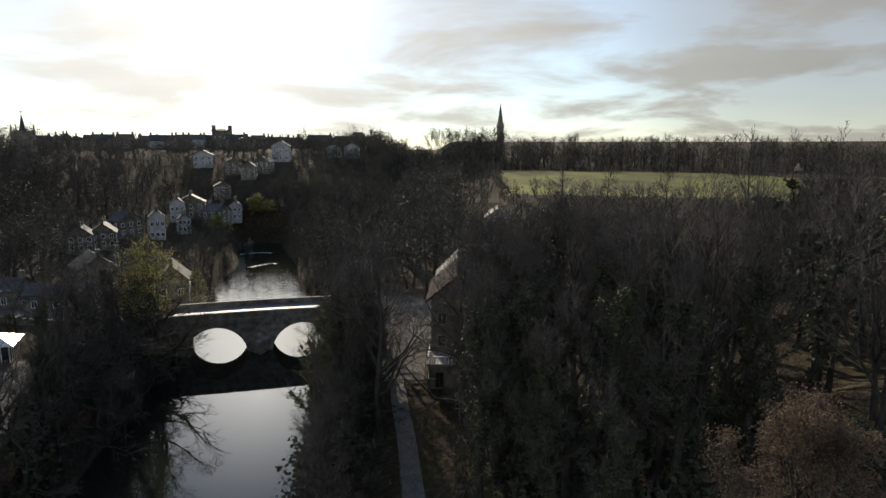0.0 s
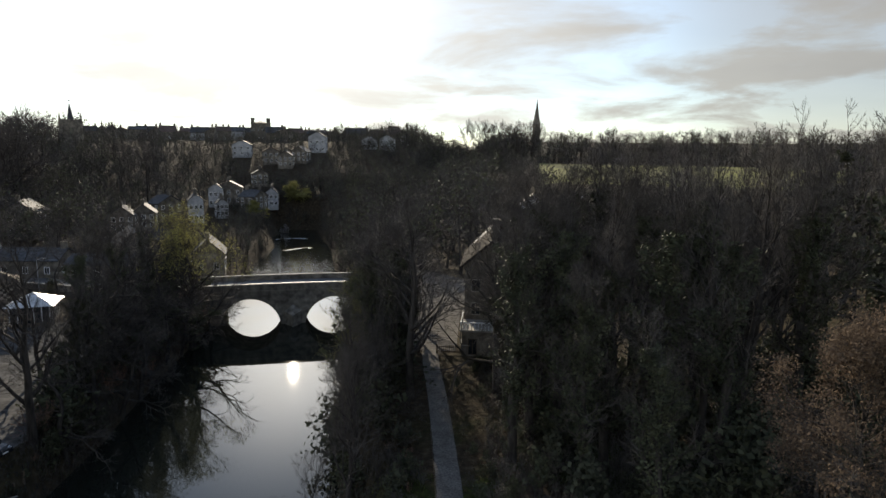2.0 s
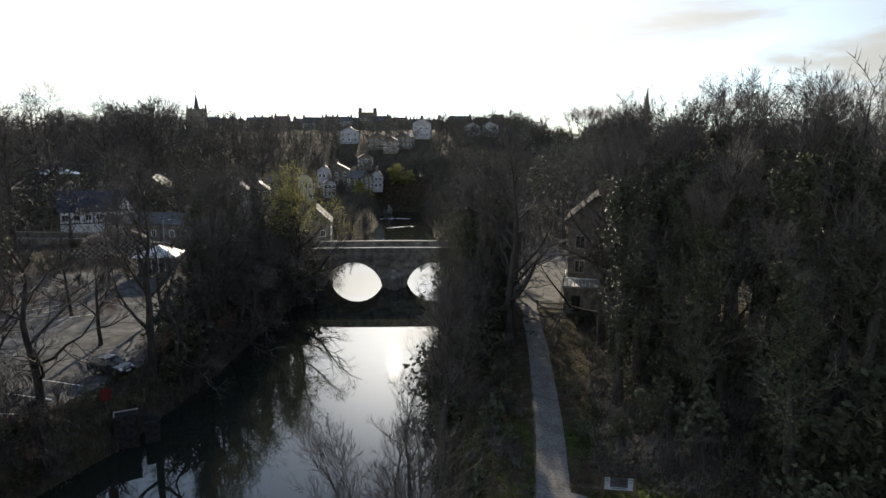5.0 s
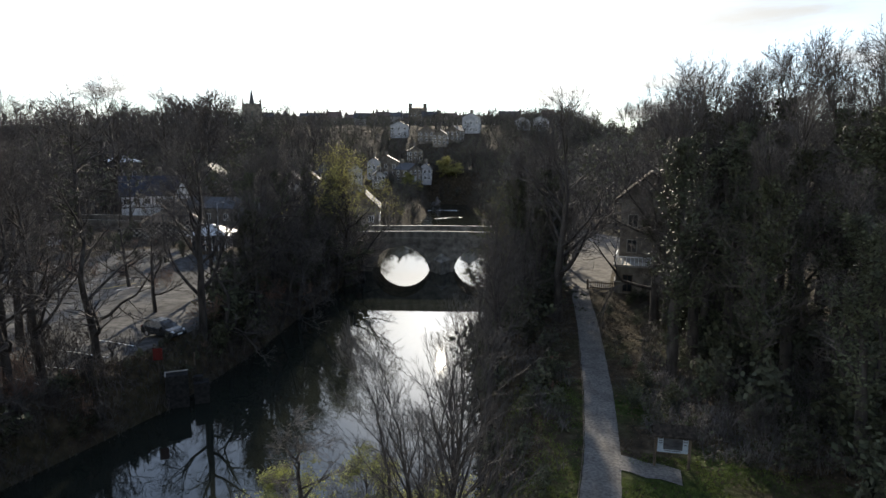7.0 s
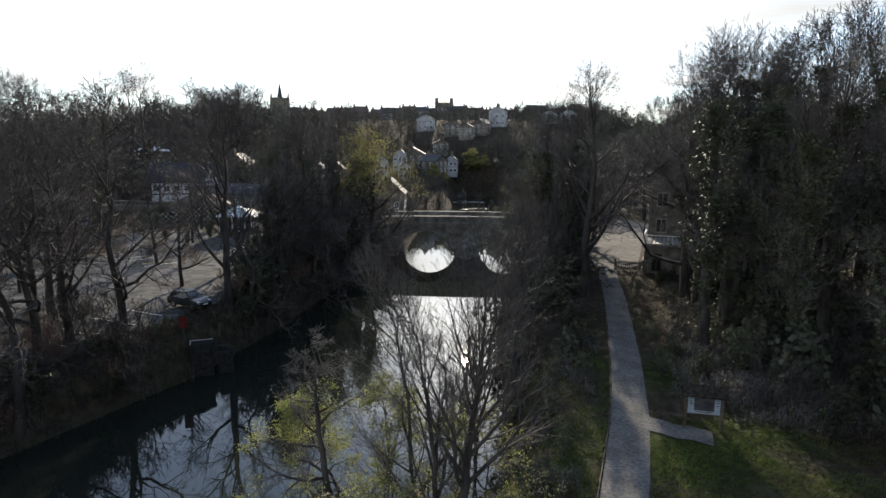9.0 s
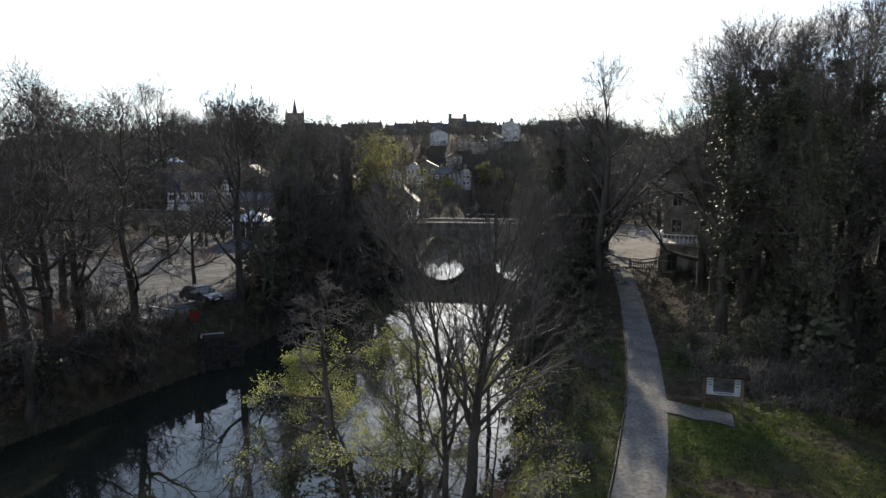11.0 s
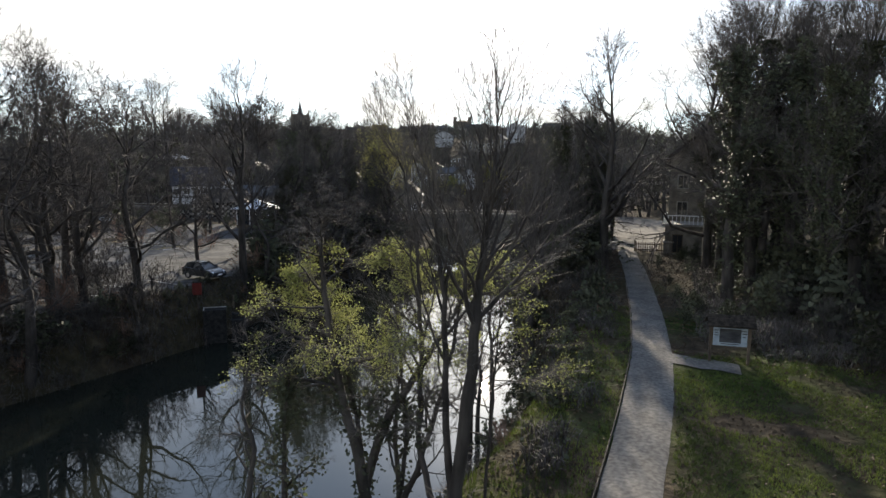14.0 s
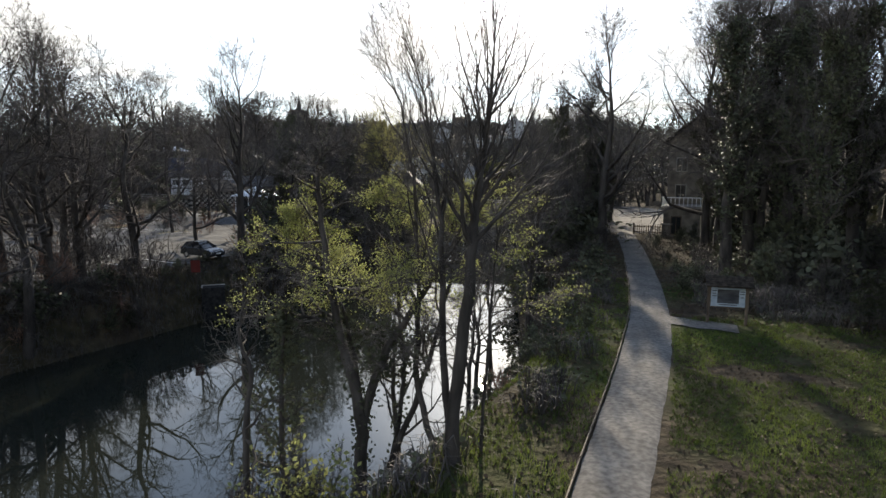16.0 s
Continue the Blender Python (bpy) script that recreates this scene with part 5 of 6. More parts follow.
barn = make_house("barn", "pale gabled barn with a dark roof by the woods", 17, 188, -4, 7.5, 12, 4.6, 7.2, RENDERED, SLATE, rows=1, cols=1, chimneys=0, z=10.6, category="barn", side_cols=2, sink=4)
make_house("barn", "low dark-roofed outbuilding beside the pale barn", 24, 186, -70, 6, 12, 2.6, 4.4, STONE, SLATE, rows=1, cols=1, chimneys=0, z=10.8, category="barn", side_cols=1, sink=4)


# the half-timbered inn across the car park
def timber_frame(house_ob, x0, x1, y, z0, z1, n, out):
    t = Build()
    for i in range(n + 1):
        x = x0 + (x1 - x0) * i / n
        t.box(x, y + out * 0.02, z0, 0.22, 0.12, z1 - z0)
    for z in (z0, z1):
        t.box((x0 + x1) / 2, y + out * 0.02, z - 0.1, abs(x1 - x0), 0.14, 0.22)
    part("timber_frame", t, BLACK, house_ob)


inn = thing("timbered_inn", "black and white half-timbered inn with a blue slate roof", "inn", m=pose(-103.5, 115.5, 5.6, 0, 0, 43) @ Matrix.Diagonal((0.78, 0.78, 0.96, 1)))
part("wall", Build().box(0, 0, -1, 17, 9, 6.6), PLASTER, inn)
roof = Build()
roof.solid([(-9, -5.1, 5.4), (9, -5.1, 5.4), (9, 5.1, 5.4), (-9, 5.1, 5.4), (-9, 0, 9.8), (9, 0, 9.8)], [(0, 1, 5, 4), (2, 3, 4, 5), (1, 2, 5), (3, 0, 4)])
part("roof", roof, NAVY, inn)
part("cross_gable", Build().prism([(5.2, -1), (9.6, -1), (9.6, 5.6), (7.4, 9.0), (5.2, 5.6)], -6.0, 0), PLASTER, inn)
gr = Build()
for k in (-1, 1):
    gr.solid([(7.4, -6.5, 9.3), (7.4, 0, 9.3), (7.4 + k * 2.7, 0, 5.2), (7.4 + k * 2.7, -6.5, 5.2), (7.4, -6.5, 9.1), (7.4, 0, 9.1), (7.4 + k * 2.7, 0, 5.0), (7.4 + k * 2.7, -6.5, 5.0)],
             [(0, 1, 2, 3), (7, 6, 5, 4), (0, 3, 7, 4), (3, 2, 6, 7)])
part("gable_roof", gr, NAVY, inn)
timber_frame(inn, -8.5, 5.2, -4.5, 2.7, 5.3, 12, -1)
timber_frame(inn, 5.2, 9.6, -6.0, 0.4, 2.8, 5, -1)
timber_frame(inn, 5.2, 9.6, -6.0, 2.9, 5.5, 6, -1)
fr = Build()
for a, b in (((5.3, 5.6), (7.4, 8.9)), ((9.5, 5.6), (7.4, 8.9)), ((6.4, 5.6), (6.4, 7.2)), ((8.4, 5.6), (8.4, 7.2)), ((7.4, 5.6), (7.4, 8.8)), ((6.2, 7.2), (8.6, 7.2))):
    fr.beam((a[0], -6.03, a[1]), (b[0], -6.03, b[1]), 0.12, 0.2)
part("timber_frame", fr, BLACK, inn)
for i in range(5):
    window_on(inn, (-7.2 + 2.7 * i, -4.56, 3.4), 1.5, 1.3, (0, -1, 0))
for z in (0.9, 3.4):
    window_on(inn, (7.4, -6.1, z), 1.9, 1.3, (0, -1, 0))
for k in (-6, 2):
    part("chimney", Build().box(k, 0.6, 8.6, 0.9, 1.3, 2.8).box(k, 0.6, 11.4, 1.1, 1.5, 0.2), STONE, inn)
annexe = thing("inn_annexe", "small timbered annexe with a weathered lean-to roof", "building", m=pose(-94, 111.5, 5.6, 0, 0, 43))
part("wall", Build().box(0, 0, -1, 5.0, 3.4, 4.0), PLASTER, annexe)
part("roof", Build().solid([(-2.8, -2.1, 2.95), (2.8, -2.1, 2.95), (2.8, 1.9, 4.4), (-2.8, 1.9, 4.4), (-2.8, -2.1, 3.1), (2.8, -2.1, 3.1), (2.8, 1.9, 4.55), (-2.8, 1.9, 4.55)], [(3, 2, 1, 0), (4, 5, 6, 7), (0, 1, 5, 4), (1, 2, 6, 5), (2, 3, 7, 6), (3, 0, 4, 7)]), TIMBER, annexe)
timber_frame(annexe, -2.5, 2.5, -1.7, 0.2, 2.8, 6, -1)
window_on(annexe, (0.9, -1.78, 1.0), 1.0, 1.1, (0, -1, 0))

# the chequered wall and pavilion
cheq = thing("chequered_pavilion", "low pavilion with a black and white chequered wall", "pavilion", m=pose(-78.6, 92.2, 5.4, 0, 0, 40))
part("wall", Build().box(0, 0, -0.8, 9.4, 5.0, 3.9), BLACK, cheq)
part("roof", Build().solid([(-5.1, -3.0, 3.1), (5.1, -3.0, 3.1), (5.1, 3.0, 3.1), (-5.1, 3.0, 3.1), (-1.6, 0, 5.0), (1.6, 0, 5.0)], [(0, 1, 5, 4), (1, 2, 5), (2, 3, 4, 5), (3, 0, 4), (3, 2, 1, 0)]), TIMBER, cheq)
for i in range(21):
    for j in range(7):
        if (i + j) % 2 == 0:
            part("panel", Build().box(-4.6 + i * 0.46, -2.52, 0.05 + j * 0.43, 0.44, 0.06, 0.41), PALESTONE, cheq)
garden_wall = thing("chequered_garden_wall", "low black and white chequered garden wall", "wall", m=pose(-84.4, 88.4, 5.3, 0, 0, 26))
part("wall_body", Build().box(0, 0, -0.8, 4.4, 0.35, 2.6), BLACK, garden_wall)
for i in range(9):
    for j in range(4):
        if (i + j) % 2 == 0:
            part("panel", Build().box(-1.85 + i * 0.46, -0.19, 0.0 + j * 0.43, 0.44, 0.06, 0.41), PALESTONE, garden_wall)

# the glazed kiosk with its pale hipped roof
kiosk = thing("glazed_kiosk", "glazed wooden kiosk with a pale hipped metal roof", "kiosk", m=pose(-61.4, 80.6, 5.4, 0, 0, 22))
part("plinth", Build().box(0, 0, -0.6, 5.0, 5.0, 1.3), TIMBER, kiosk)
for i in range(6):
    for k in (-1, 1):
        part("post", Build().box(-2.4 + 0.96 * i, k * 2.42, 0.7, 0.12, 0.12, 2.4), WHITE, kiosk)
        if 0 < i < 5:
            part("post", Build().box(k * 2.42, -2.4 + 0.96 * i, 0.7, 0.12, 0.12, 2.4), WHITE, kiosk)
for k in (-1, 1):
    part("glazing", Build().box(0, k * 2.42, 0.7, 4.8, 0.03, 2.3), GLASS, kiosk)
    part("glazing", Build().box(k * 2.42, 0, 0.7, 0.03, 4.8, 2.3), GLASS, kiosk)
kr = part("roof", Build().solid([(-3.1, -3.1, 3.05), (3.1, -3.1, 3.05), (3.1, 3.1, 3.05), (-3.1, 3.1, 3.05), (0, 0, 4.5)], [(0, 1, 4), (1, 2, 4), (2, 3, 4), (3, 0, 4), (3, 2, 1, 0)]), METALROOF, kiosk)
for i in range(-4, 5):
    for k in (-1, 1):
        a = Vector((i * 0.68, k * 3.1, 3.09))
        f = 1 - abs(i * 0.68) / 3.1
        part("seam", Build().beam(a, a.lerp(Vector((i * 0.68, 0, 4.54 - 0.47 * abs(i * 0.68))), 1.0 if i == 0 else f), 0.05, 0.06), METALROOF, kr)

# sheds and low buildings along the road
for x, y, turn, w, d, e, r, lab in ((-69.5, 103.5 + 7, 96, 7, 11, 3.2, 4.6, "low roadside building with white windows and a flat slate roof"), (-84, 112, 94, 7, 12, 3.4, 5.2, "low stone roadside cottage"),
                                    (-54, 121, 20, 6, 8, 4.0, 6.8, "stone cottage with a sunlit slate roof by the river"), (-62, 128, 60, 7, 9, 4.6, 7.2, "stone riverside cottage with slate roof"), (-76, 132, 40, 8, 10, 5, 8, "stone house with a brown tiled roof")):
    make_house("cottage", lab, x, y, turn, w, d, e, r, STONE, SLATE, rows=1, cols=2, chimneys=1, side_cols=3, group="cottages near the bridge")
make_house("villa", "square stone villa with a pale low hipped roof", -134, 138, 44, 9, 9, 8.8, 10.6, STONE, METALROOF, rows=2, cols=3, chimneys=1, hip=4.4, z=8.5)
make_house("house", "stone house with a pale-edged gable among the trees", -116, 152, 20, 8, 9, 5.6, 8.6, STONE, SLATE, rows=2, cols=2, chimneys=1, z=8.0)

# the lodge beside the courtyard
lodge = thing("riverside_lodge", "tall stone lodge with a steep gable and white balcony", "house", m=pose(2.2, 76.2, 5.6, 0, 0, -2))
part("wall", Build().prism([(-3.3, -1), (3.3, -1), (3.3, 10.4), (0, 13.2), (-3.3, 10.4)], 0, 13), STONE, lodge)
lr = Build()
for k in (-1, 1):
    g = 2.8 / 3.3
    lr.solid([(0, -0.7, 13.35), (0, 13.5, 13.35), (k * 4.0, 13.5, 13.35 - g * 4.0), (k * 4.0, -0.7, 13.35 - g * 4.0), (0, -0.7, 13.55), (0, 13.5, 13.55), (k * 4.0, 13.5, 13.55 - g * 4.0), (k * 4.0, -0.7, 13.55 - g * 4.0)],
             [(0, 1, 2, 3), (7, 6, 5, 4), (0, 3, 7, 4), (1, 5, 6, 2), (3, 2, 6, 7)])
lroof = part("roof", lr, DARKWOOD, lodge)
bb = Build()
for k in (-1, 1):
    bb.beam((0, -0.75, 13.4), (k * 4.05, -0.75, 13.4 - 2.8 / 3.3 * 4.05), 0.06, 0.28)
part("bargeboard", bb, DARKWOOD, lroof)
part("chimney", Build().box(0.4, 6, 12, 0.9, 1.4, 3.4).box(0.4, 6, 15.4, 1.1, 1.6, 0.2), STONE, lroof)
for z in (4.0, 7.0):
    for xx in (-1.9, 1.2):
        window_on(lodge, (xx, -0.01, z), 1.1, 1.5, (0, -1, 0), PALESTONE)
    for yy in (2.5, 6.0, 9.5):
        window_on(lodge, (-3.31, yy, z), 1.0, 1.5, (-1, 0, 0), PALESTONE)
part("lower_block", Build().box(-0.6, -2.4, -1, 5.4, 4.8, 4.1), STONE, lodge)
part("balcony_slab", Build().box(-0.7, -2.5, 3.1, 5.8, 5.1, 0.22), PALESTONE, lodge, "pale stone balcony slab")
for i in range(14):
    part("baluster", Build().box(-3.45 + i * 0.42, -4.9, 3.32, 0.07, 0.07, 0.85), WHITE, lodge)
for i in range(11):
    part("baluster", Build().box(-3.45, -4.5 + i * 0.42, 3.32, 0.07, 0.07, 0.85), WHITE, lodge)
part("handrail", Build().box(-0.7, -4.9, 4.17, 5.7, 0.12, 0.1).box(-3.45, -2.5, 4.17, 0.12, 4.9, 0.1), WHITE, lodge)
window_on(lodge, (-2.0, -4.82, 0.3), 1.0, 1.9, (0, -1, 0), TIMBER)
rear = make_house("house", "house with a black and white chequered gable behind the lodge", 3.0, 97, 0, 7, 11, 9.0, 12.6, STONE, SLATE, rows=2, cols=2, chimneys=1, z=5.6)
for i in range(12):
    for j in range(5):
        if (i + j) % 2 == 0:
            part("panel", Build().box(-3.25 + i * 0.55, -5.53, 6.6 + j * 0.5, 0.53, 0.06, 0.48), WHITE, rear)
pier_wall = thing("garden_pier", "short pale-topped stone wall beside the picket gate", "wall", m=pose(-0.9, 72.6, 5.6, 0, 0, 0))
part("wall_body", Build().box(0, 0, -0.4, 0.9, 2.2, 1.7), STONE, pier_wall)
part("coping", Build().box(0, 0, 1.3, 1.1, 2.4, 0.14), PALESTONE, pier_wall)

# ---- small things ----
gate = thing("picket_gate", "dark brown wooden picket gate closed across the drive", "gate", m=pose(-4.25, 71.8, 5.62, 0, 0, 4))
for i in range(13):
    p = Build().box(0.1 + i * 0.235, 0, 0.08, 0.09, 0.03, 1.05)
    k = len(p.v)
    p.solid([(0.055 + i * 0.235, -0.015, 1.13), (0.145 + i * 0.235, -0.015, 1.13), (0.1 + i * 0.235, -0.015, 1.24), (0.055 + i * 0.235, 0.015, 1.13), (0.145 + i * 0.235, 0.015, 1.13), (0.1 + i * 0.235, 0.015, 1.24)], [(0, 1, 2), (5, 4, 3), (0, 2, 5, 3), (1, 4, 5, 2)])
    part("picket", p, TIMBER, gate)
for z in (0.3, 0.9):
    part("rail", Build().box(1.5, 0.04, z, 3.0, 0.05, 0.1), TIMBER, gate)
for x in (-0.05, 3.05):
    part("gatepost", Build().box(x, 0.02, -0.4, 0.16, 0.16, 1.75, taper=0.9), TIMBER, gate)
fence = thing("picket_fence", "short run of brown picket fence beside the gate", "fence", m=pose(-1.15, 71.9, 5.62, 0, 0, -12))
for i in range(6):
    part("picket", Build().box(0.1 + i * 0.22, 0, 0.05, 0.09, 0.03, 1.0, taper=0.85), TIMBER, fence)
for z in (0.3, 0.8):
    part("rail", Build().box(0.65, 0.04, z, 1.4, 0.05, 0.1), TIMBER, fence)


def bunting(a, b, sag, n):
    s = thing("bunting", "string of small pale flags hung across the courtyard", "bunting", "bunting over the courtyard")
    a, b = Vector(a), Vector(b)
    pts = [a.lerp(b, i / 24) - Vector((0, 0, sag * 4 * (i / 24) * (1 - i / 24))) for i in range(25)]
    part("cord", Build().tube(pts, [0.012] * 25, 3), TIMBER, s)
    for i in range(n):
        f = (i + 0.5) / n
        p = a.lerp(b, f) - Vector((0, 0, sag * 4 * f * (1 - f)))
        d = (b - a).normalized() * 0.13
        part("flag", Build().face(p - d, p + d, p - Vector((0, 0.03, 0.34))).face(p + d, p - d, p - Vector((0, -0.03, 0.34))), PALESTONE, s)
    return s


bunting((-1.2, 76, 12.6), (-9.5, 82, 12.2), 0.7, 22)
bunting((-1.4, 78, 13.4), (-11.5, 90, 14.6), 0.9, 26)

board = thing("notice_board", "wooden notice board with a small shingled roof and pale map panel", "notice board", m=pose(2.85, 32.8, ground_at(2.85, 32.8) - 0.12, 0, 0, 6))
for x in (-0.85, 0.85):
    part("post", Build().box(x, 0.05, -0.3, 0.12, 0.12, 2.45), TIMBER, board)
part("backboard", Build().box(0, 0.04, 0.95, 1.62, 0.05, 1.05), TIMBER, board)
panel = part("map_panel", Build().box(0, -0.01, 1.0, 1.5, 0.04, 0.92), BLUEPAINT, board, "pale blue map panel")
part("map_picture", Build().box(0, -0.04, 1.16, 0.95, 0.02, 0.66), SLATE, panel, "dark printed map")
for i, (x, z, w) in enumerate(((-0.61, 1.72, 0.2), (-0.61, 1.6, 0.16), (-0.61, 1.48, 0.2), (0.61, 1.72, 0.2), (0.61, 1.6, 0.2), (0.61, 1.44, 0.14), (0, 1.07, 0.8))):
    part("text_bar", Build().box(x, -0.035, z, w, 0.012, 0.04), SLATE, panel)
br = part("roof", Build().prism([(-1.0, 0), (1.0, 0), (1.0, 0.03), (-1.0, 0.03)], 0, 0.001), DARKWOOD, board)
br.data.clear_geometry()
rb = Build().solid([(-1.05, -0.5, 2.02), (1.05, -0.5, 2.02), (1.05, 0.1, 2.42), (-1.05, 0.1, 2.42), (1.05, 0.7, 2.02), (-1.05, 0.7, 2.02), (-1.05, -0.5, 1.98), (1.05, -0.5, 1.98), (1.05, 0.1, 2.38), (-1.05, 0.1, 2.38), (1.05, 0.7, 1.98), (-1.05, 0.7, 1.98)],
                   [(0, 1, 2, 3), (3, 2, 4, 5), (7, 6, 9, 8), (8, 9, 11, 10), (0, 6, 7, 1), (4, 10, 11, 5), (1, 7, 8, 2), (2, 8, 10, 4), (0, 3, 9, 6), (3, 5, 11, 9)])
br.data.from_pydata(rb.v, [], rb.f)
for j in range(5):
    for i in range(12):
        y, z = -0.5 + j * 0.12, 2.03 + j * 0.08
        part("shingle", Build().solid([(-1.03 + i * 0.172, y, z), (-0.87 + i * 0.172, y, z), (-0.87 + i * 0.172, y + 0.16, z + 0.107), (-1.03 + i * 0.172, y + 0.16, z + 0.107), (-1.03 + i * 0.172, y, z + 0.03), (-0.87 + i * 0.172, y, z + 0.03), (-0.87 + i * 0.172, y + 0.16, z + 0.115), (-1.03 + i * 0.172, y + 0.16, z + 0.115)], [(4, 5, 6, 7), (0, 1, 5, 4), (1, 2, 6, 5), (3, 0, 4, 7)]), DARKWOOD, br)


# ---- cars ----
def make_car(label, paint, x, y, turn, z=None, group=""):
    """A small hatchback, nose along local x."""
    c = thing("car", label, "car", group, pose(x, y, (ground_at(x, y) + 0.06) if z is None else z, 0, 0, turn))
    side = [(-1.95, 0.32), (-1.98, 0.75), (-1.86, 0.98), (-1.35, 1.0), (0.75, 0.96), (1.55, 0.82), (1.92, 0.66), (1.98, 0.42), (1.9, 0.28)]
    stations = [(-0.84, 0.96), (-0.78, 1.0), (0.78, 1.0), (0.84, 0.96)]
    b = Build()
    n = len(side)
    for yy, k in stations:
        b.v += [(px * k, yy, 0.3 + (pz - 0.3) * (k * 2 - 1)) for px, pz in side]
    for i in range(3):
        b.f += [(i * n + j, i * n + (j + 1) % n, (i + 1) * n + (j + 1) % n, (i + 1) * n + j) for j in range(n)]
    b.f += [tuple(range(n - 1, -1, -1)), tuple(range(3 * n, 4 * n))]
    part("body", b, paint, c, smooth=False)
    cab = [(-1.75, 0.98), (-1.45, 1.42), (-0.9, 1.5), (0.1, 1.48), (0.95, 0.96)]
    g = Build()
    m = len(cab)
    for yy, s in ((-1, 1), (1, 1)):
        g.v += [(px, yy * (0.78 - 0.20 * (pz - 0.96) / 0.54), pz) for px, pz in cab]
    g.f = [tuple(range(m - 1, -1, -1)), tuple(range(m, 2 * m))] + [(j, j + 1, m + j + 1, m + j) for j in range(m - 1)]
    part("glasshouse", g, GLASS, c, "dark tinted windows")
    part("roof_panel", Build().solid([(-1.5, -0.6, 1.43), (-0.9, -0.585, 1.515), (0.15, -0.585, 1.495), (0.15, 0.585, 1.495), (-0.9, 0.585, 1.515), (-1.5, 0.6, 1.43), (-0.9, -0.5, 1.53), (-0.9, 0.5, 1.53)], [(0, 1, 4, 5), (1, 2, 3, 4)]), paint, c)
    for px in (-1.2, 1.22):
        for k in (-1, 1):
            w = Build()
            ring = [(0.30, -0.1), (0.315, -0.08), (0.315, 0.08), (0.30, 0.1), (0.2, 0.1), (0.2, -0.1), (0.30, -0.1)]
            for r, o in ring:
                for j in range(16):
                    t = 2 * math.pi * j / 16
                    w.v.append((px + r * math.cos(t), k * 0.76 + o, 0.315 + r * math.sin(t)))
            w.f = [(i * 16 + j, i * 16 + (j + 1) % 16, (i + 1) * 16 + (j + 1) % 16, (i + 1) * 16 + j) for i in range(6) for j in range(16)]
            wheel = part("wheel", w, RUBBER, c)
            rim = Build()
            rim.v = [(px, k * 0.85, 0.315)] + [(px + 0.2 * math.cos(2 * math.pi * j / 10), k * 0.84, 0.315 + 0.2 * math.sin(2 * math.pi * j / 10)) for j in range(10)]
            rim.f = [(0, j + 1, (j + 1) % 10 + 1) for j in range(10)]
            part("rim", rim, ALLOY, wheel)
    for k in (-1, 1):
        part("headlamp", Build().solid([(1.62, k * 0.76, 0.80), (1.93, k * 0.70, 0.66), (1.95, k * 0.48, 0.62), (1.75, k * 0.5, 0.78), (1.66, k * 0.77, 0.70), (1.95, k * 0.72, 0.58)], [(0, 1, 2, 3), (0, 4, 5, 1)]), LAMPGLASS, c)
        part("tail_lamp", Build().box(-1.93, k * 0.68, 0.72, 0.08, 0.2, 0.26), RED, c)
        part("wing_mirror", Build().box(0.62, k * 0.9, 0.96, 0.12, 0.2, 0.14), paint, c)
    part("grille", Build().box(1.93, 0, 0.36, 0.06, 1.0, 0.18), BLACK, c)
    part("number_plate", Build().box(1.985, 0, 0.44, 0.02, 0.5, 0.1), WHITE, c)
    return c


make_car("dark grey hatchback parked near the river's edge", CARPAINT, -40.1, 45.4, -6)
for x, y, turn, p, lab in ((-66, 107.2 + 6, 40, 0, "silver car parked by the roadside cottage"), (-92, 103.0, 178, 2, "blue car on the road"), (-88, 77, 60, 0, "silver car parked by the hedge"), (14, 178, 10, 1, "white car parked beside the barn"), (20, 176, 20, 0, "silver car parked beside the barn"), (30, 181, 80, 1, "white car parked by the field"), (36, 183, 80, 1, "white car parked by the field")):
    make_car(lab, CARS[p], x, y, turn, group="parked cars", z=5.85 if p == 2 else None)

# parking bays
for i in range(7):
    y = 24 + i * 3.1
    b = Build()
    for k in range(5):
        x0 = -40.6 - k
        b.face((x0 - 1, y - 0.05, ground_at(x0 - 1, y) + 0.085), (x0, y - 0.05, ground_at(x0, y) + 0.085), (x0, y + 0.05, ground_at(x0, y) + 0.085), (x0 - 1, y + 0.05, ground_at(x0 - 1, y) + 0.085))
    tagged(part("bay_marking", b, WHITE), "worn white parking bay line on tarmac", "road marking", "parking bay lines")
for i in range(9):
    x, y = -58 - i * 2.6, 58 + i * 0.5
    d = Vector((0.5, 0.86))
    b = Build()
    for k in range(5):
        p0, p1 = Vector((x, y)) + d * k, Vector((x, y)) + d * (k + 1)
        b.face((p0.x - 0.05, p0.y, ground_at(*p0) + 0.085), (p0.x + 0.06, p0.y, ground_at(*p0) + 0.085), (p1.x + 0.06, p1.y, ground_at(*p1) + 0.085), (p1.x - 0.05, p1.y, ground_at(*p1) + 0.085))
    tagged(part("bay_marking", b, YELLOW if i % 4 == 1 else WHITE), "worn painted parking bay line on tarmac", "road marking", "parking bay lines")

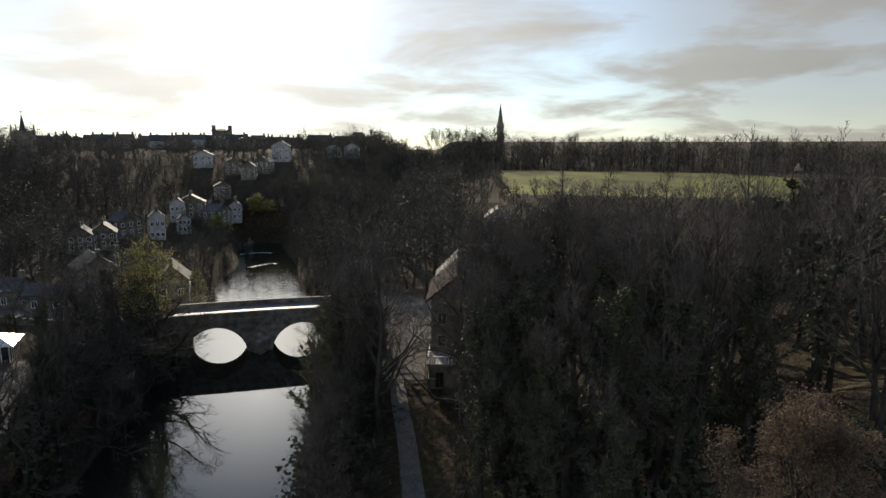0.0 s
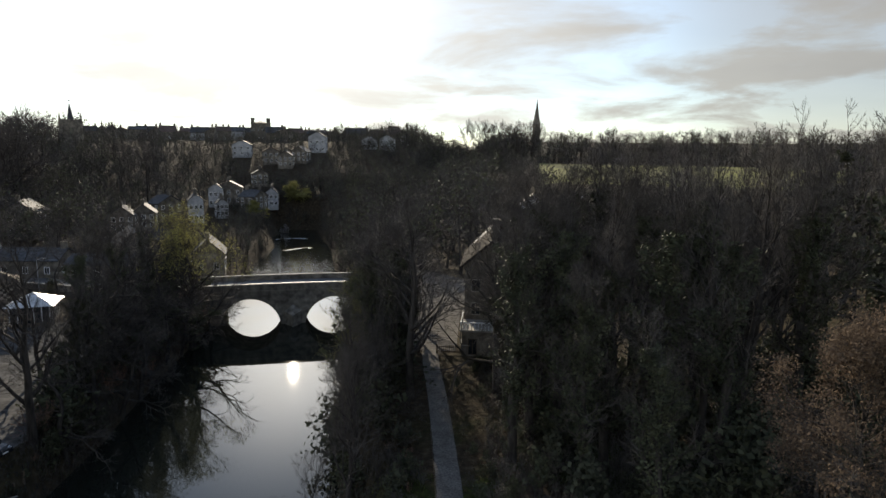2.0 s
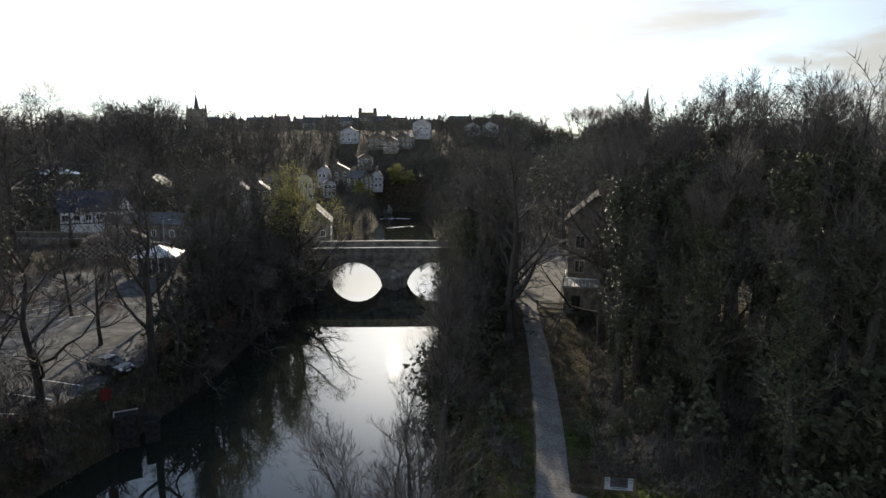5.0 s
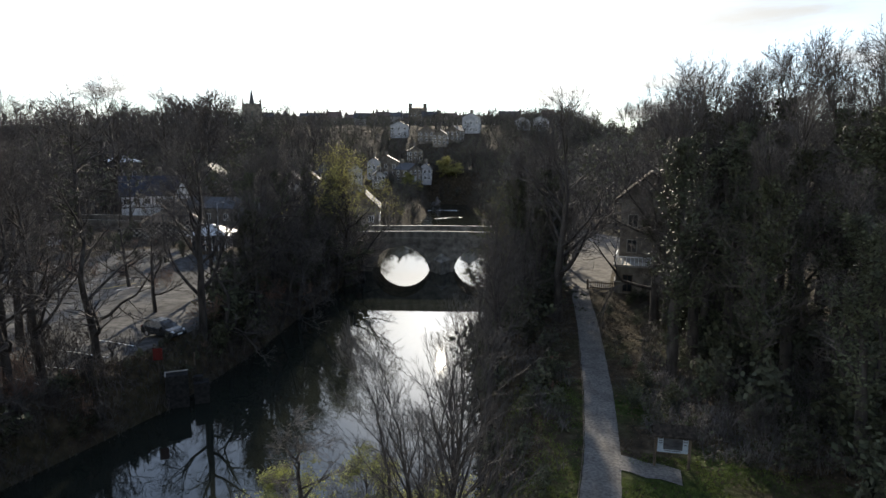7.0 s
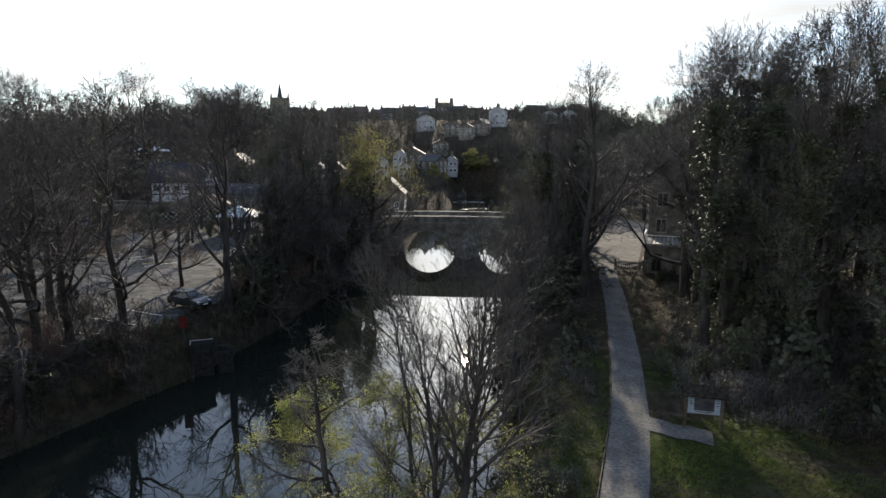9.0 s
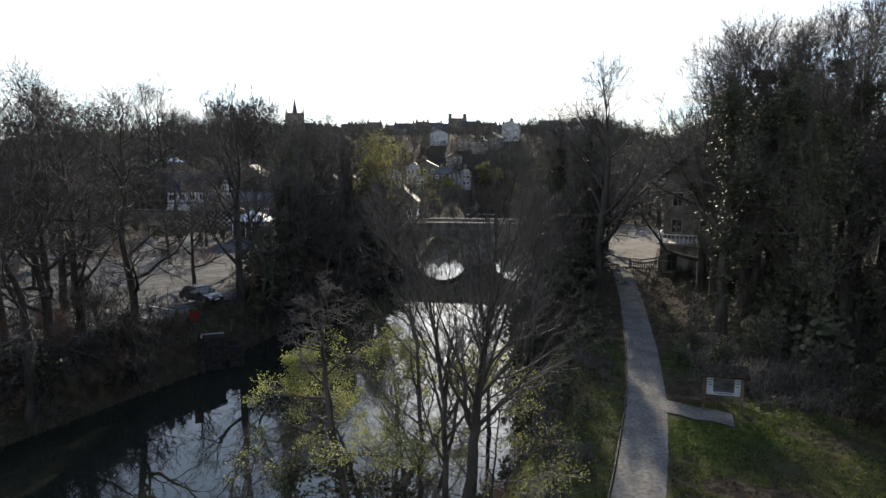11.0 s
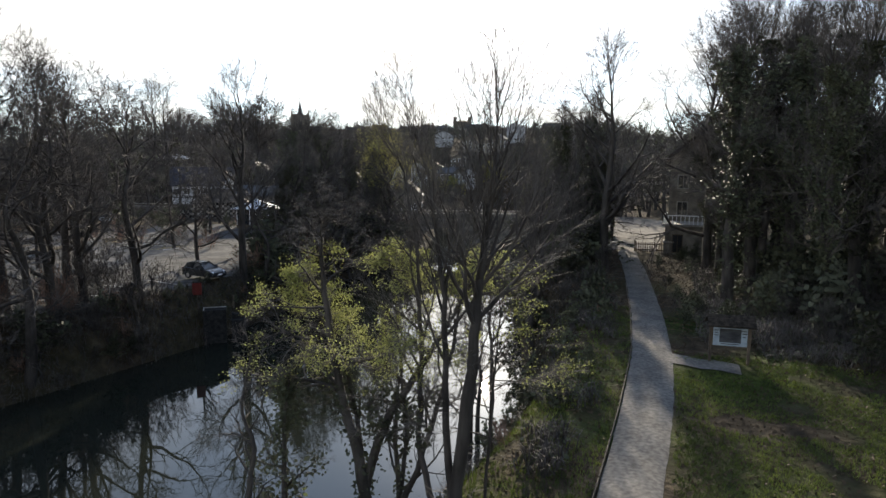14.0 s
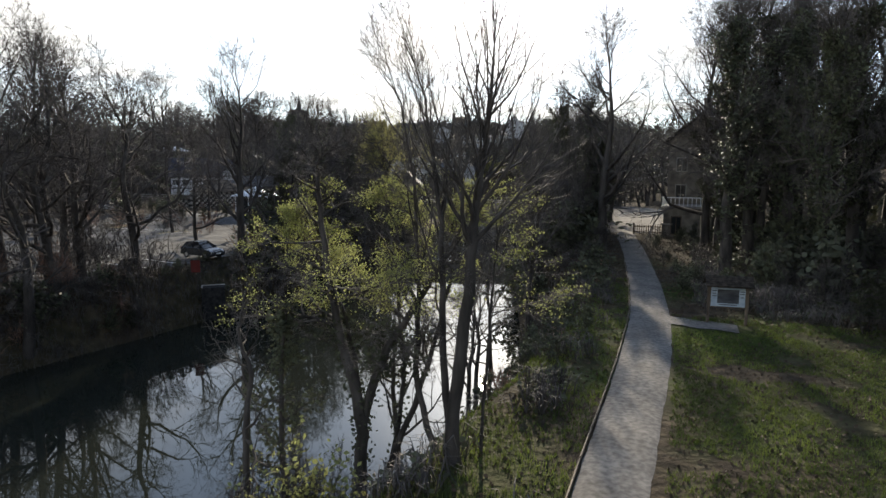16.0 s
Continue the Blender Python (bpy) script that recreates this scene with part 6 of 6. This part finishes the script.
sign = thing("red_sign", "red board on a wooden post at the river's edge", "sign", m=pose(-37.1, 41.2, ground_at(-37.1, 41.2), 0, 0, 40))
zs = 4.45 - ground_at(-37.1, 41.2)
part("post", Build().box(0, 0.05, -0.3, 0.10, 0.10, zs + 0.3), TIMBER, sign)
part("board", Build().box(0, -0.03, zs - 0.5, 0.72, 0.07, 1.0), RED, sign)
part("board_rim", Build().box(0, 0.0, zs - 0.55, 0.8, 0.05, 0.06).box(0, 0.0, zs + 0.49, 0.8, 0.05, 0.06), BLACK, sign)
for x, y, h in ((-36.9, 44.2, 1.3), (-37.3, 45.8, 1.0)):
    bol = thing("bollard", "short wooden bollard at the car park edge", "bollard", "bollards", pose(x, y, ground_at(x, y)))
    part("post", Build().box(0, 0, -0.3, 0.18, 0.18, h + 0.3, taper=0.92), TIMBER, bol)
bin_ = thing("litter_bin", "dark litter bin at the car park edge", "litter bin", m=pose(-39.3, 36.5, ground_at(-39.3, 36.5)))
part("body", Build().lathe([(0.28, -0.2), (0.32, 0.9), (0.34, 0.95), (0.0, 1.0)], 12), BLACK, bin_)
part("lid", Build().lathe([(0.36, 0.98), (0.34, 1.12), (0.0, 1.2)], 12), BLACK, bin_)
box = thing("gauging_box", "concrete gauging chamber with pale edges at the waterline", "chamber", m=pose(-35.6, 41.5, -0.6, 0, 0, 40))
part("chamber_wall", Build().box(0, 0, 0, 1.8, 1.2, 3.4), BLACK, box)
rimb = Build()
for sx, sy, w, d in ((0, 0.56, 1.86, 0.1), (-0.86, -0.05, 0.1, 1.1)):
    rimb.box(sx, sy, 3.4, w, d, 0.07)
part("rim", rimb, PALESTONE, box)
outfall = thing("landing_box", "stepped concrete landing beside the gauging chamber", "landing", m=pose(-34.3, 42.9, -0.6, 0, 0, 40))
part("body", Build().box(0, 0, 0, 1.2, 1.2, 2.4).box(-0.2, 0.3, 2.4, 0.7, 0.6, 0.4), BLACK, outfall)
lamp = thing("street_lamp", "grey street lamp on a slender post by the bridge road", "street lamp", m=pose(-74, 98.6, 5.6))
part("post", Build().lathe([(0.11, -0.4), (0.10, 0.8), (0.06, 5.6), (0.0, 5.6)], 8), STEEL, lamp)
part("arm", Build().beam((0, 0, 5.5), (0.9, 0.4, 5.75), 0.06, 0.06), STEEL, lamp)
part("lantern", Build().box(1.0, 0.45, 5.66, 0.5, 0.22, 0.12), STEEL, lamp)

# ---- shrubs and undergrowth ----
dark_shrub = [Stand(make_tree("evergreen_shrub", "dense dark evergreen shrub", 201 + i, 3.4, stems=4, counts=(5, 3), ks=(3, 2, 1, 1, 1), rise=0.1, wob=0.25, reach=0.55, low=0.15, girth=0.012, twig=0.012, sides=(5, 3, 3, 3, 3), leaf=(400, 0.40, 0.4, DARKGREEN, "dark evergreen leaves"), category="shrub")) for i in range(2)]
ivy_mound = [Stand(make_tree("ivy_mound", "tangled mound of ivy over old stems", 211 + i, 5.0, stems=3, counts=(6, 4), ks=(3, 2, 1, 1, 1), rise=0.12, wob=0.28, reach=0.5, low=0.15, girth=0.016, twig=0.012, sides=(5, 3, 3, 3, 3), leaf=(420, 0.44, 0.45, IVY, "glossy ivy leaves"), category="shrub")) for i in range(2)]
bare_shrub = [Stand(make_tree("bare_shrub", "leafless brown riverside shrub with many fine stems", 221 + i, 3.6, stems=5, counts=(5, 3, 2), ks=(2, 1, 1, 1, 1), rise=0.16, wob=0.22, reach=0.5, low=0.15, girth=0.010, twig=0.017, sides=(4, 3, 3, 3, 3), twigs=TWIG, category="shrub")) for i in range(2)]
red_shrub = [Stand(make_tree("bare_shrub", "leafless shrub with reddish brown twigs", 231, 3.2, stems=5, counts=(5, 4, 2), ks=(2, 1, 1, 1, 1), rise=0.16, wob=0.22, reach=0.5, low=0.15, girth=0.010, twig=0.017, sides=(4, 3, 3, 3, 3), twigs=TWIG_RED, bark=TWIG_RED, category="shrub"))]
bud_shrub = [Stand(make_tree("budding_shrub", "riverside shrub with scattered yellow-green buds", 241, 3.0, stems=7, counts=(6, 5, 4), ks=(4, 3, 2, 1, 1), rise=0.2, wob=0.2, reach=0.5, low=0.15, girth=0.009, twig=0.007, sides=(4, 3, 3, 3, 3), leaf=(700, 0.10, 0.25, SPRING, "small yellow-green buds"), category="shrub"))]
young_willow = Stand(make_tree("weeping_willow", "rounded willow in fresh yellow leaf by the river", 251, 8, counts=(9, 7, 6), ks=(4, 3, 2, 1, 1), rise=0.02, wob=0.2, reach=0.5, low=0.15, girth=0.02, twig=0.04, sides=(5, 3, 3, 3, 3), twigs=TWIG_GOLD, leaf=(2600, 0.5, 0.8, TWIG_GOLD, "yellow-green spring leaves")))
young_willow.at(-75.9, 211.4, 0, 0.85, wide=1.4, sink=2.0)
young_willow.at(-69.4, 238.7, 70, 1.2, wide=1.35, sink=2.4)
pale_tree = Stand(make_tree("blossom_tree", "small tree in pale spring blossom", 261, 7, counts=(8, 6, 5), ks=(4, 3, 2, 1, 1), rise=0.08, wob=0.2, reach=0.46, low=0.2, girth=0.02, twig=0.04, sides=(5, 3, 3, 3, 3), leaf=(900, 0.42, 0.6, BLOSSOM, "pale blossom")))
for left, d, s in ((18.0, 232, 0.8), (-13, 345, 0.9), (-12.4, 348, 0.8), (-30, 340, 0.8), (2.5, 205, 0.9), (0.6, 190, 0.8), (8, 262, 0.8)):
    pale_tree.at(*polar(left, d), d, s)

# the far bank
for x, y, rng in scatter(21, -48, -33, 2, 101, 1.7, lambda x, y: -5.0 < x - river_left(y) < -0.2 and not in_lot(x, y)):
    if 35 < y < 48.5 and (x < -36.4 or rng.random() < 0.4):
        continue
    k = rng.choice(bare_shrub + bare_shrub + ivy_mound + red_shrub + dark_shrub if y < 46 else ivy_mound + bare_shrub + bare_shrub + red_shrub)
    k.at(x, y, rng.uniform(0, 360), rng.uniform(0.45, 0.8) if y < 50 else rng.uniform(0.7, 1.25))
for x, y, rng in scatter(29, -44, -33, 0, 50, 1.35, lambda x, y: -2.8 < x - river_left(y) < -0.1 and math.hypot(x + 35.4, y - 41.8) > 1.2):
    if rng.random() < 0.75:
        rng.choice(ivy_mound + dark_shrub + bare_shrub + red_shrub).at(x, y, rng.uniform(0, 360), rng.uniform(0.28, 0.55) if not 35 < y < 49 else rng.uniform(0.16, 0.3))
for x, y, rng in scatter(22, -50, -36, 48, 97, 4.6, lambda x, y: -7.5 < x - river_left(y) < -1.5 and not 35.5 < math.degrees(math.atan2(-x, y)) < 40.5):
    rng.choice(midivy + crooked + mid).at(x, y, rng.uniform(0, 360), rng.uniform(0.55, 0.85))
for x, y, rng in scatter(36, -43, -36, 50, 98, 2.6, lambda x, y: -4.5 < x - river_left(y) < -1.2):
    rng.choice(ivy_mound + dark_shrub).at(x, y, rng.uniform(0, 360), rng.uniform(0.6, 1.05))
# tall twiggy thicket on the bank below the car park
for x, y, rng in scatter(37, -44, -36.5, 12, 37, 2.6, lambda x, y: x - river_left(y) < -0.5):
    rng.choice(bare_shrub + bare_shrub + red_shrub).at(x, y, rng.uniform(0, 360), rng.uniform(0.9, 1.5))
# a hedge of brown bushes between the car park and the bank
for x, y, rng in scatter(34, -43, -39, 16, 36.5, 1.9, lambda x, y: True):
    rng.choice(bare_shrub + bare_shrub + red_shrub).at(x, y, rng.uniform(0, 360), rng.uniform(0.5, 0.85))
# overgrown hedges between the rows of the car park
for x, y, rng in scatter(35, -86, -49, 46, 63, 2.3, lambda x, y: abs(y - 61 + 0.06 * (x + 50)) < 1.3 and x < -53 or abs(y - 48) < 1.2 and x < -60):
    rng.choice(bare_shrub + bare_shrub + red_shrub).at(x, y, rng.uniform(0, 360), rng.uniform(0.6, 0.95))
# between path and river
for x, y, rng in scatter(23, -22, 0, 35, 104, 2.2, lambda x, y: river_right(y) + 0.3 < x < path_x(min(y, 74)) - 1.7 - 0.02 * y and not in_court(x, y)):
    k = rng.choice(dark_shrub + ivy_mound + ivy_mound + bare_shrub)
    near = 0.35 + 0.5 * ss((y - 38) / 14)
    k.at(x, y, rng.uniform(0, 360), float(near) * rng.uniform(0.8, 1.35))
for x, y, rng in scatter(24, -22, 0, 48, 112, 4.6, lambda x, y: river_right(y) + 0.8 < x < path_x(min(y, 74)) - 2.6 and not in_court(x, y)):
    rng.choice(midivy + mid + upright[:1] if y > 62 else mid + upright[:1]).at(x, y, rng.uniform(0, 360), rng.uniform(0.55, 0.85) if y > 62 else rng.uniform(0.45, 0.68))
for x, y, rng in scatter(28, -14, -2, 20, 48, 1.7, lambda x, y: river_right(y) + 0.2 < x < path_x(y) - 2.0 - 0.03 * max(0, 40 - y)):
    if rng.random() < 0.6:
        rng.choice(bare_shrub + red_shrub + ivy_mound).at(x, y, rng.uniform(0, 360), rng.uniform(0.15, 0.4))
# the wood's edge beside the path and beyond the grass
for x, y, rng in scatter(27, -4, 8, 37, 70, 1.8, lambda x, y: path_x(y) + 1.6 < x < 7 and not (50 < y < 58 and x < 3 and (x + y) % 3 < 2)):
    rng.choice(ivy_mound + bare_shrub + dark_shrub + bare_shrub).at(x, y, rng.uniform(0, 360), rng.uniform(0.18, 0.42) if x < 5 else rng.uniform(0.4, 0.8))
for x, y, rng in scatter(25, 3, 34, 33, 66, 3.1, lambda x, y: x > 5.5 + 0.5 * max(0, 40 - y) and not (y > 62 and x < 9)):
    k = rng.choice(dark_shrub + ivy_mound + ivy_mound + bare_shrub + bare_shrub)
    k.at(x, y, rng.uniform(0, 360), rng.uniform(0.6, 1.3))
for x, y, rng in scatter(26, 12, 40, 14, 36, 3.6, lambda x, y: x > 15):
    rng.choice(bare_shrub + ivy_mound + dark_shrub).at(x, y, rng.uniform(0, 360), rng.uniform(0.5, 1.1))
for x, y, rng in scatter(30, 7.5, 17, 18, 36, 2.3, lambda x, y: x > 8.2 + 0.16 * (y - 18) and x + 0.4 * y > 17):
    rng.choice(ivy_mound + dark_shrub + bare_shrub).at(x, y, rng.uniform(0, 360), rng.uniform(0.4, 0.75))
for x, y, s in ((-8.5, 12.6, 1.6), (-9.0, 14.0, 1.7), (-7.7, 13.6, 1.4), (-8.1, 11.4, 1.3), (-9.2, 11.2, 0.8), (-8.6, 9.6, 0.6), (-10.1, 12.9, 0.5), (-9.8, 17.2, 0.5), (-7.2, 11.5, 0.35), (-8.0, 20.5, 0.5), (-7.4, 26, 0.4), (-7.6, 30, 0.45)):
    bud_shrub[0].at(x, y, x * 90, s)

# ---- trees round the car park and up the town hill ----
for i, (x, y, h) in enumerate(((-72, 36, 15), (-80, 48, 17), (-90, 58, 17), (-66, 52, 11), (-63, 72, 11), (-70, 82, 12), (-88, 80, 14), (-95, 70, 18), (-100, 84, 17), (-60, 44, 10), (-52, 90, 12), (-66, 92, 11), (-62, 26, 17), (-76, 26, 18), (-58, 60, 11), (-48, 63, 12), (-47, 52, 11), (-74, 66, 12), (-84, 38, 18))):
    (crooked + bare + midivy + crooked)[i % 11].at(x, y, 77 * i, h / 17, tilt=((i * 37) % 13 - 6, (i * 53) % 15 - 7))
for x, y, rng in scatter(31, -96, -44, 56, 100, 3.6, lambda x, y: (not in_lot(x, y) or (y > 62 and x < -60 and (int(x / 7) + int(y / 6)) % 2 == 0)) and not wet(x, y, 1) and abs(y - 104) > 5):
    if math.hypot(x + 61.4, y - 80.6) > 5 and math.hypot(x + 79, y - 91) > 6.5 and math.hypot(x + 86, y - 87) > 4.5:
        rng.choice(red_shrub + bare_shrub + dark_shrub).at(x, y, rng.uniform(0, 360), rng.uniform(0.4, 0.85))
HOMES = [o.matrix_basis.translation.to_2d() for o in scene.objects if o.parent is None and o.get("category") in ("house", "inn", "church", "pavilion", "kiosk", "building", "hall", "barn")]
HOMES += [Vector((-75.9, 211.4)), Vector((-69.4, 238.7))]


def clear_of_homes(x, y, gap):
    return all((Vector((x, y)) - h).length > gap for h in HOMES)


town = Woods(560)
for x, y, rng in scatter(32, -330, -40, 108, 420, 6.5, lambda x, y: not wet(x, y, 2) and x < (river_left(min(y, 235)) - 1 if y < 246 else -76) and clear_of_homes(x, y, 5.2) and abs(y - 103) > 7):
    d = math.hypot(x, y)
    left = math.degrees(math.atan2(-x, y))
    if left > 52 or d > 425:
        continue
    front = 13 < left < 31.5
    # the house behind keeps its view over the lower trees
    blocked = any(0 < math.hypot(*h) - d < 34 and abs(math.degrees(math.atan2(-h[0], h[1])) - left) < 1.3 for h in HOMES)
    s = rng.uniform(0.2, 0.48) if front and blocked else rng.uniform(0.38, 0.78) if front else rng.uniform(0.7, 1.1)
    if left < 21.5 and d < 228:
        s = min(s, 0.3)
    if d > 372 and left < 33:
        s *= 0.55
    town.at(x, y, rng.uniform(0, 360), s)
# gardens: small growth on the river bank and round each house
for i in range(210):
    rng = random.Random(3600 + i)
    y = rng.uniform(118, 236)
    x = float(river_left(y)) - rng.uniform(0.3, 15)
    if abs(y - 103) > 7 and clear_of_homes(x, y, 4.5):
        town.at(x, y, rng.uniform(0, 360), rng.uniform(0.16, 0.34))
for i, h in enumerate(HOMES):
    rng = random.Random(3900 + i)
    if 180 < h.length < 380 and h.x < -20:
        for k in range(5):
            w = rng.uniform(0, 2 * math.pi)
            town.at(h.x + 6.5 * math.cos(w), h.y + 6.5 * math.sin(w), rng.uniform(0, 360), rng.uniform(0.12, 0.28))
town.finish("hillside_trees", "bare trees and dark gardens on the town hillside")
park = Woods(580)
for x, y, rng in scatter(33, -230, -92, 0, 125, 7.4, lambda x, y: clear_of_homes(x, y, 12) and math.hypot(x + 103, y - 115) > 16 and x < -82 - 0.1 * y and abs(y - 102) > 5):
    park.at(x, y, rng.uniform(0, 360), rng.uniform(0.8, 1.15))
park.finish("parkland_trees", "bare parkland trees beyond the car park")
# old round-headed trees beyond the car park
for i in range(34):
    rng = random.Random(450 + i)
    left, d = rng.uniform(38, 66), rng.uniform(130, 205)
    x, y = polar(left, d)
    if clear_of_homes(x, y, 13):
        rng.choice(farbare + bare).at(x, y, rng.uniform(0, 360), min(1.7, (34 + d * math.tan(radians(rng.uniform(-4.5, 1.2))) - ground_at(x, y)) / 17), wide=1.15)
# tall trees either side of the church
for i in range(72):
    rng = random.Random(400 + i)
    left, d = rng.uniform(27, 68), rng.uniform(225, 305)
    if abs(left - 33.8) > 2.0:
        rng.choice(farbare).at(*polar(left, d), rng.uniform(0, 360), rng.uniform(1.0, 1.3) if left < 33 else rng.uniform(1.35, 1.95), wide=1.1)

# ---- brambles ----
def brambles(name, seed, count, x0, x1, y0, y1, ok, label):
    """A tangle of arching stems with some leaves in it."""
    rng = random.Random(seed)
    stems, leaves = Build(), Build()
    while count > 0:
        x, y = rng.uniform(x0, x1), rng.uniform(y0, y1)
        count -= 1
        if not ok(x, y):
            continue
        tall = 0.35 + 0.65 * max(0.0, 0.5 + noise.noise(Vector((x * 0.35, y * 0.35, 3))))
        p = Vector((x, y, ground_at(x, y) - 0.03))
        for k in range(3):
            w = rng.uniform(0, 2 * math.pi)
            d = Vector((math.cos(w), math.sin(w), 0))
            q = d.cross(Vector((0, 0, 1))) * rng.uniform(0.008, 0.02)
            top = p + d * tall * rng.uniform(0.2, 0.6) + Vector((0, 0, tall * rng.uniform(0.6, 1.1)))
            tip = top + d * tall * rng.uniform(0.3, 0.8) - Vector((0, 0, tall * rng.uniform(-0.2, 0.4)))
            stems.face(p - q, p + q, top + q, top - q)
            stems.face(top - q, top + q, tip)
        if rng.random() < 0.7:
            leaves.leaf(p + Vector((rng.uniform(-0.3, 0.3), rng.uniform(-0.3, 0.3), tall * rng.uniform(0.3, 0.9))), 0.2, rng)
    root = tagged(part(name, stems, TWIG), label, "brambles", kind="stuff")
    part("leaves", leaves, IVY, root)["kind"] = "stuff"


brambles("bank_brambles", 311, 15000, -48, -33, 4, 70, lambda x, y: -5.5 < x - river_left(y) < 0.2 and not in_lot(x, y), "brown brambles and ivy tangled over the river bank")
brambles("wood_brambles", 312, 8000, 1.5, 26, 34, 66, lambda x, y: x > path_x(y) + 1.5 and not (0 < x < 4.5 and y < 36), "brown brambles and ivy under the woodland trees")

brambles("near_bank_brambles", 313, 5000, -10, -2.2, 7, 46, lambda x, y: river_right(y) + 0.2 < x < path_x(y) - 1.8 and noise.noise(Vector((x * 0.5, y * 0.5, 9))) > 0.02 + 0.08 * (x + 6), "brown brambles and dead stems on the near river bank")

# ---- grass and fallen leaves ----
def tufts(name, seed, count, x0, x1, y0, y1, ok, mat, tall, label):
    rng = random.Random(seed)
    b = Build()
    made = 0
    while made < count:
        x, y = rng.uniform(x0, x1), rng.uniform(y0, y1)
        if not ok(x, y):
            made += 0.2
            continue
        z = ground_at(x, y)
        made += 1
        for k in range(3):
            w = rng.uniform(0, 2 * math.pi)
            h = tall * rng.uniform(0.5, 1.4)
            d = Vector((math.cos(w), math.sin(w), 0))
            p = Vector((x + rng.uniform(-0.06, 0.06), y + rng.uniform(-0.06, 0.06), z - 0.01))
            q = d.cross(Vector((0, 0, 1))) * rng.uniform(0.008, 0.016)
            b.face(p - q, p + q, p + d * h * rng.uniform(0.2, 0.8) + Vector((0, 0, h)))
    return tagged(part(name, b, mat), label, "grass", kind="stuff")


def off_path(x, y):
    return abs(x - path_x(y)) > 1.05 and not (0 < x < 4 and 31 < y < 32.6)


tufts("grass", 301, 22000, 0.4, 11, 8, 34, lambda x, y: off_path(x, y) and noise.noise(Vector((x * 0.5, y * 0.5, 0))) > -0.25, GRASS, 0.11, "rough green grass beside the footpath")
tufts("bank_grass", 302, 9000, -7.6, -1.2, 8, 44, lambda x, y: off_path(x, y) and x > river_right(y) + 0.4 and noise.noise(Vector((x * 0.6, y * 0.6, 5))) > -0.3, GRASS, 0.16, "rough tussocky grass on the river bank")
lit = Build()
rng = random.Random(303)
for i in range(14000):
    x, y = rng.uniform(-9, 12), rng.uniform(8, 66)
    if off_path(x, y) and x > river_right(y) + 0.5:
        lit.leaf(Vector((x, y, ground_at(x, y) + 0.03)), 0.13, rng)
tagged(part("leaf_litter", lit, LITTER), "scattered brown fallen leaves on the ground", "leaf litter", kind="stuff")

# no tree is left over at the origin
for stand in bare + upright + crooked + ivied + mid + midivy + farbare + farivy + dark_shrub + ivy_mound + bare_shrub + red_shrub:
    if stand.fresh:
        for o in (*stand.proto.children_recursive, stand.proto):
            bpy.data.objects.remove(o)

# ---- weirs ----
for k, (x0, y0, x1, y1) in enumerate(((-58, 181, -51, 188), (-68, 205, -58, 208))):
    weir = thing("weir", "low stone weir with white water spilling over it", "weir", "weirs across the river")
    rng = random.Random(70 + k)
    for i in range(12):
        f0, f1 = i / 12, (i + 1) / 12
        a = Vector((x0 + (x1 - x0) * f0, y0 + (y1 - y0) * f0 + 2 * math.sin(f0 * 3.1), 0.0))
        b = Vector((x0 + (x1 - x0) * f1, y0 + (y1 - y0) * f1 + 2 * math.sin(f1 * 3.1), 0.0))
        part("sill_stone", Build().beam(a, b, 0.7, 0.2), STONE, weir)
        if rng.random() < 0.7:
            o = Vector((rng.uniform(-0.2, 0.2), -rng.uniform(0.5, 1.0), 0.0))
            part("white_water", Build().beam(a + o, b + o, rng.uniform(0.2, 0.6), 0.1), WHITE, weir, "white broken water")
